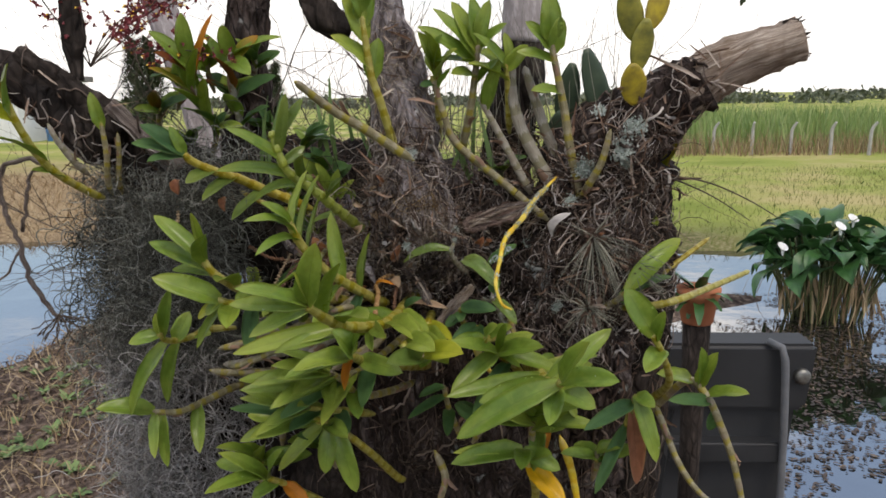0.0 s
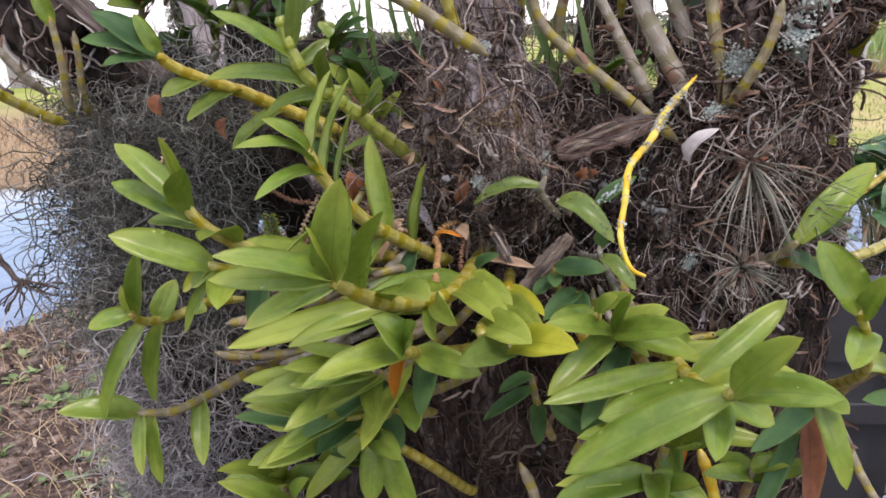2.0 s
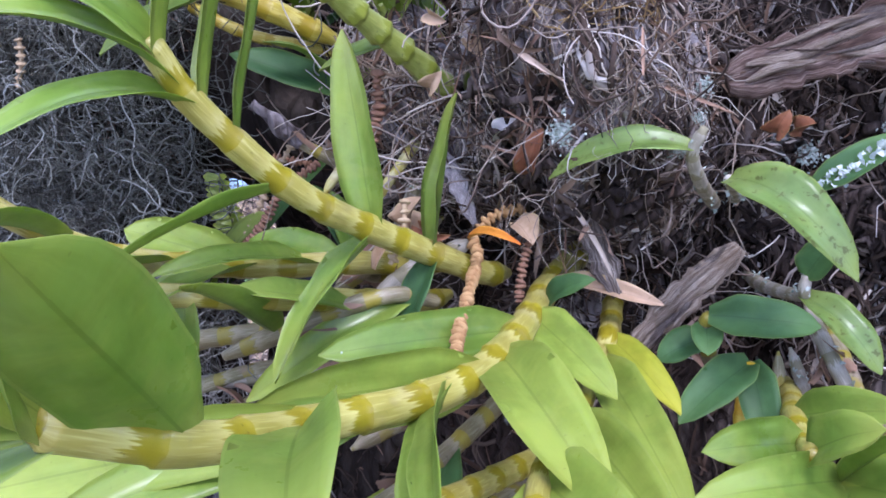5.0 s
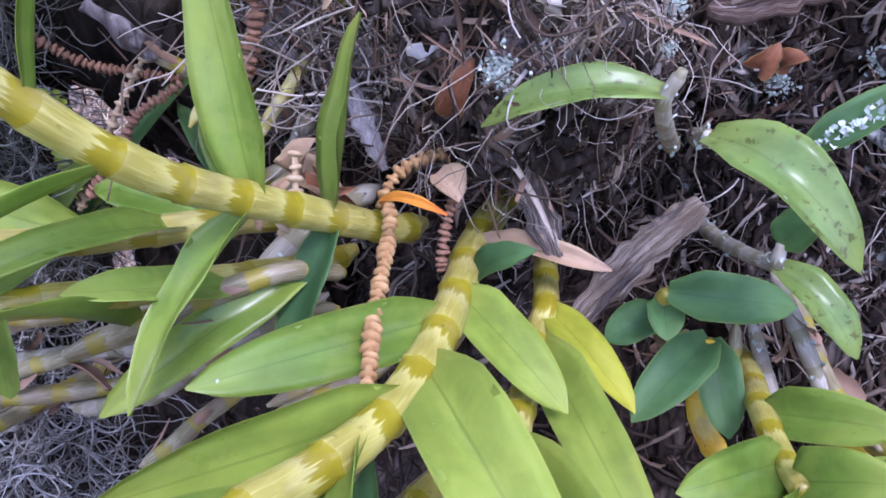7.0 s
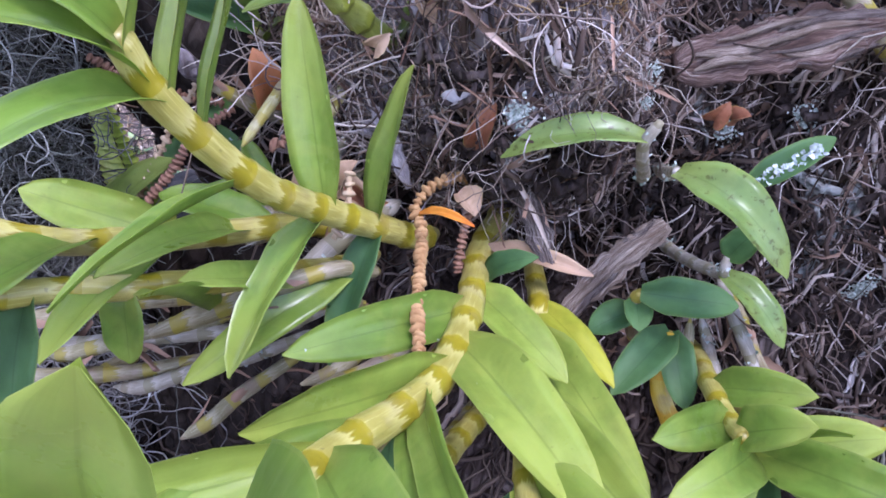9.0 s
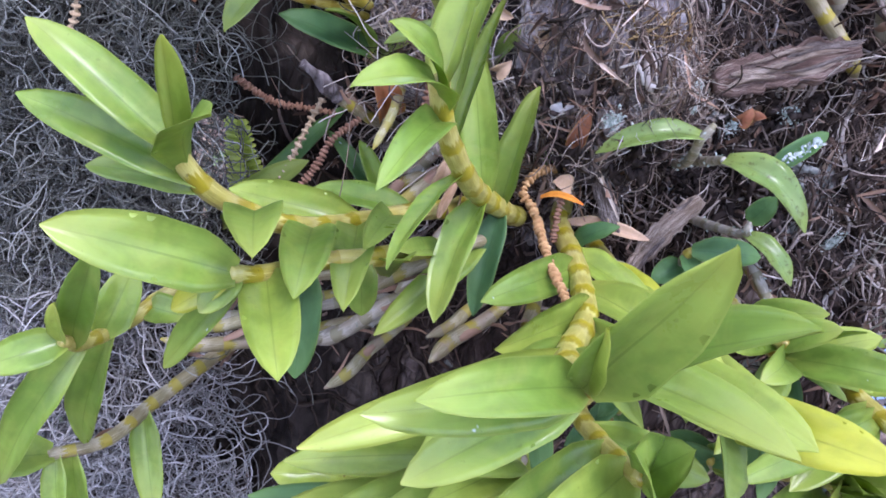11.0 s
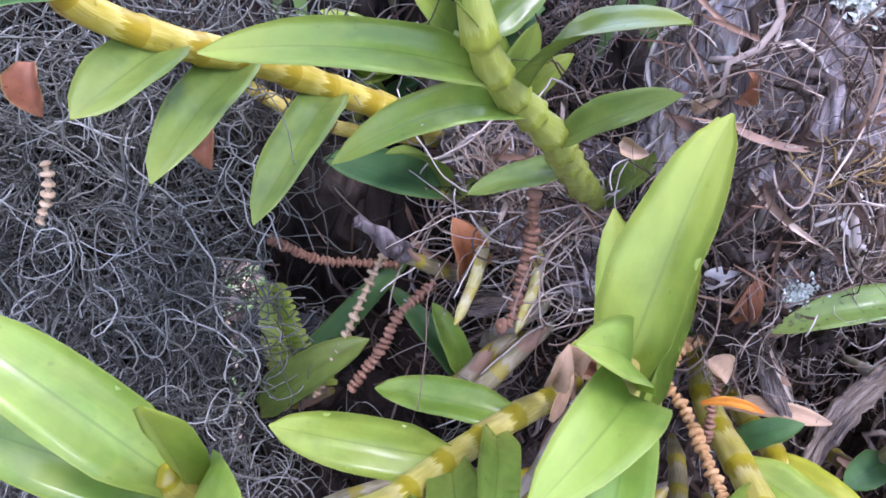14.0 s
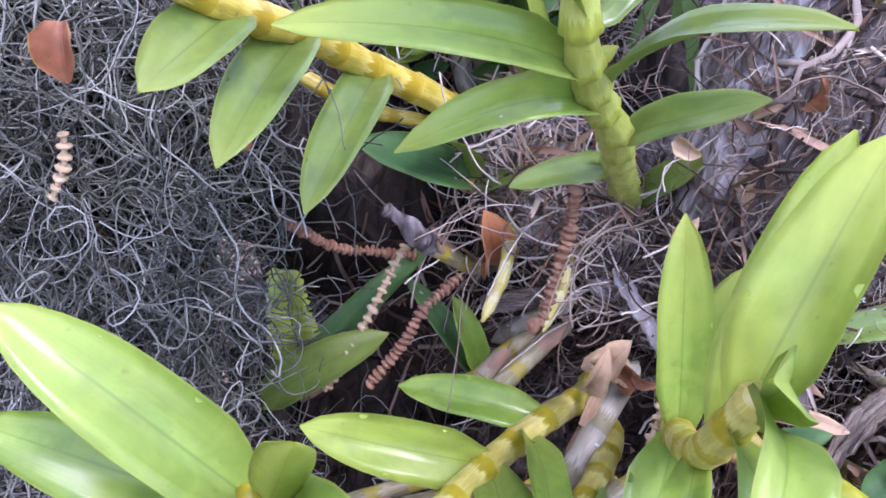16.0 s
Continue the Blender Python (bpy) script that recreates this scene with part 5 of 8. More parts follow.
orchid('olive orchid cane with yellowing joints and hanging leaves', 0.0056, [(-0.085, 0.785, 1.095), (-0.130, 0.715, 1.123), (-0.157, 0.695, 1.130), (-0.174, 0.672, 1.137), (-0.184, 0.660, 1.144)], [
        (0.97, (-0.234, 0.640, 1.170), 0.023, 'g', -10, 0.04),
        (0.93, (-0.194, 0.655, 1.131), 0.012, 'g', 0, 0.05),
        (0.74, (-0.164, 0.622, 1.130), 0.021, 'y', 0, 0.03),
        (0.55, (-0.163, 0.672, 1.090), 0.017, 'd', 10, 0.03),
        (0.88, (-0.213, 0.672, 1.093), 0.013, 'g', 0, 0.04),
        (0.95, (-0.206, 0.665, 1.125), 0.012, 'Y', 0, 0.03),
        (0.35, (-0.138, 0.700, 1.102), 0.014, 'g', 0, 0.04),
    ], 'olive')
orchid('thin olive orchid cane with narrow upright leaves', 0.0042, [(-0.195, 0.735, 1.094), (-0.219, 0.722, 1.096), (-0.233, 0.704, 1.093), (-0.243, 0.680, 1.098), (-0.244, 0.664, 1.110)], [
        (0.95, (-0.269, 0.655, 1.104), 0.015, 'g', 0, 0.06),
        (0.88, (-0.224, 0.650, 1.156), 0.014, 'g', 35, 0.03),
        (1.00, (-0.241, 0.655, 1.132), 0.008, 'y', 0, 0.02),
        (0.65, (-0.228, 0.700, 1.121), 0.017, 'g', 20, 0.04),
        (0.75, (-0.289, 0.680, 1.021), 0.019, 'g', 0, 0.06),
        (0.60, (-0.260, 0.700, 1.026), 0.018, 'g', 0, 0.05),
        (0.40, (-0.209, 0.700, 1.098), 0.014, 'g', 0, 0.05),
    ], 'olive')
orchid('old yellow-brown orchid cane with drooping leaves at its end', 0.0050, [(-0.209, 0.815, 1.004), (-0.223, 0.785, 1.008), (-0.244, 0.755, 1.004), (-0.258, 0.725, 1.006), (-0.278, 0.707, 1.013)], [
        (0.98, (-0.321, 0.680, 1.029), 0.022, 'g', 0, 0.08),
        (0.97, (-0.272, 0.690, 0.971), 0.013, 'g', 0, 0.03),
        (0.90, (-0.267, 0.705, 0.954), 0.014, 'g', 0, 0.03),
        (0.55, (-0.236, 0.715, 0.965), 0.016, 'g', 0, 0.03),
    ], 'old')
orchid('stout olive orchid cane leaning out with a star of leaves', 0.0068, [(-0.019, 0.838, 1.102), (-0.029, 0.801, 1.099), (-0.031, 0.768, 1.101), (-0.036, 0.726, 1.104), (-0.045, 0.690, 1.110), (-0.064, 0.650, 1.122), (-0.073, 0.608, 1.142), (-0.083, 0.583, 1.161)], [
        (1.00, (-0.068, 0.559, 1.216), 0.022, 'g', 15, 0.02),
        (0.86, (-0.050, 0.553, 1.203), 0.024, 'g', -10, 0.03),
        (0.74, (-0.032, 0.565, 1.158), 0.023, 'g', -10, 0.05),
        (1.00, (-0.139, 0.564, 1.167), 0.016, 'g', -15, 0.04),
        (1.00, (-0.128, 0.550, 1.184), 0.015, 'g', 0, 0.05),
        (0.97, (-0.128, 0.572, 1.138), 0.017, 'g', -10, 0.04),
        (0.98, (-0.087, 0.565, 1.192), 0.010, 'y', 30, 0.02),
        (0.29, (0.003, 0.724, 1.094), 0.018, 'y', 0, 0.05),
        (0.43, (0.003, 0.648, 1.110), 0.024, 'y', 5, 0.06),
        (0.34, (-0.088, 0.697, 1.114), 0.019, 'g', -10, 0.03),
        (0.57, (-0.024, 0.602, 1.129), 0.014, 'g', 35, 0.04),
        (0.50, (-0.088, 0.655, 1.120), 0.022, 'y', -25, 0.05),
        (0.72, (-0.157, 0.614, 1.109), 0.018, 'y', -15, 0.03),
        (0.66, (-0.119, 0.610, 1.112), 0.018, 'g', -10, 0.03),
        (0.55, (-0.040, 0.630, 1.108), 0.013, 'g', 40, 0.08),
    ], 'olive')
orchid('short olive orchid cane with broad yellowing leaves', 0.0054, [(-0.002, 0.817, 1.081), (-0.002, 0.788, 1.084), (-0.005, 0.773, 1.081), (-0.010, 0.720, 1.088), (-0.014, 0.668, 1.100), (-0.012, 0.638, 1.107)], [
        (0.20, (0.025, 0.745, 1.078), 0.014, 'Y', 0, 0.04),
        (0.40, (0.025, 0.678, 1.085), 0.019, 'y', 0, 0.05),
        (0.62, (0.020, 0.640, 1.105), 0.019, 'y', 0, 0.05),
        (0.80, (0.016, 0.614, 1.114), 0.024, 'y', 0, 0.07),
    ], 'olive')
orchid('crowded orchid cane with leaves spreading to one side', 0.0055, [(-0.010, 0.800, 1.030), (-0.035, 0.720, 1.060), (-0.050, 0.660, 1.086), (-0.052, 0.615, 1.106), (-0.050, 0.598, 1.114)], [
        (0.88, (-0.093, 0.572, 1.111), 0.020, 'y', 0, 0.05),
        (1.00, (-0.063, 0.583, 1.140), 0.021, 'g', 10, 0.06),
        (0.97, (-0.043, 0.590, 1.134), 0.019, 'g', -15, 0.07),
        (0.70, (-0.105, 0.585, 1.100), 0.017, 'g', 0, 0.05),
        (0.85, (-0.064, 0.622, 1.073), 0.012, 'O', 0, 0.04),
        (0.60, (-0.012, 0.622, 1.090), 0.018, 'g', 20, 0.05),
    ], 'olive')
orchid('low orchid cane with pale green leaves near the bark', 0.0050, [(-0.040, 0.790, 0.900), (-0.060, 0.730, 0.960), (-0.085, 0.690, 1.005), (-0.110, 0.665, 1.030)], [
        (1.00, (-0.156, 0.630, 1.071), 0.016, 'g', 0, 0.06),
        (1.00, (-0.180, 0.660, 1.039), 0.014, 'd', 0, 0.06),
        (0.95, (-0.166, 0.640, 1.016), 0.018, 'g', 0, 0.06),
        (0.90, (-0.145, 0.610, 1.034), 0.020, 'g', 0, 0.05),
        (0.80, (-0.138, 0.660, 0.976), 0.016, 'y', 0, 0.04),
        (0.75, (-0.095, 0.670, 0.968), 0.019, 'g', 0, 0.04),
        (0.70, (-0.067, 0.680, 0.943), 0.020, 'g', 0, 0.05),
        (0.80, (-0.068, 0.650, 1.016), 0.018, 'g', 0, 0.05),
    ], 'olive')
orchid('lowest orchid cane with long drooping leaves', 0.0048, [(-0.090, 0.800, 0.840), (-0.120, 0.740, 0.900), (-0.140, 0.690, 0.945), (-0.150, 0.665, 0.965)], [
        (1.00, (-0.181, 0.630, 1.009), 0.015, 'g', 0, 0.06),
        (1.00, (-0.185, 0.600, 0.987), 0.018, 'g', 0, 0.06),
        (0.80, (-0.165, 0.660, 0.946), 0.016, 'g', 0, 0.05),
        (0.70, (-0.115, 0.680, 0.928), 0.016, 'O', 0, 0.05),
        (0.95, (-0.125, 0.630, 1.013), 0.015, 'g', 0, 0.05),
    ], 'olive')
orchid('orchid cane crowned by a rosette of green leaves', 0.0060, [(0.112, 0.790, 0.985), (0.104, 0.762, 1.020), (0.090, 0.738, 1.052), (0.072, 0.722, 1.073)], [
        (1.00, (0.025, 0.664, 1.103), 0.017, 'g', -10, 0.05),
        (1.00, (0.027, 0.680, 1.048), 0.019, 'g', 0, 0.05),
        (1.00, (0.133, 0.722, 1.055), 0.019, 'g', 0, 0.05),
        (1.00, (0.111, 0.667, 1.099), 0.020, 'g', 10, 0.04),
        (1.00, (0.105, 0.706, 1.098), 0.019, 'y', 0, 0.06),
        (1.00, (0.078, 0.686, 1.115), 0.009, 'g', 40, 0.03),
        (0.95, (0.092, 0.695, 1.069), 0.010, 'g', 0, 0.05),
        (0.80, (0.048, 0.668, 1.030), 0.017, 'd', 0, 0.05),
    ], 'olive')
orchid('slender pointed orchid shoot lying over the roots', 0.0040, [(0.115, 0.790, 1.035), (0.130, 0.765, 1.050), (0.150, 0.762, 1.056)], [
        (1.00, (0.177, 0.770, 1.054), 0.008, 'g', 0, 0.03),
        (0.60, (0.115, 0.740, 1.060), 0.013, 'g', 0, 0.05),
    ], 'olive')
orchid('spreading orchid cane with large overlapping leaves', 0.0062, [(0.106, 0.800, 1.030), (0.112, 0.735, 1.052), (0.116, 0.690, 1.058), (0.120, 0.645, 1.068), (0.123, 0.606, 1.088)], [
        (0.45, (0.024, 0.657, 1.054), 0.018, 'g', 0, 0.04),
        (0.42, (0.060, 0.667, 1.039), 0.022, 'g', 0, 0.05),
        (0.85, (0.054, 0.618, 1.066), 0.024, 'g', 0, 0.05),
        (0.30, (0.165, 0.722, 1.062), 0.017, 'y', 0, 0.05),
        (0.55, (0.180, 0.708, 1.103), 0.020, 'g', 10, 0.03),
        (1.00, (0.138, 0.563, 1.138), 0.020, 'g', 20, 0.04),
        (1.00, (0.164, 0.574, 1.103), 0.022, 'g', 0, 0.05),
        (0.75, (0.158, 0.644, 1.050), 0.022, 'g', 0, 0.06),
        (0.95, (0.034, 0.606, 1.038), 0.025, 'g', 0, 0.06),
        (0.80, (0.112, 0.590, 1.058), 0.019, 'g', 0, 0.06),
        (0.60, (0.148, 0.690, 1.020), 0.018, 'g', 0, 0.05),
        (0.70, (0.165, 0.640, 1.085), 0.019, 'y', 0, 0.05),
    ], 'olive')
orchid('low orchid cane with a bright yellow dying leaf', 0.0052, [(0.110, 0.790, 0.850), (0.112, 0.740, 0.910), (0.105, 0.700, 0.955), (0.095, 0.680, 0.990)], [
        (1.00, (0.030, 0.630, 1.002), 0.022, 'g', 0, 0.06),
        (0.95, (0.032, 0.640, 1.008), 0.014, 'y', 0, 0.06),
        (0.80, (0.134, 0.660, 0.945), 0.022, 'Z', 0, 0.03),
        (1.00, (0.130, 0.670, 0.976), 0.018, 'g', 0, 0.05),
        (0.90, (0.120, 0.660, 0.997), 0.017, 'g', 0, 0.05),
        (0.60, (0.125, 0.720, 0.996), 0.010, 'O', 0, 0.03),
        (1.00, (0.092, 0.640, 0.992), 0.018, 'g', 0, 0.05),
    ], 'olive')
orchid('orchid cane with a dry orange leaf hanging from it', 0.0050, [(0.190, 0.800, 0.920), (0.200, 0.760, 0.960), (0.205, 0.735, 1.000), (0.208, 0.720, 1.030)], [
        (0.80, (0.214, 0.725, 0.931), 0.020, 'B', 0, 0.05),
        (1.00, (0.227, 0.700, 0.969), 0.019, 'g', 0, 0.05),
        (0.90, (0.151, 0.660, 1.022), 0.016, 'd', 0, 0.05),
        (1.00, (0.222, 0.700, 1.027), 0.017, 'g', 0, 0.05),
        (0.60, (0.169, 0.710, 0.929), 0.014, 'd', 0, 0.05),
    ], 'olive')
orchid("upright orchid shoot with thick spoon-shaped leaves at the stump's side", 0.0048, [(0.244, 0.800, 0.996), (0.245, 0.740, 1.037), (0.226, 0.700, 1.083), (0.214, 0.685, 1.104)], [
        (1.00, (0.188, 0.687, 1.148), 0.026, 'g', 0, 0.03),
        (0.90, (0.220, 0.670, 1.131), 0.014, 'g', -40, 0.03),
        (0.70, (0.204, 0.660, 1.078), 0.020, 'g', 0, 0.05),
    ], 'olive')
orchid('side orchid cane with light green leaves over the pond', 0.0050, [(0.245, 0.800, 0.984), (0.271, 0.770, 1.027), (0.286, 0.750, 1.018), (0.299, 0.745, 0.991), (0.313, 0.740, 0.953), (0.326, 0.735, 0.901)], [
        (0.40, (0.317, 0.720, 1.034), 0.019, 'g', 0, 0.05),
        (0.30, (0.291, 0.740, 1.068), 0.017, 'y', 0, 0.04),
        (0.30, (0.276, 0.740, 1.073), 0.016, 'g', 20, 0.04),
        (0.25, (0.231, 0.730, 1.050), 0.018, 'y', 0, 0.04),
        (0.45, (0.243, 0.730, 1.022), 0.015, 'd', 0, 0.05),
        (0.50, (0.291, 0.750, 0.980), 0.013, 'd', 0, 0.05),
    ], 'old')
orchid('bare yellow-green orchid cane hanging down', 0.0042, [(0.250, 0.780, 0.974), (0.262, 0.760, 0.942), (0.279, 0.750, 0.916), (0.304, 0.740, 0.895)], [

    ], 'old')
orchid('bare yellow orchid cane reaching over the water', 0.0048, [(0.225, 0.815, 1.094), (0.258, 0.800, 1.104), (0.31, 0.842, 1.109), (0.371, 0.894, 1.116)], [

    ], 'olive')
orchid("light green orchid leaves at the stump's edge", 0.0045, [(0.190, 0.812, 1.095), (0.198, 0.790, 1.108), (0.206, 0.776, 1.122)], [
        (1.00, (0.266, 0.806, 1.174), 0.022, 'g', 0, 0.08),
        (0.70, (0.268, 0.842, 1.124), 0.018, 'd', 0, 0.05),
        (0.60, (0.240, 0.800, 1.085), 0.015, 'd', 0, 0.05),
    ], 'old')
orchid("slender olive cane rising behind the stump's edge", 0.0042, [(0.215, 0.870, 1.085), (0.245, 0.872, 1.104), (0.285, 0.880, 1.132), (0.321, 0.890, 1.157)], [

    ], 'gold')
orchid('low shaded orchid leaves between the bare roots', 0.0042, [(0.030, 0.800, 0.950), (0.020, 0.775, 0.990), (0.015, 0.765, 1.020)], [
        (1.00, (-0.008, 0.735, 1.021), 0.012, 'd', 0, 0.05),
        (0.80, (-0.021, 0.740, 0.995), 0.012, 'd', 0, 0.04),
        (0.50, (0.020, 0.730, 0.981), 0.014, 'd', 0, 0.04),
    ], 'old')
orchid('drooping orchid leaves under the crowded cane', 0.0048, [(-0.060, 0.760, 0.990), (-0.085, 0.700, 1.020), (-0.105, 0.660, 1.040)], [
        (1.00, (-0.134, 0.620, 1.042), 0.016, 'g', 0, 0.05),
        (1.00, (-0.140, 0.610, 1.037), 0.016, 'g', 0, 0.05),
        (0.80, (-0.116, 0.630, 1.031), 0.017, 'd', 0, 0.05),
        (0.90, (-0.162, 0.640, 1.058), 0.014, 'g', 0, 0.05),
        (0.70, (-0.107, 0.630, 1.056), 0.016, 'y', 0, 0.05),
        (0.50, (-0.074, 0.680, 1.004), 0.016, 'd', 0, 0.05),
    ], 'olive')
orchid('overlapping orchid leaves in front of the golden leaf', 0.0050, [(0.120, 0.790, 0.930), (0.115, 0.730, 0.985), (0.100, 0.690, 1.020)], [
        (1.00, (0.091, 0.640, 1.058), 0.017, 'g', 0, 0.05),
        (1.00, (0.152, 0.660, 1.046), 0.017, 'g', 0, 0.05),
        (0.90, (0.170, 0.680, 1.015), 0.016, 'g', 0, 0.05),
        (0.80, (0.046, 0.660, 1.029), 0.018, 'g', 0, 0.05),
        (0.95, (0.110, 0.630, 1.068), 0.017, 'y', 0, 0.05),
        (0.60, (0.105, 0.670, 0.975), 0.017, 'g', 0, 0.05),
    ], 'olive')
orchid('short grey orchid stem with spotted leaves and lichen', 0.0034, [(0.034, 0.805, 1.140), (0.028, 0.786, 1.152), (0.024, 0.774, 1.164), (0.027, 0.770, 1.174)], [
        (0.75, (-0.027, 0.775, 1.156), 0.014, 's', 0, 0.16),
    ], 'grey')
orchid('tiny grey orchid stem bearing one arched leaf', 0.0035, [(0.044, 0.810, 1.140), (0.040, 0.785, 1.150), (0.036, 0.768, 1.157)], [
        (1.00, (0.073, 0.738, 1.137), 0.018, 's', 0, 0.22),
    ], 'grey')
orchid('small grey orchid stem with speckled dark leaves', 0.0035, [(0.060, 0.815, 1.100), (0.067, 0.785, 1.109), (0.067, 0.780, 1.114), (0.067, 0.780, 1.119)], [
        (0.50, (0.092, 0.762, 1.092), 0.014, 's', 0, 0.12),
        (1.00, (0.074, 0.775, 1.136), 0.013, 'd', 0, 0.05),
    ], 'grey')
orchid('low orchid stem with wavy dark green leaves', 0.0045, [(0.055, 0.820, 1.050), (0.039, 0.785, 1.077), (0.034, 0.775, 1.097), (0.034, 0.770, 1.105)], [
        (1.00, (0.071, 0.765, 1.106), 0.016, 'd', 20, 0.10),
        (0.60, (0.017, 0.770, 1.085), 0.014, 'd', 0, 0.08),
        (0.80, (0.034, 0.760, 1.094), 0.012, 'd', 0, 0.04),
    ], 'old')
orchid('low yellow orchid stem with dark blue-green leaves', 0.0050, [(0.065, 0.765, 1.036), (0.053, 0.765, 1.055), (0.050, 0.770, 1.065), (0.051, 0.775, 1.085)], [
        (1.00, (0.025, 0.745, 1.074), 0.017, 'd', 0, 0.06),
        (1.00, (0.056, 0.750, 1.066), 0.015, 'd', 0, 0.04),
    ], 'yellow')
orchid('stubby orchid cane between the roots with banded sheaths', 0.0050, [(0.066, 0.770, 1.072), (0.062, 0.745, 1.080), (0.061, 0.725, 1.084), (0.059, 0.705, 1.092)], [
        (0.30, (0.085, 0.720, 1.101), 0.016, 'g', 0, 0.05),
        (0.70, (0.029, 0.700, 1.093), 0.016, 'g', 0, 0.05),
        (0.90, (0.070, 0.690, 1.112), 0.016, 'g', 0, 0.05),
    ], 'olive')
orchid('grey old orchid stem with a yellowed foot', 0.0042, [(0.088, 0.790, 1.078), (0.090, 0.775, 1.073), (0.095, 0.760, 1.069), (0.097, 0.745, 1.071)], [

    ], 'old')
orchid('yellow-green orchid cane arching outward with paired hanging leaves', 0.0062, [(-0.140, 0.862, 1.197), (-0.162, 0.846, 1.211), (-0.184, 0.828, 1.224), (-0.202, 0.800, 1.239), (-0.219, 0.766, 1.252), (-0.231, 0.745, 1.263), (-0.235, 0.735, 1.271)], [
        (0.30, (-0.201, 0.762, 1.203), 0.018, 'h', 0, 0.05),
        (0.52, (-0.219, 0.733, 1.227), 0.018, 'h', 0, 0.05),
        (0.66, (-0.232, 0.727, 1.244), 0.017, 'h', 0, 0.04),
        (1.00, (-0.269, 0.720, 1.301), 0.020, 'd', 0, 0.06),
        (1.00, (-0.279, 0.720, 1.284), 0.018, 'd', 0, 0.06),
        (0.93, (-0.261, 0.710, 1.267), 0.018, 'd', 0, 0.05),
        (0.98, (-0.245, 0.730, 1.298), 0.012, 'g', 0, 0.05),
    ], 'gold')
orchid('ribbed green orchid shoot with arching strap leaves', 0.0064, [(-0.066, 0.866, 1.155), (-0.077, 0.842, 1.174), (-0.094, 0.816, 1.197), (-0.111, 0.786, 1.221), (-0.122, 0.774, 1.233), (-0.134, 0.757, 1.247), (-0.141, 0.747, 1.261), (-0.149, 0.742, 1.292)], [
        (0.56, (-0.178, 0.760, 1.224), 0.015, 'g', -10, 0.20),
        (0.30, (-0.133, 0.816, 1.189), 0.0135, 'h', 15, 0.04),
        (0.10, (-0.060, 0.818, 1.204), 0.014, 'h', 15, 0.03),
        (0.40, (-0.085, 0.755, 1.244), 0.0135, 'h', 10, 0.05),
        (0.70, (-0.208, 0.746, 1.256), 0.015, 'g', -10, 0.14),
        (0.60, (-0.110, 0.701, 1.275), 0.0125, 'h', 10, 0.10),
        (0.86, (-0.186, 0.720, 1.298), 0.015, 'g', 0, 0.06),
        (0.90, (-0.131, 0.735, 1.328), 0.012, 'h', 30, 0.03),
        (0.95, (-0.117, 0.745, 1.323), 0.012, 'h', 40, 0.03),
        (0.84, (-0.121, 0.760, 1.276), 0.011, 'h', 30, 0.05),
    ], 'green')
orchid('smaller green orchid shoot among the upright canes', 0.0050, [(-0.093, 0.900, 1.178), (-0.116, 0.885, 1.206), (-0.129, 0.880, 1.231)], [
        (1.00, (-0.123, 0.875, 1.264), 0.018, 'd', 20, 0.03),
        (0.80, (-0.097, 0.890, 1.246), 0.016, 'd', 0, 0.04),
        (0.60, (-0.154, 0.870, 1.257), 0.016, 'g', 0, 0.05),
        (0.90, (-0.162, 0.870, 1.231), 0.015, 'g', 0, 0.05),
    ], 'olive')
orchid('bare old orchid cane slanting out with a pale dry tip', 0.0056, [(-0.011, 0.755, 1.261), (-0.052, 0.735, 1.291), (-0.081, 0.715, 1.311), (-0.109, 0.685, 1.338)], [

    ], 'old')
orchid('tall orchid shoot with a fan of upright leaves', 0.0052, [(-0.035, 0.790, 1.276), (-0.045, 0.775, 1.317), (-0.053, 0.770, 1.346), (-0.057, 0.765, 1.378), (-0.059, 0.763, 1.400)], [
        (0.55, (-0.088, 0.755, 1.383), 0.022, 'y', 0, 0.05),
        (0.75, (-0.076, 0.760, 1.428), 0.022, 'y', 0, 0.05),
        (0.45, (-0.045, 0.772, 1.380), 0.021, 'g', 0, 0.03),
        (0.90, (-0.054, 0.765, 1.436), 0.022, 'g', 0, 0.03),
        (1.00, (-0.065, 0.750, 1.430), 0.020, 'g', 20, 0.03),
    ], 'olive')
orchid('thick green orchid cane slanting from the heap of roots', 0.0050, [(0.112, 0.815, 1.203), (0.080, 0.812, 1.231), (0.030, 0.805, 1.274), (0.017, 0.800, 1.305), (0.005, 0.800, 1.344)], [
        (0.95, (-0.006, 0.790, 1.334), 0.010, 'd', 0, 0.03),
        (0.90, (0.025, 0.790, 1.351), 0.010, 'g', 0, 0.03),
    ], 'old')
orchid('orchid cane carrying a dense bunch of green leaves', 0.0050, [(0.038, 0.825, 1.280), (0.045, 0.815, 1.313), (0.050, 0.810, 1.350), (0.053, 0.808, 1.374)], [
        (0.70, (-0.007, 0.790, 1.393), 0.019, 'g', 0, 0.05),
        (0.80, (0.008, 0.800, 1.411), 0.019, 'g', 0, 0.05),
        (0.90, (0.026, 0.810, 1.418), 0.018, 'y', 0, 0.04),
        (1.00, (0.046, 0.810, 1.422), 0.018, 'g', 0, 0.04),
        (1.00, (0.064, 0.800, 1.417), 0.017, 'g', 0, 0.04),
        (0.60, (0.026, 0.785, 1.346), 0.018, 'g', 0, 0.05),
        (0.75, (0.010, 0.790, 1.359), 0.018, 'g', 20, 0.05),
        (0.90, (0.081, 0.800, 1.395), 0.016, 'g', 0, 0.05),
        (0.50, (0.073, 0.800, 1.360), 0.016, 'g', 0, 0.03),
    ], 'old')
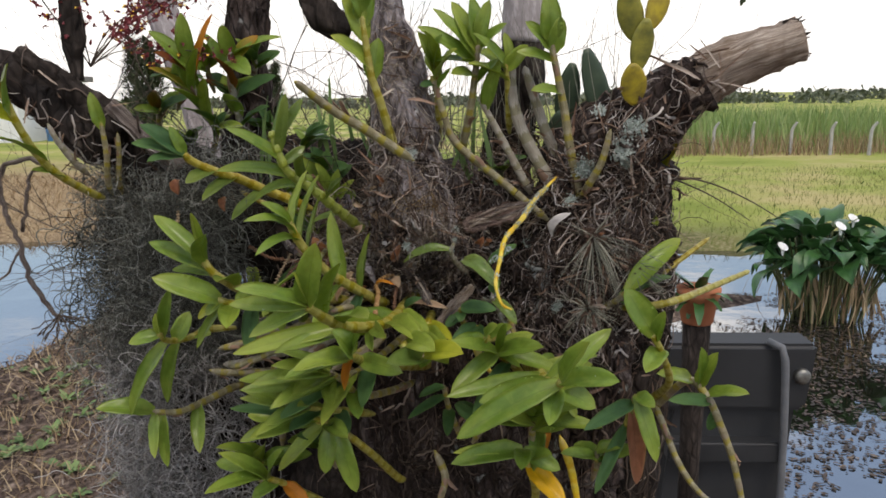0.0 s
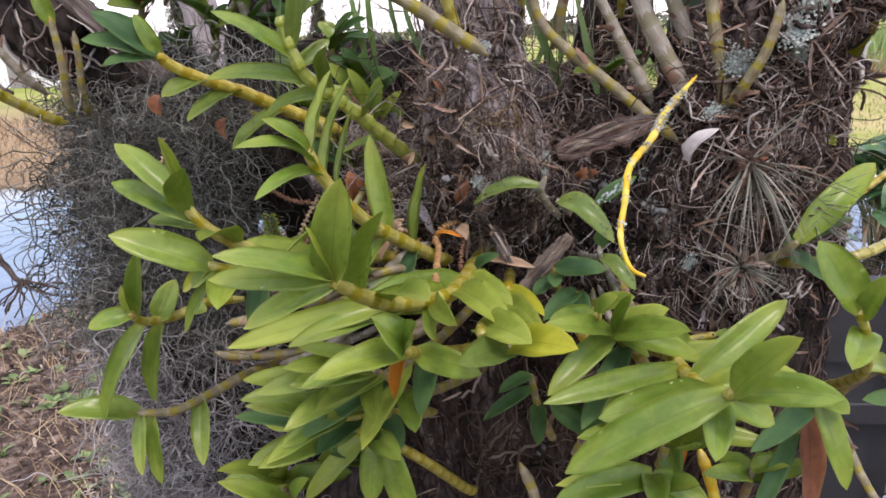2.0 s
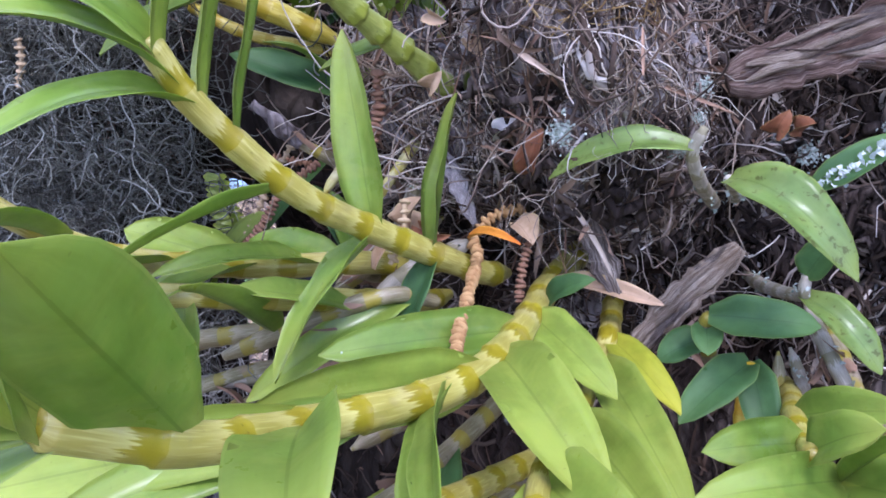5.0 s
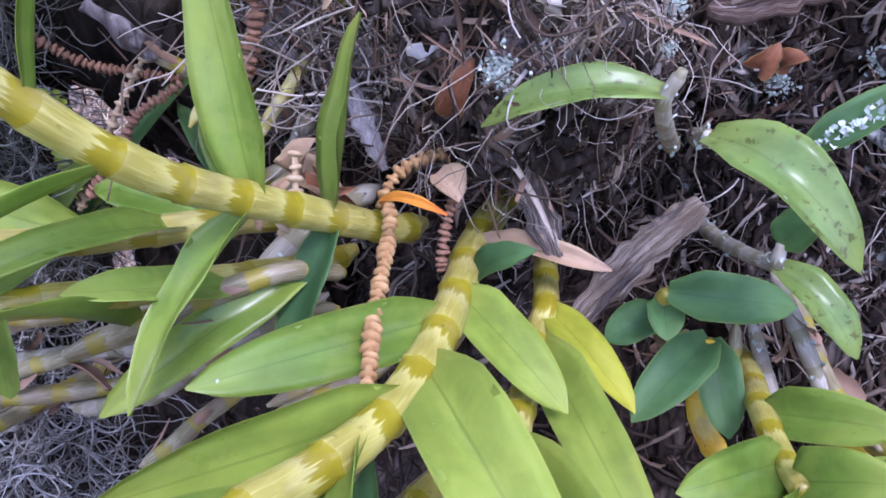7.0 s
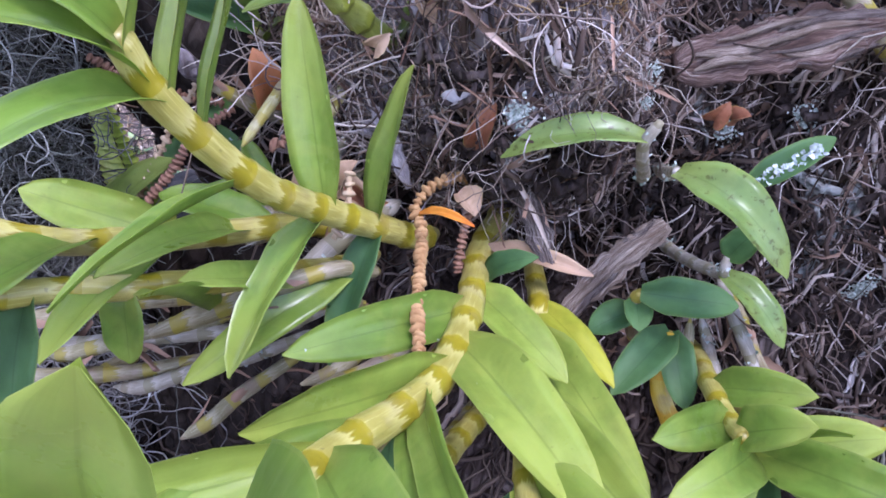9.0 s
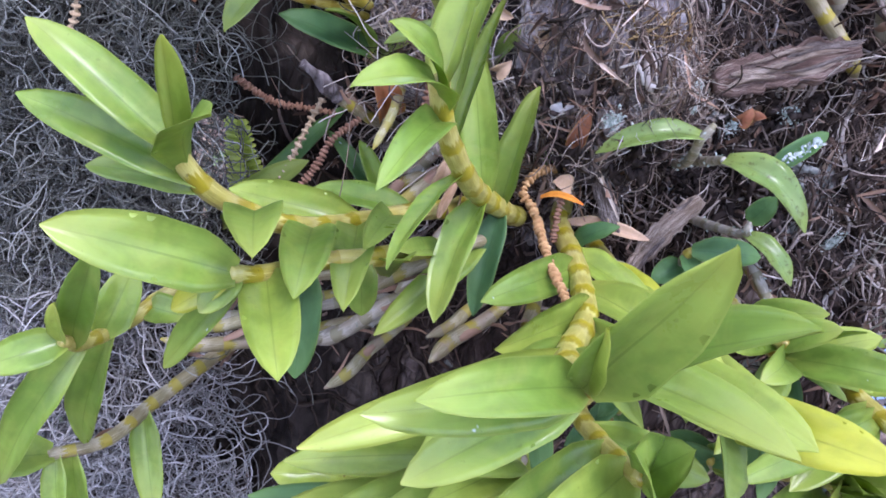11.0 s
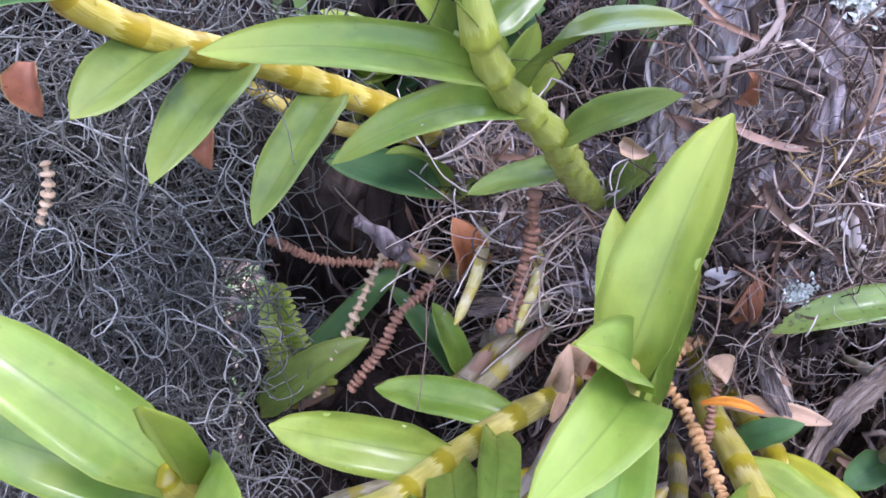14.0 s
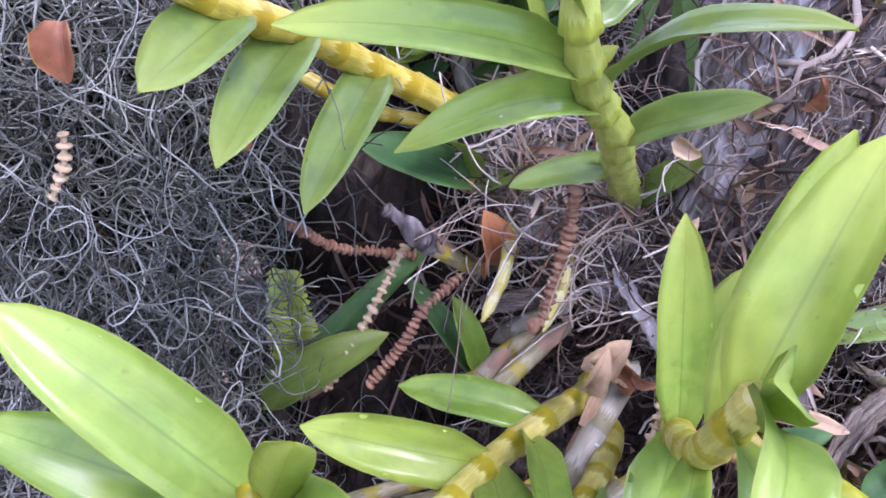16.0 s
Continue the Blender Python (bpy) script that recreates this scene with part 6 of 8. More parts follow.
orchid('old leafless orchid cane with brown papery sheaths', 0.0052, [(0.100, 0.825, 1.235), (0.074, 0.820, 1.284), (0.057, 0.818, 1.315)], [
        (0.90, (0.074, 0.800, 1.359), 0.017, 'g', 0, 0.04),
    ], 'grey')
orchid('thick grey orchid cane with ringed joints', 0.0082, [(0.134, 0.825, 1.223), (0.102, 0.820, 1.280), (0.089, 0.820, 1.318), (0.087, 0.820, 1.355)], [
        (1.00, (0.080, 0.820, 1.387), 0.012, 'y', 0, 0.03),
    ], 'grey')
orchid('thick grey-brown orchid cane with ringed joints', 0.0072, [(0.147, 0.835, 1.238), (0.126, 0.830, 1.281), (0.115, 0.830, 1.312), (0.101, 0.830, 1.353)], [

    ], 'grey')
orchid('yellow-banded orchid cane with round green leaves', 0.0056, [(0.158, 0.815, 1.227), (0.148, 0.810, 1.271), (0.142, 0.810, 1.306), (0.132, 0.808, 1.352), (0.127, 0.806, 1.374)], [
        (0.78, (0.092, 0.795, 1.367), 0.018, 'g', 0, 0.05),
        (0.60, (0.107, 0.795, 1.328), 0.019, 'g', 0, 0.05),
        (0.90, (0.101, 0.800, 1.396), 0.019, 'g', 0, 0.04),
        (0.90, (0.136, 0.800, 1.400), 0.019, 'g', 20, 0.03),
        (1.00, (0.123, 0.800, 1.424), 0.024, 'g', 0, 0.03),
    ], 'old')
orchid('short orchid stub with a green tip beside the branch', 0.0048, [(0.168, 0.800, 1.231), (0.179, 0.790, 1.256), (0.186, 0.785, 1.288)], [

    ], 'old')
orchid('orchid clump with reddening leaves on a mossy stem', 0.0048, [(-0.251, 0.900, 1.282), (-0.265, 0.870, 1.311), (-0.268, 0.860, 1.337), (-0.268, 0.855, 1.364)], [
        (1.00, (-0.269, 0.840, 1.415), 0.020, 'g', 0, 0.05),
        (0.90, (-0.301, 0.830, 1.397), 0.020, 'g', 0, 0.05),
        (0.80, (-0.292, 0.820, 1.374), 0.021, 'R', 0, 0.05),
        (0.50, (-0.295, 0.810, 1.358), 0.021, 'm', 0, 0.05),
        (0.70, (-0.235, 0.840, 1.414), 0.020, 'O', 0, 0.03),
        (0.60, (-0.244, 0.810, 1.377), 0.018, 'g', 0, 0.04),
        (0.30, (-0.274, 0.810, 1.338), 0.018, 'g', 0, 0.05),
        (0.50, (-0.281, 0.850, 1.392), 0.020, 'g', 0, 0.05),
        (0.20, (-0.243, 0.820, 1.347), 0.016, 'y', 0, 0.05),
        (0.10, (-0.270, 0.830, 1.316), 0.018, 'd', 0, 0.05),
    ], 'grey')
orchid('orchid clump with one orange and one dark red leaf', 0.0048, [(-0.227, 0.900, 1.278), (-0.228, 0.880, 1.317), (-0.229, 0.870, 1.357), (-0.224, 0.865, 1.378)], [
        (0.90, (-0.228, 0.850, 1.403), 0.019, 'g', 0, 0.04),
        (0.80, (-0.197, 0.840, 1.350), 0.022, 'g', 0, 0.05),
        (0.50, (-0.234, 0.840, 1.369), 0.022, 'R', 0, 0.05),
        (0.90, (-0.168, 0.870, 1.392), 0.017, 'g', 0, 0.05),
        (0.40, (-0.180, 0.880, 1.350), 0.019, 'd', 0, 0.05),
        (0.20, (-0.230, 0.850, 1.330), 0.019, 'g', 0, 0.04),
        (0.70, (-0.195, 0.870, 1.393), 0.018, 'm', 0, 0.05),
        (0.10, (-0.185, 0.860, 1.316), 0.018, 'd', 0, 0.05),
        (0.60, (-0.252, 0.860, 1.396), 0.016, 'g', 0, 0.05),
    ], 'grey')
orchid('tall orchid cane with broad leaves on the side limb', 0.0048, [(-0.363, 0.785, 1.229), (-0.375, 0.740, 1.258), (-0.381, 0.710, 1.296), (-0.385, 0.690, 1.339), (-0.392, 0.680, 1.370)], [
        (0.75, (-0.370, 0.665, 1.399), 0.026, 'g', 0, 0.05),
        (0.60, (-0.369, 0.680, 1.357), 0.022, 'g', 0, 0.05),
        (0.30, (-0.388, 0.685, 1.293), 0.020, 'g', 0, 0.05),
        (0.55, (-0.416, 0.680, 1.332), 0.016, 'Y', 0, 0.05),
        (0.90, (-0.396, 0.660, 1.392), 0.024, 'g', 0, 0.05),
        (0.15, (-0.381, 0.720, 1.259), 0.014, 'g', 0, 0.05),
    ], 'olive')
orchid('bare stubby orchid cane on the dark limb', 0.0042, [(-0.382, 0.800, 1.258), (-0.390, 0.785, 1.282), (-0.396, 0.780, 1.301)], [

    ], 'grey')
orchid('bare stubby orchid cane with a small leaf', 0.0040, [(-0.348, 0.800, 1.240), (-0.341, 0.790, 1.268), (-0.341, 0.785, 1.301)], [
        (0.90, (-0.347, 0.780, 1.332), 0.014, 'g', 0, 0.04),
    ], 'old')
orchid('bare stubby olive orchid cane', 0.0036, [(-0.338, 0.805, 1.239), (-0.330, 0.795, 1.267), (-0.327, 0.790, 1.290)], [

    ], 'old')
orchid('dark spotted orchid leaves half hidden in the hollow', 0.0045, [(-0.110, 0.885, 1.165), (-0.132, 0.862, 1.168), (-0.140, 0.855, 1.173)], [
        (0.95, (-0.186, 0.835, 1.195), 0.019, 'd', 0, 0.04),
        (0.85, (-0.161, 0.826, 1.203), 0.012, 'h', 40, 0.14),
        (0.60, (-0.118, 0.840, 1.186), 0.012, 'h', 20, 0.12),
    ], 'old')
orchid('withered yellow orchid stub with a broken grey end', 0.0046, [(-0.115, 0.878, 1.122), (-0.133, 0.855, 1.134), (-0.150, 0.842, 1.147), (-0.158, 0.836, 1.154)], [

    ], 'old')
stub_end = Shape()
limb(stub_end, [(-0.155, 0.838, 1.152), (-0.162, 0.833, 1.159), (-0.167, 0.831, 1.165), (-0.174, 0.828, 1.172)], [0.0040, 0.0044, 0.0036, 0.0030], 0.0012, 26, 0.30, 90, 0.0016)
solid("broken_stub", stub_end, BARK_LILAC, "knobby grey broken end of a withered cane", "stub")
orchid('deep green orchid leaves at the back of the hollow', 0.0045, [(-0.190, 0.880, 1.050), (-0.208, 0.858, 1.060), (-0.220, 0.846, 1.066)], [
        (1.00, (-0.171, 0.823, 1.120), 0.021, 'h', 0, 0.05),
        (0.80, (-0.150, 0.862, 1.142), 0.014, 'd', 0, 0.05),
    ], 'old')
orchid('small bright orchid shoot in the shade of the hollow', 0.0040, [(-0.112, 0.870, 1.075), (-0.123, 0.840, 1.082), (-0.127, 0.835, 1.092)], [
        (1.00, (-0.142, 0.840, 1.127), 0.013, 'g', 0, 0.04),
        (0.60, (-0.161, 0.860, 1.125), 0.013, 'd', 0, 0.05),
    ], 'old')
orchid('blotched yellow-green orchid pod hanging in the hollow', 0.0036, [(-0.122, 0.842, 1.154), (-0.126, 0.828, 1.147), (-0.131, 0.820, 1.139), (-0.135, 0.815, 1.132)], [

    ], 'pod')
orchid('pale shrivelled orchid pod beside the hanging spike', 0.0034, [(-0.098, 0.838, 1.150), (-0.101, 0.828, 1.144), (-0.106, 0.820, 1.136), (-0.110, 0.815, 1.128)], [

    ], 'pod')
orchid('thick olive cane foot under the hanging spike', 0.0050, [(-0.128, 0.830, 1.094), (-0.116, 0.836, 1.104), (-0.099, 0.846, 1.108)], [

    ], 'old')
orchid('grey-green lichened cane slanting through the roots', 0.0052, [(-0.124, 0.824, 1.090), (-0.104, 0.834, 1.105), (-0.086, 0.846, 1.114)], [

    ], 'withered')
orchid('stout grey lichened cane rising under the yellow joints', 0.0062, [(-0.108, 0.772, 1.083), (-0.089, 0.790, 1.104), (-0.066, 0.818, 1.112)], [

    ], 'grey')
orchid('thin yellow cane running below the arching cane', 0.0036, [(-0.204, 0.848, 1.212), (-0.182, 0.850, 1.202), (-0.158, 0.858, 1.196), (-0.138, 0.872, 1.188)], [

    ], 'gold')
orchid('light green orchid leaves crowded behind the ribbed shoot', 0.0042, [(-0.105, 0.880, 1.170), (-0.112, 0.868, 1.198), (-0.118, 0.860, 1.215)], [
        (1.00, (-0.130, 0.845, 1.252), 0.015, 'y', 0, 0.05),
        (0.80, (-0.106, 0.850, 1.244), 0.014, 'g', 20, 0.05),
        (0.90, (-0.148, 0.850, 1.240), 0.013, 'g', 0, 0.06),
        (0.60, (-0.090, 0.855, 1.232), 0.013, 'y', 0, 0.05),
    ], 'green')
orchid('pale grey bare cane behind the green shoot', 0.0056, [(-0.128, 0.900, 1.180), (-0.140, 0.895, 1.205), (-0.150, 0.895, 1.235)], [

    ], 'grey')
orchid('pair of young orchid leaves behind the arching cane', 0.0030, [(-0.163, 0.900, 1.190), (-0.165, 0.895, 1.197)], [
        (1.00, (-0.177, 0.890, 1.217), 0.012, 'g', 0, 0.04),
        (0.90, (-0.148, 0.890, 1.211), 0.013, 'd', 0, 0.05),
    ], 'old')
orchid('grey peeling orchid cane lying in the fork', 0.0055, [(-0.117, 0.860, 1.091), (-0.102, 0.840, 1.120), (-0.094, 0.830, 1.134)], [

    ], 'grey')
orchid('old yellow and grey orchid cane under the leafy ones', 0.0052, [(-0.101, 0.745, 1.045), (-0.088, 0.760, 1.049), (-0.066, 0.775, 1.055), (-0.047, 0.785, 1.072)], [

    ], 'old')
orchid('old grey orchid cane creeping along the bark', 0.0050, [(-0.148, 0.780, 1.036), (-0.124, 0.780, 1.056), (-0.101, 0.785, 1.069), (-0.080, 0.790, 1.081)], [

    ], 'grey')
orchid('old banded orchid cane creeping under the roots', 0.0050, [(-0.183, 0.770, 1.075), (-0.151, 0.775, 1.079), (-0.115, 0.780, 1.077), (-0.076, 0.790, 1.075)], [

    ], 'old')
orchid('pale creeping orchid cane with papery sheath', 0.0050, [(-0.216, 0.790, 1.035), (-0.170, 0.790, 1.046), (-0.120, 0.795, 1.053)], [

    ], 'grey')
orchid('thin orchid cane lying across the leaves', 0.0046, [(-0.147, 0.735, 1.088), (-0.112, 0.745, 1.102), (-0.085, 0.758, 1.109), (-0.070, 0.775, 1.100)], [
        (0.20, (-0.122, 0.680, 1.143), 0.017, 'g', 0, 0.04),
        (0.50, (-0.123, 0.710, 1.129), 0.013, 'g', 0, 0.04),
        (0.80, (-0.131, 0.720, 1.079), 0.016, 'g', 0, 0.05),
    ], 'old')
orchid('upright bare cane with dry sheaths in the fork', 0.0050, [(-0.095, 0.900, 1.193), (-0.117, 0.900, 1.211), (-0.135, 0.900, 1.235)], [

    ], 'old')
orchid('yellowed hanging orchid cane under the large leaves', 0.0050, [(0.006, 0.740, 0.959), (0.017, 0.735, 0.931), (0.010, 0.730, 0.903)], [

    ], 'old')
orchid('brownish hanging orchid cane below the rosette', 0.0050, [(0.135, 0.730, 0.982), (0.147, 0.730, 0.946), (0.156, 0.730, 0.901)], [

    ], 'yellow')
orchid('drooping green orchid leaves crowding the stout cane', 0.0048, [(-0.035, 0.800, 1.060), (-0.060, 0.730, 1.056), (-0.080, 0.680, 1.060), (-0.095, 0.650, 1.066)], [
        (0.67, (-0.100, 0.594, 1.083), 0.018, 'g', 0, 0.05),
        (0.50, (-0.083, 0.616, 1.045), 0.019, 'y', 0, 0.05),
        (0.90, (-0.164, 0.645, 1.074), 0.017, 'y', 0, 0.05),
        (1.00, (-0.152, 0.612, 1.077), 0.016, 'g', 0, 0.05),
        (0.70, (-0.120, 0.610, 1.066), 0.017, 'g', 0, 0.05),
        (0.30, (-0.056, 0.665, 1.040), 0.018, 'd', 0, 0.05),
        (0.80, (-0.075, 0.620, 1.060), 0.016, 'y', 0, 0.05),
    ], 'old')
orchid('lime orchid leaves hanging in front of the bark', 0.0044, [(0.012, 0.800, 1.060), (0.006, 0.730, 1.070), (0.004, 0.655, 1.092)], [
        (1.00, (0.040, 0.604, 1.115), 0.024, 'Y', 0, 0.05),
        (0.98, (-0.021, 0.597, 1.108), 0.020, 'h', -20, 0.03),
        (0.60, (0.024, 0.690, 1.074), 0.016, 'y', 0, 0.05),
        (0.60, (0.000, 0.668, 1.078), 0.017, 'g', 0, 0.05),
    ], 'old')
orchid('fan of overlapping orchid leaves low on the crowded cane', 0.0046, [(-0.030, 0.790, 1.010), (-0.062, 0.720, 1.027), (-0.073, 0.670, 1.062), (-0.078, 0.635, 1.085)], [
        (1.00, (-0.116, 0.600, 1.093), 0.019, 'g', 0, 0.06),
        (0.90, (-0.104, 0.600, 1.078), 0.019, 'y', 0, 0.06),
        (0.80, (-0.121, 0.595, 1.069), 0.018, 'g', 0, 0.06),
        (0.60, (-0.082, 0.625, 1.049), 0.018, 'y', 0, 0.05),
        (0.70, (-0.126, 0.630, 1.042), 0.017, 'd', 0, 0.05),
        (1.00, (-0.137, 0.600, 1.088), 0.017, 'g', 0, 0.06),
        (1.00, (-0.117, 0.595, 1.106), 0.015, 'y', 0, 0.05),
        (0.95, (-0.108, 0.600, 1.116), 0.015, 'g', 0, 0.06),
        (0.50, (-0.059, 0.660, 1.030), 0.017, 'g', 0, 0.05),
    ], 'old')
orchid('old yellow orchid cane half buried under the leaves', 0.0046, [(-0.213, 0.775, 1.061), (-0.180, 0.785, 1.069), (-0.150, 0.790, 1.076), (-0.133, 0.795, 1.081)], [

    ], 'old')
orchid('grey sheathed orchid cane lying on the bark', 0.0044, [(-0.208, 0.785, 1.036), (-0.169, 0.790, 1.050), (-0.147, 0.795, 1.054), (-0.119, 0.800, 1.071)], [

    ], 'withered')
orchid('old yellow-jointed orchid cane low in the heap', 0.0046, [(-0.223, 0.770, 1.032), (-0.183, 0.785, 1.028), (-0.148, 0.790, 1.036), (-0.114, 0.795, 1.042)], [

    ], 'old')
orchid('dry grey orchid cane crossing the heap', 0.0040, [(-0.174, 0.780, 1.025), (-0.148, 0.785, 1.035), (-0.129, 0.790, 1.039), (-0.099, 0.800, 1.051)], [

    ], 'grey')
orchid('withered orchid cane stub above the moss', 0.0044, [(-0.142, 0.770, 1.017), (-0.132, 0.780, 1.024), (-0.118, 0.790, 1.032), (-0.104, 0.800, 1.040)], [

    ], 'withered')
orchid('short yellow orchid cane stub in the heap', 0.0042, [(-0.100, 0.785, 1.082), (-0.088, 0.790, 1.088), (-0.078, 0.800, 1.085)], [

    ], 'yellow')
orchid('brown sheathed orchid cane in the heap', 0.0044, [(-0.087, 0.775, 1.048), (-0.077, 0.785, 1.052), (-0.061, 0.795, 1.059), (-0.049, 0.800, 1.067)], [

    ], 'withered')
orchid('grey jointed orchid cane foot between the roots', 0.0036, [(0.079, 0.775, 1.088), (0.084, 0.770, 1.079), (0.089, 0.765, 1.067)], [

    ], 'grey')
orchid('slender grey orchid cane foot', 0.0034, [(0.074, 0.775, 1.066), (0.071, 0.785, 1.075), (0.067, 0.790, 1.085)], [

    ], 'grey')
orchid('slender olive orchid cane foot in the shade', 0.0034, [(0.063, 0.780, 1.058), (0.064, 0.785, 1.069), (0.063, 0.790, 1.083)], [

    ], 'withered')
orchid('shaded orchid shoot low on the fibrous stem', 0.0042, [(-0.339, 0.925, 1.277), (-0.334, 0.911, 1.300), (-0.328, 0.905, 1.315)], [
        (0.81, (-0.353, 0.888, 1.314), 0.014, 'g', -9, 0.06),
        (0.94, (-0.321, 0.866, 1.334), 0.016, 'R', 28, 0.06),
        (0.80, (-0.303, 0.918, 1.333), 0.019, 'g', 6, 0.06),
        (0.91, (-0.337, 0.901, 1.329), 0.015, 'd', 7, 0.06),
        (0.83, (-0.285, 0.889, 1.328), 0.015, 'd', 13, 0.06),
    ], 'old')
orchid('orchid shoot with crossing leaves on the fibrous stem', 0.0042, [(-0.312, 0.915, 1.311), (-0.299, 0.901, 1.333), (-0.299, 0.895, 1.348)], [
        (0.66, (-0.296, 0.893, 1.373), 0.019, 'g', 3, 0.06),
        (0.98, (-0.267, 0.886, 1.348), 0.018, 'd', -28, 0.06),
        (0.92, (-0.281, 0.903, 1.376), 0.019, 'g', 9, 0.06),
        (0.56, (-0.275, 0.900, 1.362), 0.019, 'd', -12, 0.06),
        (0.82, (-0.321, 0.887, 1.359), 0.018, 'm', -10, 0.06),
        (0.87, (-0.314, 0.852, 1.350), 0.018, 'd', 19, 0.06),
    ], 'old')
orchid('orchid shoot with fresh leaves on the fibrous stem', 0.0042, [(-0.268, 0.925, 1.331), (-0.269, 0.911, 1.353), (-0.266, 0.905, 1.368)], [
        (0.73, (-0.244, 0.862, 1.389), 0.016, 'g', -9, 0.06),
        (0.84, (-0.234, 0.896, 1.381), 0.017, 'y', -27, 0.06),
        (0.72, (-0.251, 0.922, 1.386), 0.018, 'g', 4, 0.06),
        (0.88, (-0.240, 0.903, 1.389), 0.013, 'g', -18, 0.06),
        (0.89, (-0.271, 0.896, 1.391), 0.017, 'g', -22, 0.06),
        (0.59, (-0.286, 0.886, 1.366), 0.017, 'g', -20, 0.06),
    ], 'old')
orchid('orchid shoot with green and reddish leaves', 0.0042, [(-0.259, 0.920, 1.295), (-0.238, 0.906, 1.317), (-0.240, 0.900, 1.332)], [
        (0.78, (-0.262, 0.872, 1.346), 0.015, 'R', 0, 0.06),
        (0.86, (-0.206, 0.890, 1.348), 0.017, 'g', 14, 0.06),
        (0.85, (-0.251, 0.908, 1.351), 0.015, 'g', -16, 0.06),
        (0.60, (-0.251, 0.874, 1.344), 0.014, 'd', 14, 0.06),
        (0.91, (-0.226, 0.871, 1.358), 0.018, 'g', 26, 0.06),
        (0.83, (-0.269, 0.919, 1.355), 0.018, 'd', -8, 0.06),
    ], 'old')
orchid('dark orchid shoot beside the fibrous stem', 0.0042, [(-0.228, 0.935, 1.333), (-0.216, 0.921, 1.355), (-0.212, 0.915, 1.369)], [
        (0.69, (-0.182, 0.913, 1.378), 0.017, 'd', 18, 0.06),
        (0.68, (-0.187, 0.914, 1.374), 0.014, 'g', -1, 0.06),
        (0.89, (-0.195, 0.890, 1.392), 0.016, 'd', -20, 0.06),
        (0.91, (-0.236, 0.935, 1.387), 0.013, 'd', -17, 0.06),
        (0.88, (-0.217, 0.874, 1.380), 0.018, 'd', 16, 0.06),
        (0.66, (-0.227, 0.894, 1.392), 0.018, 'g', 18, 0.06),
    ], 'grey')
orchid('short orchid shoot over the mossy limb', 0.0042, [(-0.271, 0.905, 1.254), (-0.258, 0.891, 1.277), (-0.255, 0.885, 1.292)], [
        (0.83, (-0.244, 0.890, 1.309), 0.014, 'd', -11, 0.06),
        (0.86, (-0.240, 0.902, 1.307), 0.019, 'y', -16, 0.06),
        (0.61, (-0.264, 0.850, 1.313), 0.016, 'g', -8, 0.06),
        (0.62, (-0.249, 0.870, 1.307), 0.017, 'd', 13, 0.06),
        (0.87, (-0.216, 0.861, 1.294), 0.015, 'y', 10, 0.06),
    ], 'old')
orchid('withering orchid shoot over the mossy limb', 0.0042, [(-0.306, 0.925, 1.233), (-0.296, 0.911, 1.258), (-0.293, 0.905, 1.273)], [
        (0.72, (-0.318, 0.907, 1.288), 0.017, 'd', -28, 0.06),
        (0.93, (-0.275, 0.883, 1.291), 0.017, 'd', 8, 0.06),
        (0.74, (-0.277, 0.873, 1.292), 0.016, 'd', -27, 0.06),
        (0.70, (-0.270, 0.878, 1.293), 0.015, 'd', -2, 0.06),
    ], 'grey')
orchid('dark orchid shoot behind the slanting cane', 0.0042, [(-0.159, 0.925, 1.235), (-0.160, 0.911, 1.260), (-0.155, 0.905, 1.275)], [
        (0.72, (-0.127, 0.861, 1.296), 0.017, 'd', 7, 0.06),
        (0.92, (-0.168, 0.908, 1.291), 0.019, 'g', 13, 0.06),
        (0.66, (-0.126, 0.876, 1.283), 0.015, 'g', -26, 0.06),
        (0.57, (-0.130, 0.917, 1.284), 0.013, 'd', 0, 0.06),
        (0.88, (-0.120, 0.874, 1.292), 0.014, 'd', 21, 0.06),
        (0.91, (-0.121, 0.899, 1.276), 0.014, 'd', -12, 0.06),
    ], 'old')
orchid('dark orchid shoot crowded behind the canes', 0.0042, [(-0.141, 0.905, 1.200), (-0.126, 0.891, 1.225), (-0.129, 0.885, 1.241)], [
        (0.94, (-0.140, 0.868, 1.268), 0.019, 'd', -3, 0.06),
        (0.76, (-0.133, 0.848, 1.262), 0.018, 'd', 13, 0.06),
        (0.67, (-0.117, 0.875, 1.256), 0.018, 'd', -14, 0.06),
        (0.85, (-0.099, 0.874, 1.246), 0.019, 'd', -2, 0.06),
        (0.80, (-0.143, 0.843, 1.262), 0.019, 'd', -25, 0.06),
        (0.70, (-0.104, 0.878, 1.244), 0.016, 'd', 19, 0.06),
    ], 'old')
orchid('narrow-leaved orchid shoot behind the canes', 0.0042, [(-0.179, 0.910, 1.182), (-0.171, 0.896, 1.208), (-0.164, 0.890, 1.224)], [
        (0.89, (-0.190, 0.892, 1.240), 0.016, 'g', 23, 0.06),
        (0.60, (-0.132, 0.880, 1.238), 0.017, 'g', 9, 0.06),
        (0.56, (-0.186, 0.851, 1.229), 0.013, 'g', 22, 0.06),
        (0.73, (-0.145, 0.896, 1.233), 0.017, 'g', -20, 0.06),
        (0.71, (-0.131, 0.872, 1.235), 0.014, 'g', 19, 0.06),
    ], 'green')
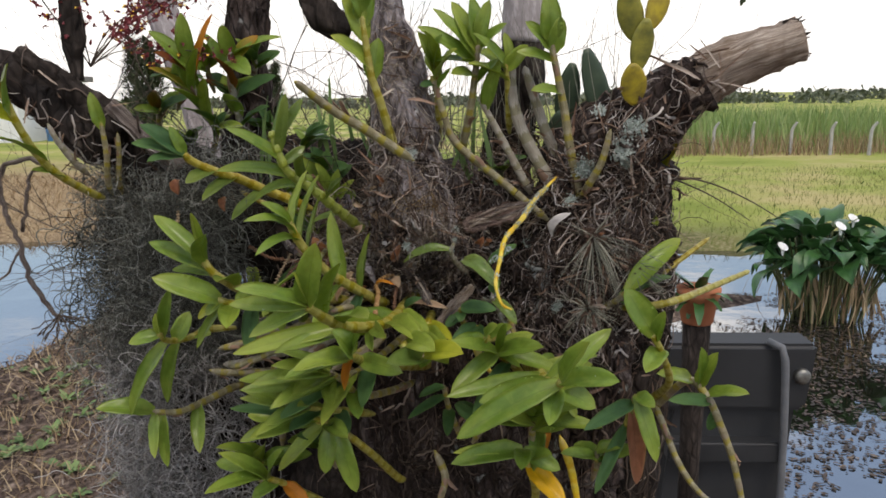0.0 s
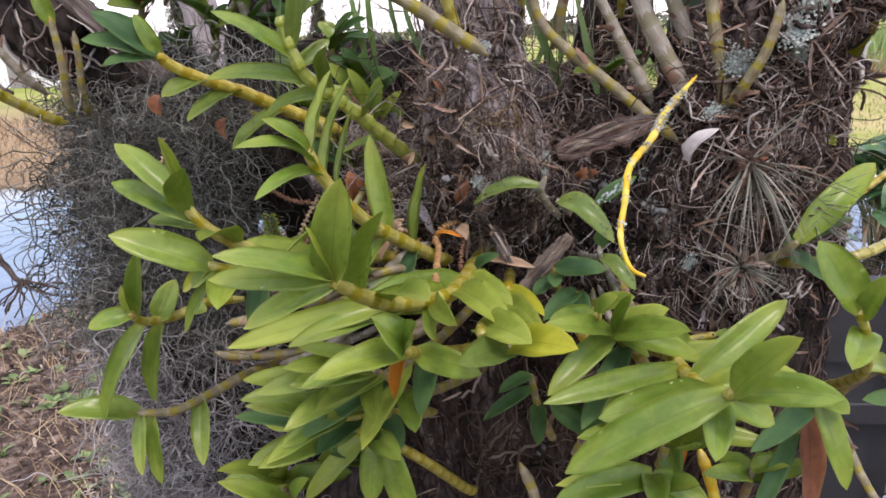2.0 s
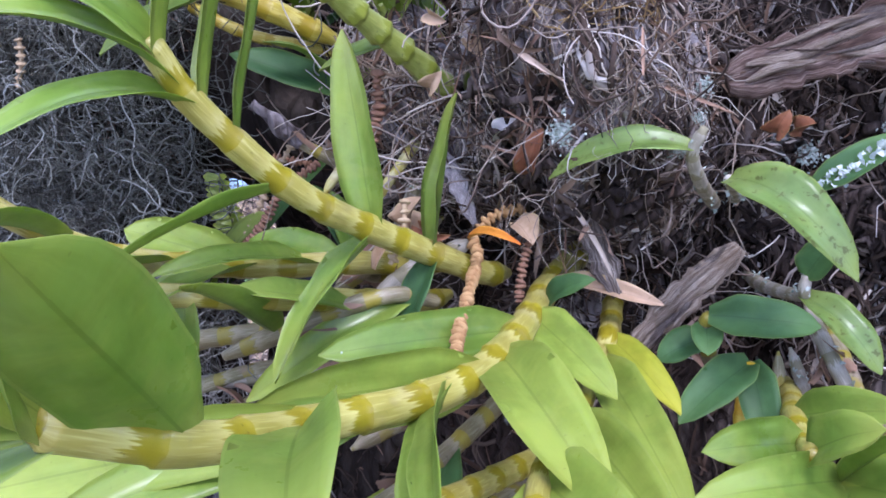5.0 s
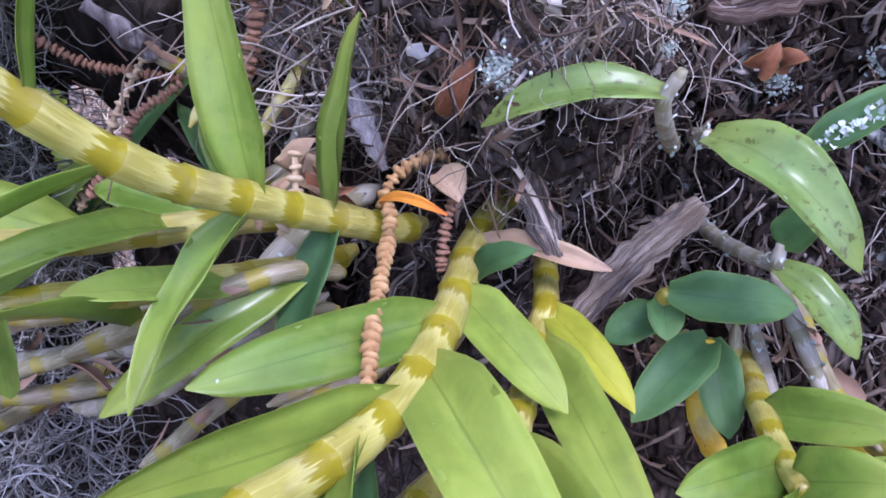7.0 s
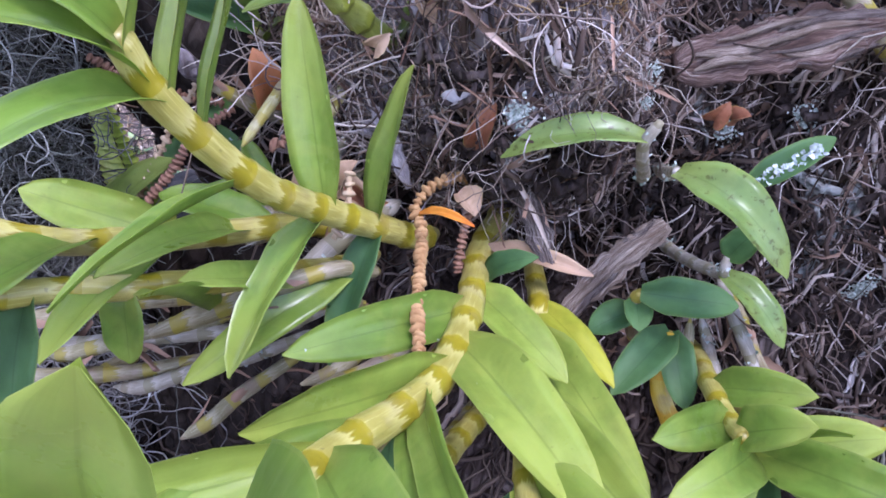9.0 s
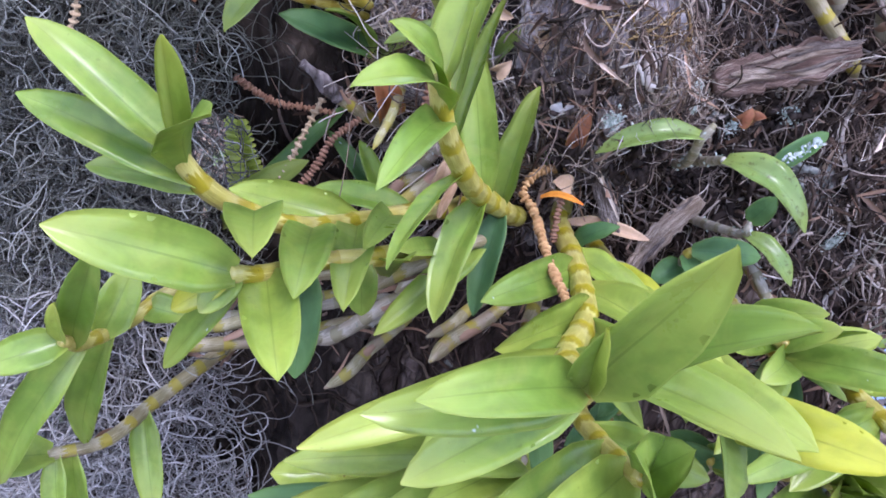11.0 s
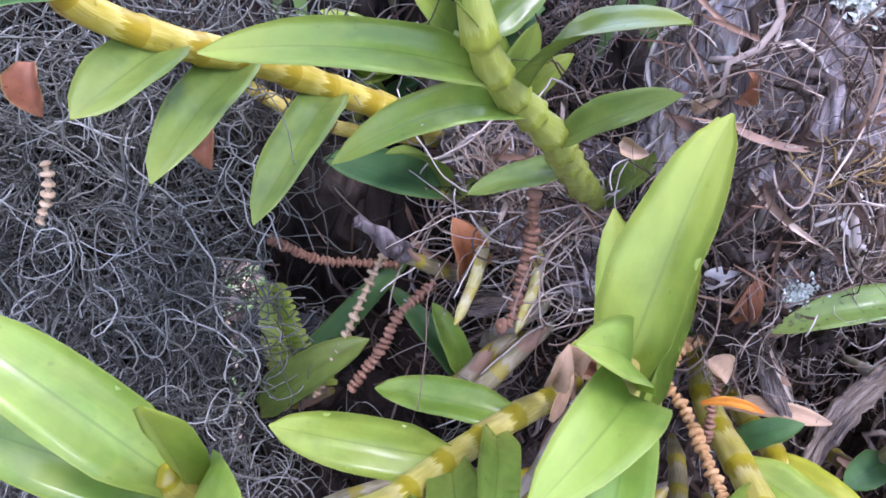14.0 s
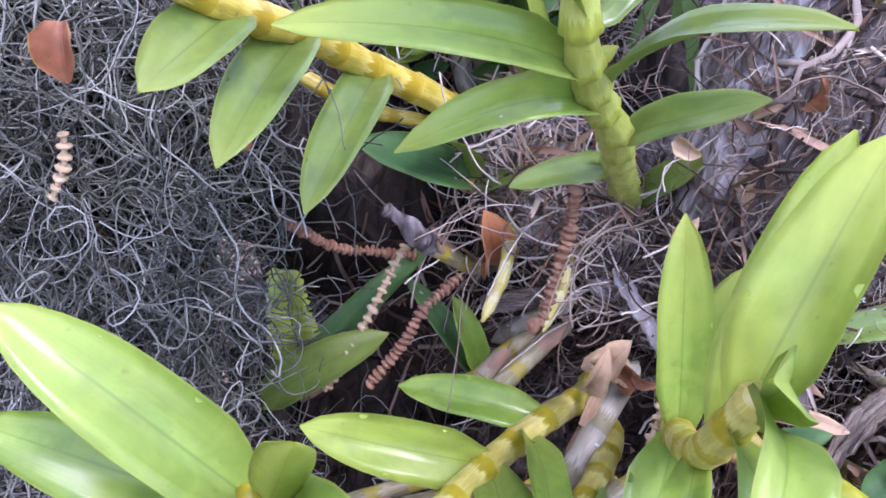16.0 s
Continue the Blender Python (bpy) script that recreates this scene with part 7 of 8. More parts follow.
orchid('low dark orchid shoot at the stem foot', 0.0042, [(-0.113, 0.920, 1.160), (-0.114, 0.906, 1.186), (-0.109, 0.900, 1.203)], [
        (0.79, (-0.127, 0.911, 1.214), 0.018, 'd', 0, 0.06),
        (0.69, (-0.110, 0.865, 1.227), 0.014, 'd', -19, 0.06),
        (0.98, (-0.100, 0.909, 1.214), 0.017, 'g', 30, 0.06),
        (0.76, (-0.121, 0.874, 1.225), 0.013, 'd', -4, 0.06),
        (0.89, (-0.138, 0.886, 1.209), 0.017, 'd', -22, 0.06),
    ], 'old')
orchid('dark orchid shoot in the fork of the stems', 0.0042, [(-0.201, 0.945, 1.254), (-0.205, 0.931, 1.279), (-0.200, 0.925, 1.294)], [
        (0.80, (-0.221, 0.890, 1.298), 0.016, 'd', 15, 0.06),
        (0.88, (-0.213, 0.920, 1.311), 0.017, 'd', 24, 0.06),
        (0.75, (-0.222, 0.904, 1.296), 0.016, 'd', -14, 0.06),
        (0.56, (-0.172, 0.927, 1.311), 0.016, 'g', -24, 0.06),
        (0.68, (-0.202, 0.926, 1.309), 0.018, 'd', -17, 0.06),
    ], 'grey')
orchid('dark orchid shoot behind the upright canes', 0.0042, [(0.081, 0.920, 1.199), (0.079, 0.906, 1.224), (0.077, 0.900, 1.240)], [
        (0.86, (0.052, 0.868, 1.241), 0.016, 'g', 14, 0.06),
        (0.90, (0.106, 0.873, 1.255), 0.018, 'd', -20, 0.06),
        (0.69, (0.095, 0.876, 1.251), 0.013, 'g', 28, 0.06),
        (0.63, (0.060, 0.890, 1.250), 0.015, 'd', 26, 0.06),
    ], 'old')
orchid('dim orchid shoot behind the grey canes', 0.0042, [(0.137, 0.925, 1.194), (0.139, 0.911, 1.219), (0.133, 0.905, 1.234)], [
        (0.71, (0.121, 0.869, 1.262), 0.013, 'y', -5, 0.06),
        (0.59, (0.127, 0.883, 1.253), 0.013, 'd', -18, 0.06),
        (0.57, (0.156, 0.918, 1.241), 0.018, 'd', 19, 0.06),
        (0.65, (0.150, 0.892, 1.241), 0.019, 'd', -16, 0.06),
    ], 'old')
# mostly lime leaves on these two crown shoots: backlight put into the leaf colour
orchid('tall leafy orchid shoot over the crown', 0.0042, [(0.010, 0.820, 1.300), (0.010, 0.806, 1.333), (0.007, 0.800, 1.355)], [
        (0.91, (0.016, 0.779, 1.383), 0.018, 'g', 17, 0.06),
        (0.68, (0.031, 0.781, 1.370), 0.022, 'y', -10, 0.06),
        (0.95, (0.003, 0.763, 1.386), 0.018, 'y', -7, 0.06),
        (0.62, (-0.007, 0.794, 1.388), 0.022, 'y', 30, 0.06),
        (0.85, (0.008, 0.814, 1.385), 0.019, 'y', -19, 0.06),
    ], 'olive')
orchid('leafy orchid shoot between the grey canes', 0.0042, [(0.085, 0.830, 1.301), (0.083, 0.816, 1.334), (0.081, 0.810, 1.355)], [
        (0.87, (0.049, 0.789, 1.385), 0.018, 'g', -1, 0.06),
        (0.61, (0.043, 0.789, 1.356), 0.021, 'y', -1, 0.06),
        (0.90, (0.054, 0.826, 1.371), 0.020, 'y', 6, 0.06),
        (0.88, (0.103, 0.803, 1.373), 0.017, 'y', 29, 0.06),
    ], 'olive')
orchid('leafy orchid shoot low on the trunk', 0.0042, [(-0.150, 0.720, 0.973), (-0.144, 0.706, 0.998), (-0.140, 0.700, 1.012)], [
        (0.97, (-0.100, 0.685, 1.028), 0.021, 'y', -14, 0.06),
        (0.98, (-0.104, 0.714, 1.009), 0.020, 'y', -28, 0.06),
        (0.83, (-0.094, 0.680, 1.028), 0.017, 'g', -24, 0.06),
        (0.94, (-0.175, 0.694, 1.017), 0.020, 'y', 4, 0.06),
        (0.80, (-0.128, 0.713, 1.021), 0.022, 'y', -12, 0.06),
        (0.95, (-0.100, 0.711, 1.003), 0.017, 'g', 28, 0.06),
    ], 'old')
orchid('leafy orchid shoot near the trunk foot', 0.0042, [(-0.170, 0.710, 0.930), (-0.165, 0.696, 0.956), (-0.162, 0.690, 0.972)], [
        (0.98, (-0.115, 0.671, 0.992), 0.016, 'g', -2, 0.06),
        (0.89, (-0.191, 0.650, 1.005), 0.019, 'g', 15, 0.06),
        (0.68, (-0.216, 0.705, 0.960), 0.019, 'g', -12, 0.06),
        (0.76, (-0.149, 0.656, 1.006), 0.017, 'y', -29, 0.06),
        (0.83, (-0.114, 0.696, 0.976), 0.020, 'g', -9, 0.06),
        (0.96, (-0.183, 0.679, 0.990), 0.020, 'y', 8, 0.06),
    ], 'old')
orchid('leafy orchid shoot under the crowded canes', 0.0042, [(-0.097, 0.730, 0.943), (-0.103, 0.716, 0.969), (-0.098, 0.710, 0.984)], [
        (0.73, (-0.078, 0.692, 1.007), 0.019, 'd', -20, 0.06),
        (0.63, (-0.130, 0.676, 0.999), 0.021, 'g', 1, 0.06),
        (0.83, (-0.118, 0.665, 1.010), 0.018, 'd', -7, 0.06),
        (0.69, (-0.086, 0.666, 1.023), 0.021, 'd', -7, 0.06),
        (0.62, (-0.085, 0.678, 1.014), 0.020, 'g', 22, 0.06),
    ], 'old')
orchid('leafy orchid shoot above the golden leaf', 0.0042, [(0.105, 0.710, 0.978), (0.105, 0.696, 1.002), (0.105, 0.690, 1.016)], [
        (0.76, (0.143, 0.693, 1.025), 0.022, 'y', 23, 0.06),
        (0.92, (0.084, 0.655, 1.052), 0.015, 'g', 26, 0.06),
        (0.92, (0.073, 0.657, 1.038), 0.019, 'y', -3, 0.06),
        (0.89, (0.102, 0.708, 1.027), 0.014, 'y', -20, 0.06),
        (0.71, (0.136, 0.668, 1.039), 0.021, 'y', 3, 0.06),
        (0.74, (0.140, 0.701, 1.010), 0.021, 'y', 17, 0.06),
    ], 'old')
orchid('leafy orchid shoot beside the dry orange leaf', 0.0042, [(0.172, 0.750, 0.922), (0.174, 0.736, 0.949), (0.173, 0.730, 0.964)], [
        (0.73, (0.135, 0.707, 0.975), 0.015, 'g', 12, 0.06),
        (1.00, (0.200, 0.728, 0.974), 0.019, 'g', -21, 0.06),
        (0.80, (0.217, 0.733, 0.968), 0.016, 'g', 7, 0.06),
        (0.89, (0.152, 0.749, 0.964), 0.019, 'g', 25, 0.06),
        (0.68, (0.204, 0.739, 0.963), 0.020, 'd', -8, 0.06),
    ], 'old')
orchid('leafy orchid shoot below the rosette', 0.0042, [(0.046, 0.740, 0.968), (0.056, 0.726, 0.993), (0.052, 0.720, 1.007)], [
        (0.85, (0.080, 0.715, 1.023), 0.015, 'd', 7, 0.06),
        (0.73, (0.030, 0.727, 1.018), 0.018, 'd', -12, 0.06),
        (0.72, (0.029, 0.715, 1.021), 0.015, 'd', -27, 0.06),
        (0.74, (0.089, 0.721, 1.005), 0.019, 'g', 1, 0.06),
        (0.67, (0.065, 0.719, 1.018), 0.022, 'g', 6, 0.06),
    ], 'old')
orchid('olive orchid shoot with flat pods under the thick limb', 0.0045, [(0.250, 0.885, 1.168), (0.240, 0.860, 1.199), (0.240, 0.850, 1.224)], [
        (1.00, (0.267, 0.830, 1.280), 0.017, 'm', 0, 0.05),
        (0.80, (0.257, 0.835, 1.247), 0.015, 'm', 0, 0.05),
        (0.60, (0.213, 0.840, 1.238), 0.014, 'd', 0, 0.04),
        (0.30, (0.249, 0.840, 1.181), 0.013, 'y', 20, 0.04),
        (0.20, (0.217, 0.840, 1.179), 0.014, 'd', 0, 0.05),
    ], 'old')

spike('orange-brown beaded dry flower spike curving over the cane', [(-0.032, 0.805, 1.134), (-0.050, 0.795, 1.132), (-0.057, 0.785, 1.125), (-0.053, 0.772, 1.121), (-0.051, 0.735, 1.112), (-0.047, 0.705, 1.107)], 0.0024, 'orange', 1.25)
spike('dark brown beaded dry spike lying in the hollow', [(-0.210, 0.840, 1.158), (-0.192, 0.850, 1.143), (-0.175, 0.855, 1.139), (-0.156, 0.860, 1.135)], 0.0022, 'brown')
spike('tan beaded dry spike hanging in the hollow', [(-0.164, 0.845, 1.148), (-0.174, 0.835, 1.129), (-0.182, 0.830, 1.111), (-0.194, 0.825, 1.088)], 0.0023, 'tan', 1.7)
spike('reddish beaded dry spike hanging in the hollow', [(-0.143, 0.830, 1.143), (-0.157, 0.820, 1.134), (-0.165, 0.815, 1.120), (-0.177, 0.810, 1.104)], 0.0022, 'brown')
spike('brown ribbed dry spike with a curled tip on the bark', [(-0.107, 0.820, 1.187), (-0.107, 0.818, 1.169), (-0.111, 0.812, 1.150), (-0.115, 0.806, 1.139), (-0.120, 0.803, 1.139)], 0.0027, 'brown')
spike('short brown beaded spike among the roots', [(-0.034, 0.790, 1.127), (-0.037, 0.785, 1.115), (-0.038, 0.780, 1.100)], 0.0020, 'brown')
spike('thin brown beaded spike caught in the grey moss', [(-0.273, 0.800, 1.205), (-0.274, 0.800, 1.195), (-0.279, 0.800, 1.183)], 0.0020, 'tan', 1.7)
spike('pale beaded spike below the tall leaf', [(-0.081, 0.770, 1.144), (-0.081, 0.765, 1.130), (-0.085, 0.760, 1.121)], 0.0022, 'tan', 1.7)
spike('brown beaded spike rising behind the arching leaf', [(-0.121, 0.840, 1.220), (-0.128, 0.840, 1.231), (-0.133, 0.840, 1.240)], 0.0020, 'brown')
dry_leaf('cupped rust-red dead leaf in the hollow', (-0.130, 0.850, 1.138), (-0.134, 0.836, 1.168), 0.026, 'U', 0, 0.16)
dry_leaf('rust-red dead leaf scrap in the root mat', (-0.036, 0.790, 1.151), (-0.030, 0.785, 1.170), 0.013, 'B', 0, 0.15)
dry_leaf('small orange dead leaf bridging the spike', (-0.054, 0.762, 1.133), (-0.034, 0.756, 1.135), 0.005, 'O', 0, 0.15)
dry_leaf('narrow tan dead leaf on the bark strip', (-0.026, 0.800, 1.101), (0.019, 0.790, 1.100), 0.012, 'T', 0, 0.05)
dry_leaf('brown curled dead leaf between the roots', (-0.041, 0.790, 1.131), (-0.033, 0.785, 1.124), 0.016, 'T', 0, 0.15)
dry_leaf('pale grey papery dead leaf on the roots', (0.130, 0.785, 1.179), (0.145, 0.775, 1.205), 0.018, 'G', 0, 0.15)
dry_leaf('dark small leaf in a crevice', (-0.026, 0.780, 1.099), (-0.009, 0.770, 1.117), 0.011, 'd', 0, 0.15)
dry_leaf('brown dead leaf scrap in the dark hollow', (0.055, 0.800, 1.167), (0.057, 0.795, 1.176), 0.012, 'B', 0, 0.15)
dry_leaf('brown dead leaf scrap under the branch stub', (0.063, 0.800, 1.166), (0.066, 0.795, 1.172), 0.012, 'B', 0, 0.15)
dry_leaf('pale dead leaf scrap on the roots', (-0.048, 0.790, 1.165), (-0.039, 0.785, 1.173), 0.010, 'G', 0, 0.15)
dry_leaf('rust-brown dead leaf hanging in the grey moss', (-0.266, 0.790, 1.240), (-0.265, 0.785, 1.225), 0.016, 'B', 0, 0.15)
dry_leaf('brown papery dead leaf on the moss', (-0.219, 0.800, 1.220), (-0.220, 0.795, 1.205), 0.013, 'B', 0, 0.15)
dry_leaf('crumpled pinkish-brown dead leaf on the grey cane', (-0.095, 0.806, 1.118), (-0.074, 0.800, 1.116), 0.017, 'T', 0, 0.25)
dry_leaf('folded pinkish-brown dead leaf on the grey cane', (-0.088, 0.804, 1.124), (-0.070, 0.802, 1.110), 0.012, 'B', 30, 0.25)
dry_leaf('thin tan strip of dead leaf over the cane', (-0.100, 0.783, 1.109), (-0.091, 0.795, 1.126), 0.007, 'T', 0, 0.15)
dry_leaf('tan dead leaf on the low root', (-0.089, 0.800, 1.123), (-0.083, 0.795, 1.138), 0.016, 'T', 0, 0.15)
dry_leaf('tan curled dead leaf under the cane', (-0.101, 0.785, 1.125), (-0.098, 0.780, 1.145), 0.012, 'T', 0, 0.15)
dry_leaf('brown leaf scrap beneath the air plant', (0.175, 0.785, 1.171), (0.182, 0.780, 1.183), 0.010, 'B', 0, 0.15)
dry_leaf('small dark green leaf on the bark', (-0.040, 0.815, 1.130), (-0.034, 0.805, 1.144), 0.011, 'd', 0, 0.15)
dry_leaf('small green leaf beside the bark knot', (-0.027, 0.815, 1.143), (-0.018, 0.805, 1.141), 0.010, 'd', 0, 0.15)
dry_leaf('pinkish-brown papery dead leaf caught in the roots', (-0.080, 0.810, 1.212), (-0.072, 0.804, 1.209), 0.009, 'T', 37, 0.20)
dry_leaf('pinkish-brown papery dead leaf caught in the roots', (-0.060, 0.800, 1.225), (-0.055, 0.794, 1.231), 0.007, 'T', 21, 0.20)
dry_leaf('pinkish-brown papery dead leaf caught in the roots', (-0.061, 0.800, 1.202), (-0.055, 0.794, 1.196), 0.011, 'T', 5, 0.20)
dry_leaf('pinkish-brown papery dead leaf caught in the roots', (-0.052, 0.790, 1.232), (-0.052, 0.784, 1.244), 0.009, 'B', 79, 0.20)
dry_leaf('pinkish-brown papery dead leaf caught in the roots', (-0.079, 0.795, 1.124), (-0.069, 0.789, 1.124), 0.007, 'B', 63, 0.20)
dry_leaf('pinkish-brown papery dead leaf caught in the roots', (-0.077, 0.800, 1.183), (-0.072, 0.794, 1.190), 0.011, 'T', 47, 0.20)

# the yellow lichen-crusted stick
stick = thing("dead_orchid_cane", "bright yellow dead cane crusted with white lichen", "orchid")
random.seed(50)
pts = curve([(0.133, 0.790, 1.240), (0.109, 0.762, 1.220), (0.096, 0.735, 1.206), (0.079, 0.710, 1.191), (0.073, 0.681, 1.176), (0.069, 0.665, 1.158), (0.074, 0.657, 1.142), (0.083, 0.661, 1.135)], 0.0015)
c = Shape()
rads = [0.0023 * min(1.0, 0.3 + 0.7 * k / 16) * (1 + 0.22 * noise.noise(Vector((k * 0.11, 0, 0))) + 0.16 * max(0.0, math.sin(k * 0.42)) ** 6) * (1 - 0.55 * (k / len(pts)) ** 4) for k in range(len(pts))]
c.tube(pts, rads, 12, True, [k * 0.05 for k in range(len(pts))])
part("cane", c, CANE["yellow"], stick)
s = Shape()
for _ in range(900):
    k = int(rnd(0.10, 0.36) * len(pts)) if random.random() < 0.7 else int((random.choice((0.44, 0.53, 0.62, 0.71, 0.80, 0.88)) + rnd(-0.012, 0.012)) * len(pts))
    nrm = rvec().normalized()
    s.flake(pts[k] + nrm * rads[k] * 0.9, (rvec() + nrm * 0.5).normalized(), nrm, rnd(0.0008, 0.0024), rnd(0.0007, 0.002), 0.3)
part("lichen", s, LICHEN, stick, "white flaky lichen")


def bark_board(label, a, b2, width, thick, seed, material=WOOD_GREY, shards=0):
    random.seed(seed)
    a, b2 = Vector(a), Vector(b2)
    s = Shape()
    d = (b2 - a).normalized()
    up = Vector((0.15, -0.9, 0.35))
    up = (up - d * up.dot(d)).normalized()
    side = d.cross(up)
    rows, n = [], 34
    for i in range(n + 1):
        t = i / n
        w = width / 2 * (0.75 + 0.25 * math.sin(3.1 * t + 0.3)) * (0.55 + 0.45 * min(1, 7 * t, 7 * (1 - t))) * (1 + 0.45 * noise.noise(Vector((t * 7, seed, 0))) + 0.2 * noise.noise(Vector((t * 23, seed, 4))))
        c0 = a.lerp(b2, t) + up * 0.004 * math.sin(4 * t + seed)
        ring = []
        for k in range(16):
            an = math.tau * k / 16
            x, y = math.cos(an), math.sin(an)
            rip = 0.45 * thick * noise.noise(Vector((x * 7, t * 2.2, seed * 3.0))) + 0.30 * thick * noise.noise(Vector((x * 19, t * 5, seed)))
            ring.append(c0 + side * (w * x) + up * (thick / 2 * (abs(y) ** 0.6) * (1 if y > 0 else -1) + rip + 0.15 * w * x * x))
        rows.append(ring)
    base = s.grid(rows, True, [2.0 * i / n for i in range(n + 1)])
    s.cap(range(base + 15, base - 1, -1))
    s.cap(range(base + n * 16, base + n * 16 + 16))
    t = thing("bark_strip", label, "bark", "loose bark")
    part("slab", s, material, t)
    for k in range(shards):
        g = Shape()
        x, t0 = rnd(-0.5, 0.5), rnd(0.0, 0.55)
        t1 = min(1.06, t0 + rnd(0.3, 0.6))
        lift = thick * rnd(0.25, 0.7)
        line = [a.lerp(b2, t0 + (t1 - t0) * q / 6) + side * (width * 0.8 * (x + 0.06 * math.sin(q + k))) + up * (lift + 0.004 * math.sin(4 * (t0 + (t1 - t0) * q / 6) + seed) + rnd(-0.0006, 0.0006)) for q in range(7)]
        rw = rnd(0.0009, 0.0026)
        g.grid([[p + side * (rw * math.sin(math.pi * (0.1 + 0.85 * q / 6)) * math.cos(an)) + up * (0.0009 * math.sin(an)) for an in (math.tau * j / 6 for j in range(6))] for q, p in enumerate(line)], True, [q / 4 for q in range(7)])
        part("splinter", g, WOOD_PALE if k % 3 else WOOD_GREY, t)
    return t


bark_board("flat weathered grey bark strip wedged in the roots", (0.046, 0.800, 1.122), (0.006, 0.784, 1.080), 0.0135, 0.0035, 3, WOOD_PALE, 7)
bark_board("rough broken wood chunk lying on the crown", (0.036, 0.798, 1.187), (0.110, 0.808, 1.207), 0.021, 0.008, 5, WOOD_RED, 16)
bark_board("barkless brown root lying across the hollow", (-0.128, 0.850, 1.120), (-0.084, 0.842, 1.131), 0.009, 0.007, 7, WOOD_GREY, 4)
bark_board("twisted grey bark ribbon under the shoot", (-0.080, 0.826, 1.152), (-0.062, 0.812, 1.121), 0.0075, 0.002, 11, BARK_PALE)
bark_board("pale cut root end in the tangle", (-0.088, 0.834, 1.140), (-0.066, 0.846, 1.128), 0.009, 0.007, 13, BARK_PALE)
bark_board("curled bark piece beside the knot", (-0.02, 0.80, 1.15), (0.0, 0.795, 1.10), 0.012, 0.005, 9)


def tuft(label, c, n, length, aim, spreadness, seed, width=0.0013):
    """An air plant: thin tapering leaves from one heart."""
    random.seed(seed)
    t = thing("air_plant", label, "air plant", "air plants")
    c = Vector(c)
    for _ in range(n):
        d = (Vector(aim) + rvec(spreadness)).normalized()
        pts, p = [], c.copy()
        ln = length * rnd(0.5, 1.15)
        for k in range(11):
            pts.append(p.copy())
            d = (d + Vector((0, 0, -0.06)) + rvec(0.05)).normalized()
            p = p + d * ln / 10
        s = Shape()
        s.tube(pts, [width * (1 - k / 10.6) for k in range(11)], 4)
        part("leaf", s, TILL, t)
    h = Shape()
    for _ in range(46):
        d = (Vector(aim) + rvec(0.9)).normalized()
        h.flake(c + rvec(0.003), d, rvec().normalized(), rnd(0.010, 0.022), rnd(0.003, 0.006), 0.2)
    part("heart", h, LITTER, t, "dry brown heart")


tuft("grey spiky air plant hanging from the crown", (0.170, 0.778, 1.180), 64, 0.090, (0.15, -0.35, -0.75), 0.55, 61, 0.0008)
tuft("dry red-brown air plant clump on the roots", (0.165, 0.765, 1.106), 60, 0.046, (0.1, -0.7, -0.05), 0.75, 62, 0.0007)
tuft("small grey air plant at the stump's edge", (0.215, 0.80, 1.14), 60, 0.06, (0.6, -0.6, 0.1), 0.5, 63, 0.0007)
tuft("wispy air plant beneath the rosette", (0.15, 0.775, 1.05), 50, 0.05, (0.2, -0.8, -0.4), 0.6, 64, 0.0009)


def pad(label, a, b2, width, material, face):
    """A flat, thick cactus-like pad."""
    a, b2 = Vector(a), Vector(b2)
    s = Shape()
    d = b2 - a
    n = Vector(face)
    n = (n - d.normalized() * n.dot(d.normalized())).normalized()
    side = d.normalized().cross(n)
    rows = []
    for i in range(15):
        t = i / 14
        w = max(0.02, math.sin(math.pi * (0.04 + 0.93 * t)) ** 0.6) * width / 2
        rows.append([a + d * t + side * (w * math.cos(q)) + n * (0.0028 * math.sin(q) * min(1, w * 200)) for q in (math.tau * k / 12 for k in range(12))])
    base = s.grid(rows, True)
    s.cap(range(base + 11, base - 1, -1))
    s.cap(range(base + 14 * 12, base + 14 * 12 + 12))
    s.uv = []
    return solid("cactus_pad", s, material, label, "cactus", "cactus pads")


pad("dark green upright cactus pad behind the canes", (0.196, 0.875, 1.285), (0.170, 0.865, 1.372), 0.030, PAD_DARK, (0.3, -1, 0))
pad("dark blue-green round cactus pad", (0.148, 0.885, 1.285), (0.156, 0.87, 1.357), 0.028, PAD_DARK, (0.1, -1, 0))
pad("low dark cactus pad between the canes", (0.135, 0.885, 1.25), (0.145, 0.875, 1.305), 0.026, PAD_DARK, (-0.2, -1, 0))
pad("mottled yellow cactus pad on the side limb", (0.213, 0.805, 1.312), (0.205, 0.785, 1.352), 0.027, PAD_YELLOW, (0, -1, 0.1))
pad("yellow-green cactus pad above the limb", (0.213, 0.80, 1.345), (0.218, 0.785, 1.395), 0.024, PAD_OLIVE, (0.2, -1, 0))
pad("upper yellow-green cactus pad", (0.210, 0.80, 1.375), (0.196, 0.785, 1.425), 0.026, PAD_OLIVE, (-0.2, -1, 0))
pad("upright yellow cactus pad with brown base", (0.222, 0.79, 1.385), (0.235, 0.785, 1.430), 0.022, PAD_YELLOW, (0.1, -1, 0))

# dry brown bracts beside the shoot
random.seed(46)
bracts = thing("dry_bract_cluster", "cluster of pointed dry brown bracts on the stem", "dead leaves")
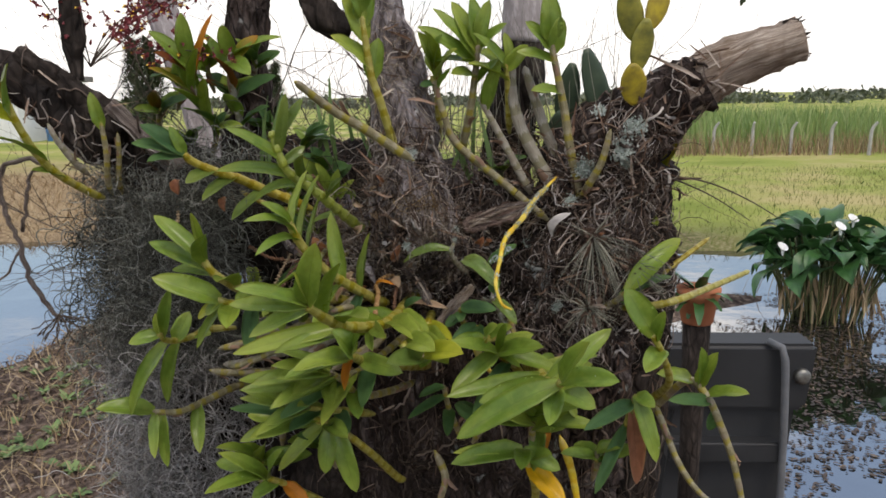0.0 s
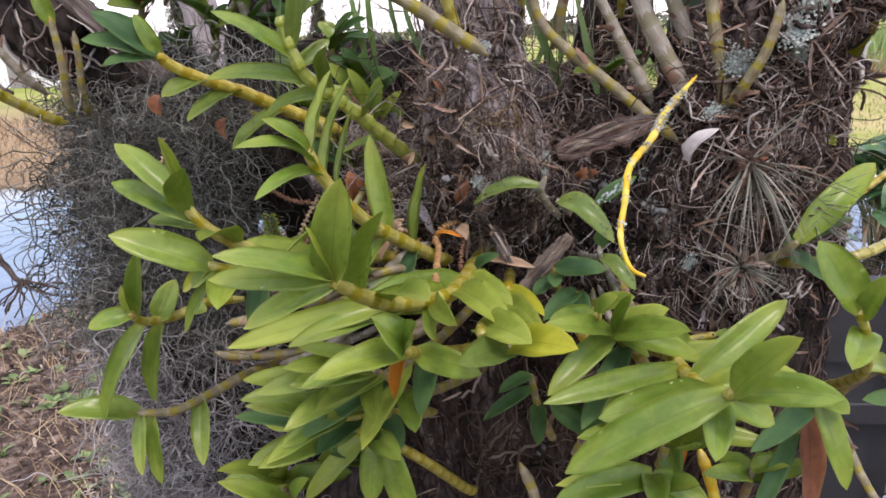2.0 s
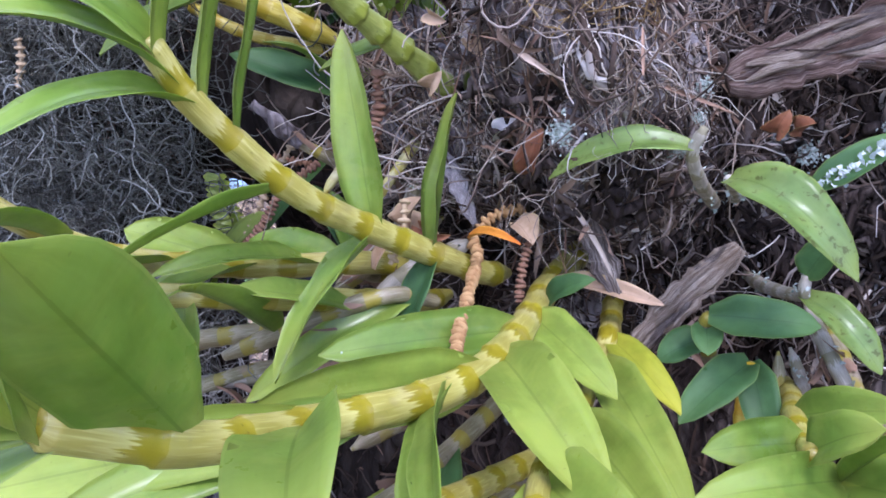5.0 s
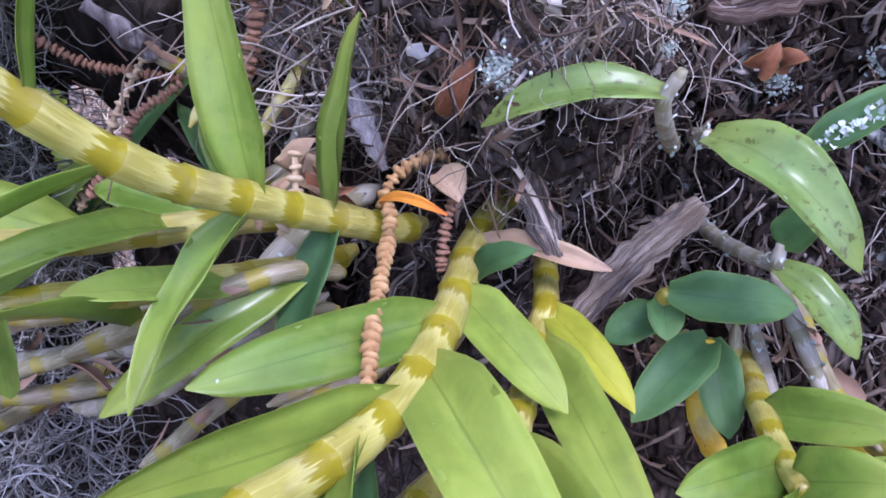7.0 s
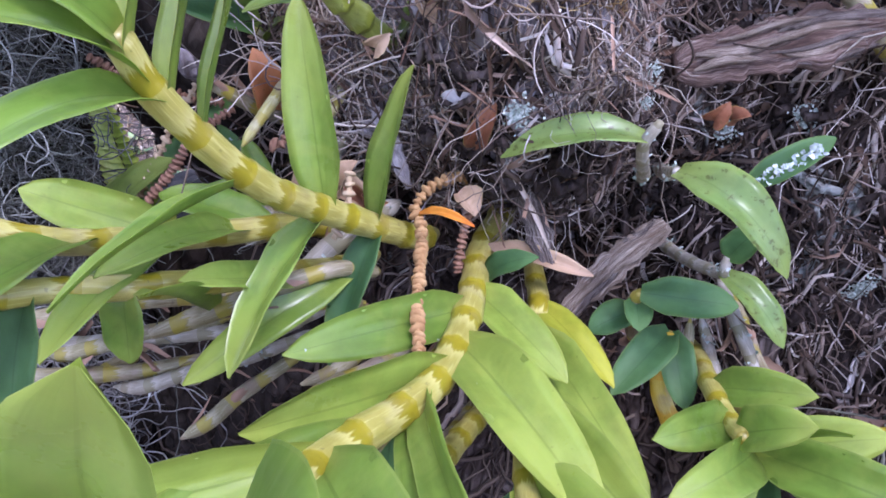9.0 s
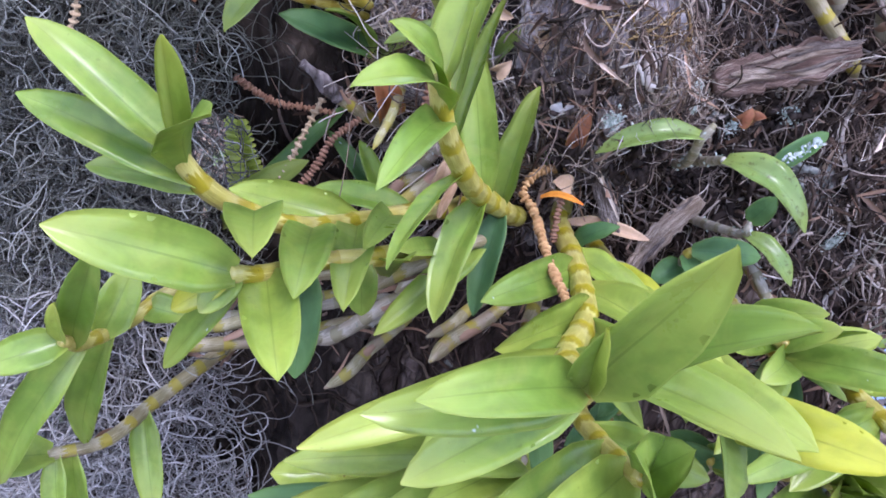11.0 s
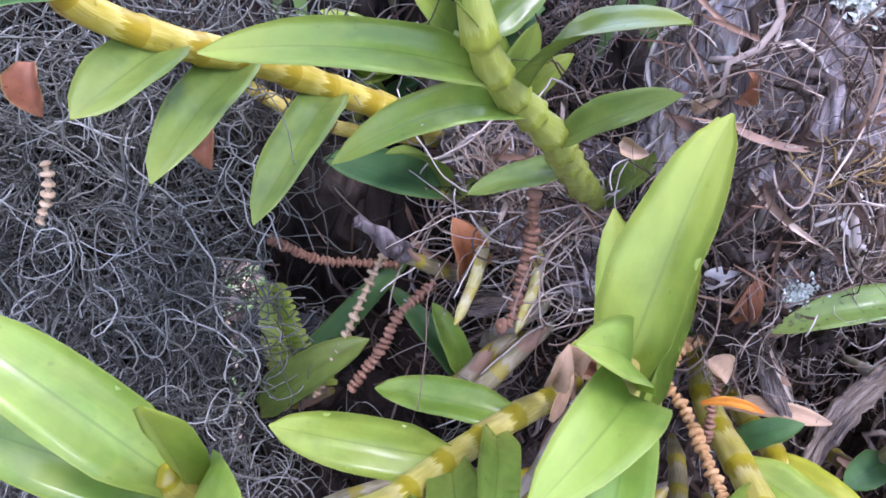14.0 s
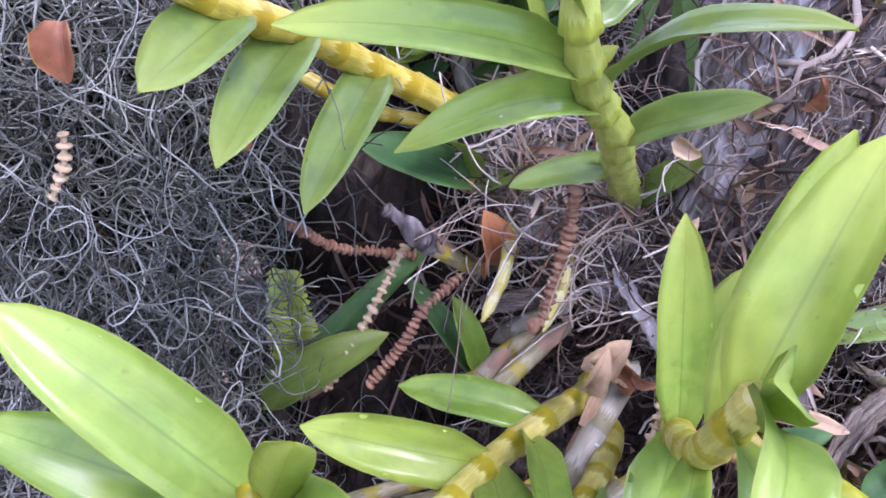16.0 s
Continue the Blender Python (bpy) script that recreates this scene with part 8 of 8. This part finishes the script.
for k in range(34):
    c = Vector((-0.022, 0.812, 1.207)) + rvec(0.004)
    d = (Vector((-0.25, -0.55, -0.15)) + rvec(0.75)).normalized()
    s = Shape()
    scrap(s, c, d, (Vector((0, -1, 0.3)) + rvec(0.3)).normalized(), rnd(0.014, 0.036), rnd(0.002, 0.0055), rnd(1.0, 2.4), rnd(-0.4, 0.4))
    part("bract", s, BRACT, bracts)

# fine dead twigs above the crown
random.seed(70)
dead_stalks = thing("dead_stalk_clump", "thin dry stalks standing above the crown", "stalks")
for _ in range(95):
    p = Vector((rnd(-0.06, 0.26), rnd(0.82, 0.95), rnd(1.24, 1.30)))
    d = Vector((rnd(-0.25, 0.25), rnd(-0.1, 0.1), 1)).normalized()
    pts = []
    for k in range(12):
        pts.append(p.copy())
        d = (d + rvec(0.06)).normalized()
        p = p + d * rnd(0.008, 0.017)
    s = Shape()
    s.tube(pts, [0.0006 * (1 - k / 16) for k in range(12)], 4)
    part("stalk", s, TILL, dead_stalks)

random.seed(71)
under = thing("undergrowth_plant", "narrow green leaves growing behind the canes", "plant")
for _ in range(26):
    p = Vector((rnd(-0.22, 0.10), rnd(0.88, 0.98), rnd(1.20, 1.26)))
    d = Vector((rnd(-0.5, 0.5), rnd(-0.2, 0.2), 1)).normalized()
    ln = rnd(0.05, 0.11)
    s = Shape()
    s.flake(p, d, Vector((0, -1, 0.2)), ln, rnd(0.005, 0.009), rnd(0.0, 0.12))
    part("leaf", s, WEED, under)

# bare side twig
random.seed(72)
for pts in ([(0.262, 0.84, 1.235), (0.30, 0.83, 1.228), (0.34, 0.82, 1.210), (0.375, 0.81, 1.188)], [(0.262, 0.84, 1.233), (0.305, 0.835, 1.213), (0.345, 0.83, 1.187)]):
    s = Shape()
    c = curve(pts, 0.006)
    s.tube(c, [0.0011 * (1 - 0.6 * k / len(c)) for k in range(len(c))], 5)
    solid("dead_twig", s, TWIG, "thin bare twig sticking out of the limb", "twig", "bare twigs")

# free-hanging root at the side limb
random.seed(73)
hang = thing("hanging_root", "pale crooked root hanging from the side limb", "root")
for line, r in (([(-0.395, 0.80, 1.245), (-0.43, 0.80, 1.262), (-0.465, 0.80, 1.252), (-0.47, 0.80, 1.215), (-0.455, 0.80, 1.165), (-0.445, 0.80, 1.12), (-0.42, 0.80, 1.085)], 0.0027),
                ([(-0.41, 0.805, 1.255), (-0.435, 0.80, 1.245), (-0.44, 0.80, 1.215), (-0.452, 0.80, 1.185)], 0.002),
                ([(-0.455, 0.80, 1.165), (-0.475, 0.80, 1.135), (-0.49, 0.795, 1.128)], 0.0014)):
    c = [p + rvec(0.0012) for p in curve(line, 0.006)]
    s = Shape()
    s.tube(c, [r * (1 + 0.2 * noise.noise(Vector((k * 0.4, r * 99, 0)))) for k in range(len(c))], 8)
    part("root", s, WOOD_GREY, hang)
for _ in range(16):
    d = Vector((rnd(-0.6, 1), rnd(-0.4, 0.4), rnd(-0.9, -0.1))).normalized()
    s = Shape()
    s.tube([Vector((-0.42, 0.80, 1.087)) + d * 0.008 * k + rvec(0.001) for k in range(5)], 0.0007, 4)
    part("rootlet", s, TWIG, hang)

# dark red flower spray at the far end of the side limb
random.seed(74)
spray = thing("red_orchid_spray", "spray of small dark red blossoms with yellow lips", "flowers")
pet = Shape()
for j in range(9):
    s = Shape()
    p = Vector((-0.375, 0.84, 1.36))
    d = Vector((rnd(-0.6, 0.9), rnd(-0.1, 0.3), 0.75)).normalized()
    pts = []
    for k in range(16):
        pts.append(p.copy())
        d = (d + rvec(0.10) + Vector((0.02, 0, -0.03))).normalized()
        p = p + d * 0.010
        if k > 3:
            for _ in range(4):
                c = p + rvec(0.009)
                for _ in range(5):
                    pet.flake(c, rvec().normalized(), rvec().normalized(), rnd(0.003, 0.006), rnd(0.002, 0.004), 0.2)
                if random.random() < 0.3:
                    lip = Shape()
                    lip.flake(c, Vector((rnd(-0.3, 0.3), -1, -0.2)).normalized(), Vector((0, 0, 1)), 0.006, 0.004, 0.2)
                    part("lip", lip, YELLOW_LIP, spray, "yellow lip")
    s.tube(pts, 0.0008, 4)
    part("stalk", s, TWIG, spray)
part("petals", pet, RED, spray)
bulb = Shape()
limb(bulb, [(-0.385, 0.83, 1.345), (-0.386, 0.83, 1.365), (-0.385, 0.83, 1.385), (-0.387, 0.83, 1.43), (-0.39, 0.83, 1.49)], [0.005, 0.011, 0.010, 0.004, 0.005], 0.003, 24, 0.25, 40, 0.003)
part("bulb", bulb, BARK_DARK, spray, "brown swollen bulb on a rough stem")

# overhanging leaves
random.seed(75)
bough = thing("overhanging_bough", "thin bough with small dark leaves overhead", "branch")
s, lv = Shape(), Shape()
for j in range(5):
    p = Vector((0.35 + 0.16 * j, 1.25 + rnd(-0.1, 0.1), 1.64))
    d = Vector((0.4, 0, -0.35)).normalized()
    pts = []
    for k in range(9):
        pts.append(p.copy())
        d = (d + rvec(0.12)).normalized()
        p = p + d * 0.022
        if k > 4:
            for _ in range(2):
                lv.flake(p, (rvec() + Vector((0, 0, -0.4))).normalized(), rvec().normalized(), rnd(0.015, 0.026), rnd(0.010, 0.014), 0.1)
    s.tube(pts, 0.0014, 4)
part("twigs", s, TWIG, bough)
part("leaves", lv, FAR_LEAF, bough)

# ---- at the pond ----
box = thing("plastic_tank", "black plastic tank with a strap standing in the pond", "tank")


def slab(lo, hi, bev=0.008, lean=0.0):
    bm = bmesh.new()
    bmesh.ops.create_cube(bm, size=1.0)
    for v in bm.verts:
        v.co = Vector([lo[i] + (hi[i] - lo[i]) * (v.co[i] + 0.5) for i in range(3)])
        v.co.x += lean * (v.co.z - hi[2])
    bmesh.ops.bevel(bm, geom=bm.edges[:], offset=bev, segments=3, affect="EDGES")
    me = bpy.data.meshes.new("slab")
    bm.to_mesh(me)
    bm.free()
    return me


for nm, me, mt, lab in (("body", slab((0.52, 1.81, -0.2), (0.835, 1.88, 0.62), 0.015, 0.08), PLASTIC, ""), ("lid", slab((0.50, 1.79, 0.55), (0.865, 1.90, 0.722), 0.012, 0.12), PLASTIC, ""),
                        ("ledge", slab((0.51, 1.77, 0.42), (0.80, 1.82, 0.475), 0.006), PLASTIC, "")):
    me.materials.append(mt)
    part(nm, me, mt, box, lab)
s = Shape()
s.tube(curve([(0.745, 1.80, 0.728), (0.768, 1.772, 0.722), (0.776, 1.768, 0.69), (0.784, 1.764, 0.50), (0.790, 1.764, 0.2), (0.79, 1.764, -0.05)], 0.02), 0.009, 10)
part("strap", s, STRAP, box, "grey rubber strap")
s = Shape()
s.tube([Vector((0.826, y, 0.644)) for y in (1.80, 1.782, 1.776, 1.774)], [0.020, 0.020, 0.017, 0.009], 20)
part("cap", s, STEEL, box, "round dull metal cap")

pot = thing("clay_pot", "terracotta pot with dark leaves behind the stump", "flower pot")
s = Shape()
s.tube([Vector((0.52, 1.62, z)) for z in (0.83, 0.835, 0.89, 0.892, 0.91, 0.912, 0.90)], [0.030, 0.034, 0.042, 0.046, 0.047, 0.042, 0.04], 28)
part("body", s, TERRA, pot)
s = Shape()
for _ in range(34):
    d = Vector((rnd(-1, 1), rnd(-1, 1), rnd(-0.3, 1))).normalized()
    s.flake(Vector((0.52, 1.62, 0.885)), d, Vector((0, 0, 1)), rnd(0.04, 0.10), 0.024, 0.15)
part("plant", s, LILY_LEAF, pot, "dark green leaves")
s = Shape()
s.tube([Vector((0.52, 1.62, z)) for z in (-0.3, 0.1, 0.5, 0.832)], [0.024, 0.022, 0.022, 0.03], 12)
solid("wooden_post", s, BARK_DARK, "dark wooden post standing in the pond", "post")


def arum_leaf():
    s = Shape()
    rows = []
    for i in range(9):
        t = i / 8
        w = (0.5 + 1.0 * math.sin(math.pi * min(1, 0.25 + 0.75 * t)) if t < 0.4 else 1.5 * (1 - ((t - 0.4) / 0.6) ** 1.6)) * 0.055
        rows.append([Vector((x * w, t * 0.24 - (0.03 if abs(x) > 0.5 and i == 0 else 0), 0.05 * math.sin(2.4 * t) + 0.02 * abs(x) - 0.07 * t * t)) for x in (-1, -0.5, 0, 0.5, 1)])
    s.grid(rows)
    s.uv = []
    return s.data("leaf", LILY_LEAF)


random.seed(80)
lily = thing("arum_lily", "clump of arum lilies with white flowers in the pond", "lily", at=(2.06, 4.45, 0.0))
lily.scale = (0.76, 0.76, 0.93)
leaf_me = arum_leaf()
for k in range(130):
    a, q = rnd(0, math.tau), math.sqrt(random.random())
    foot = Vector((math.cos(a) * q * 0.26, math.sin(a) * q * 0.22, -0.1))
    h = rnd(0.30, 0.58) * (1.08 - 0.35 * q)
    head = Vector((math.cos(a) * q * 0.46, math.sin(a) * q * 0.40, h + 0.06))
    stalk = Shape()
    stalk.tube(curve([foot, foot.lerp(head, 0.5) + Vector((0, 0, 0.06)), head], 0.08), 0.006, 5)
    part("stalk", stalk, STALK, lily)
    ob = new("leaf", leaf_me)
    ob.parent = lily
    ob.matrix_basis = Matrix.LocRotScale(head, Euler((rnd(-0.7, 0.5), rnd(-0.5, 0.5), a - math.pi / 2 + rnd(-0.7, 0.7))), Vector((1, 1, 1)) * rnd(0.7, 1.2))
dead = Shape()
for _ in range(140):
    a, q = rnd(0, math.tau), rnd(0.6, 1.0)
    p = Vector((math.cos(a) * q * 0.36, math.sin(a) * q * 0.32, rnd(0.18, 0.34)))
    dead.flake(p, Vector((rnd(-0.4, 0.4), rnd(-0.4, 0.4), -1)).normalized(), rvec().normalized(), rnd(0.10, 0.26), rnd(0.012, 0.03), 0.1)
part("dead_leaves", dead, STRAW, lily, "brown hanging dead leaves")
for x, y, z in ((-0.06, -0.30, 0.58), (-0.42, -0.2, 0.44), (0.12, -0.1, 0.60)):
    s = Shape()
    rows = []
    for i in range(7):
        t = i / 6
        rows.append([Vector((x, y, z)) + Vector((math.cos(q) * (0.007 + 0.032 * t ** 1.8), math.sin(q) * (0.007 + 0.026 * t ** 1.8), 0.08 * t - (0.045 * t * t * (1 + math.cos(q + 1.2)) / 2))) for q in (math.tau * k / 14 for k in range(15))])
    s.grid(rows)
    s.uv = []
    part("flower", s, LILY_WHITE, lily, "white funnel flower")

# small pale fern in the hollow
random.seed(90)
fern = thing("small_fern", "small pale yellow-green fern frond in the dark hollow", "fern")
s, st = Shape(), Shape()
line = curve([(-0.200, 0.866, 1.064), (-0.208, 0.858, 1.095), (-0.212, 0.852, 1.128)], 0.0036)
st.tube(line, 0.0006, 5)
for k, p in enumerate(line[1:]):
    ln = 0.017 * (1 - 0.6 * k / len(line))
    for sgn in (-1, 1):
        s.flake(p, Vector((sgn, -0.4, 0.25)).normalized(), Vector((0, -0.8, 0.5)), ln, 0.0055, 0.1)
part("stalk", st, STALK, fern)
part("pinnae", s, LEAF["y"], fern)

# dark old leaf crusted with lichen
old = thing("crusted_leaf", "dark old orchid leaf crusted with pale lichen", "leaf", "loose leaves")
random.seed(91)
a, b2 = Vector((0.063, 0.772, 1.153)), Vector((0.092, 0.778, 1.172))
part("blade", bezier_leaf(a, b2, 0.011, 10, 0.06, 0.0006), LEAF["d"], old)
s = Shape()
for _ in range(70):
    p = a.lerp(b2, rnd(0.1, 0.8)) + Vector((rnd(-0.002, 0.002), -0.0025, rnd(-0.002, 0.004)))
    s.flake(p, (rvec() + Vector((0, -0.5, 0))).normalized(), Vector((0, -1, 0.3)), rnd(0.0012, 0.003), rnd(0.001, 0.0025), 0.3)
part("lichen", s, LICHEN, old, "pale mint lichen crust")
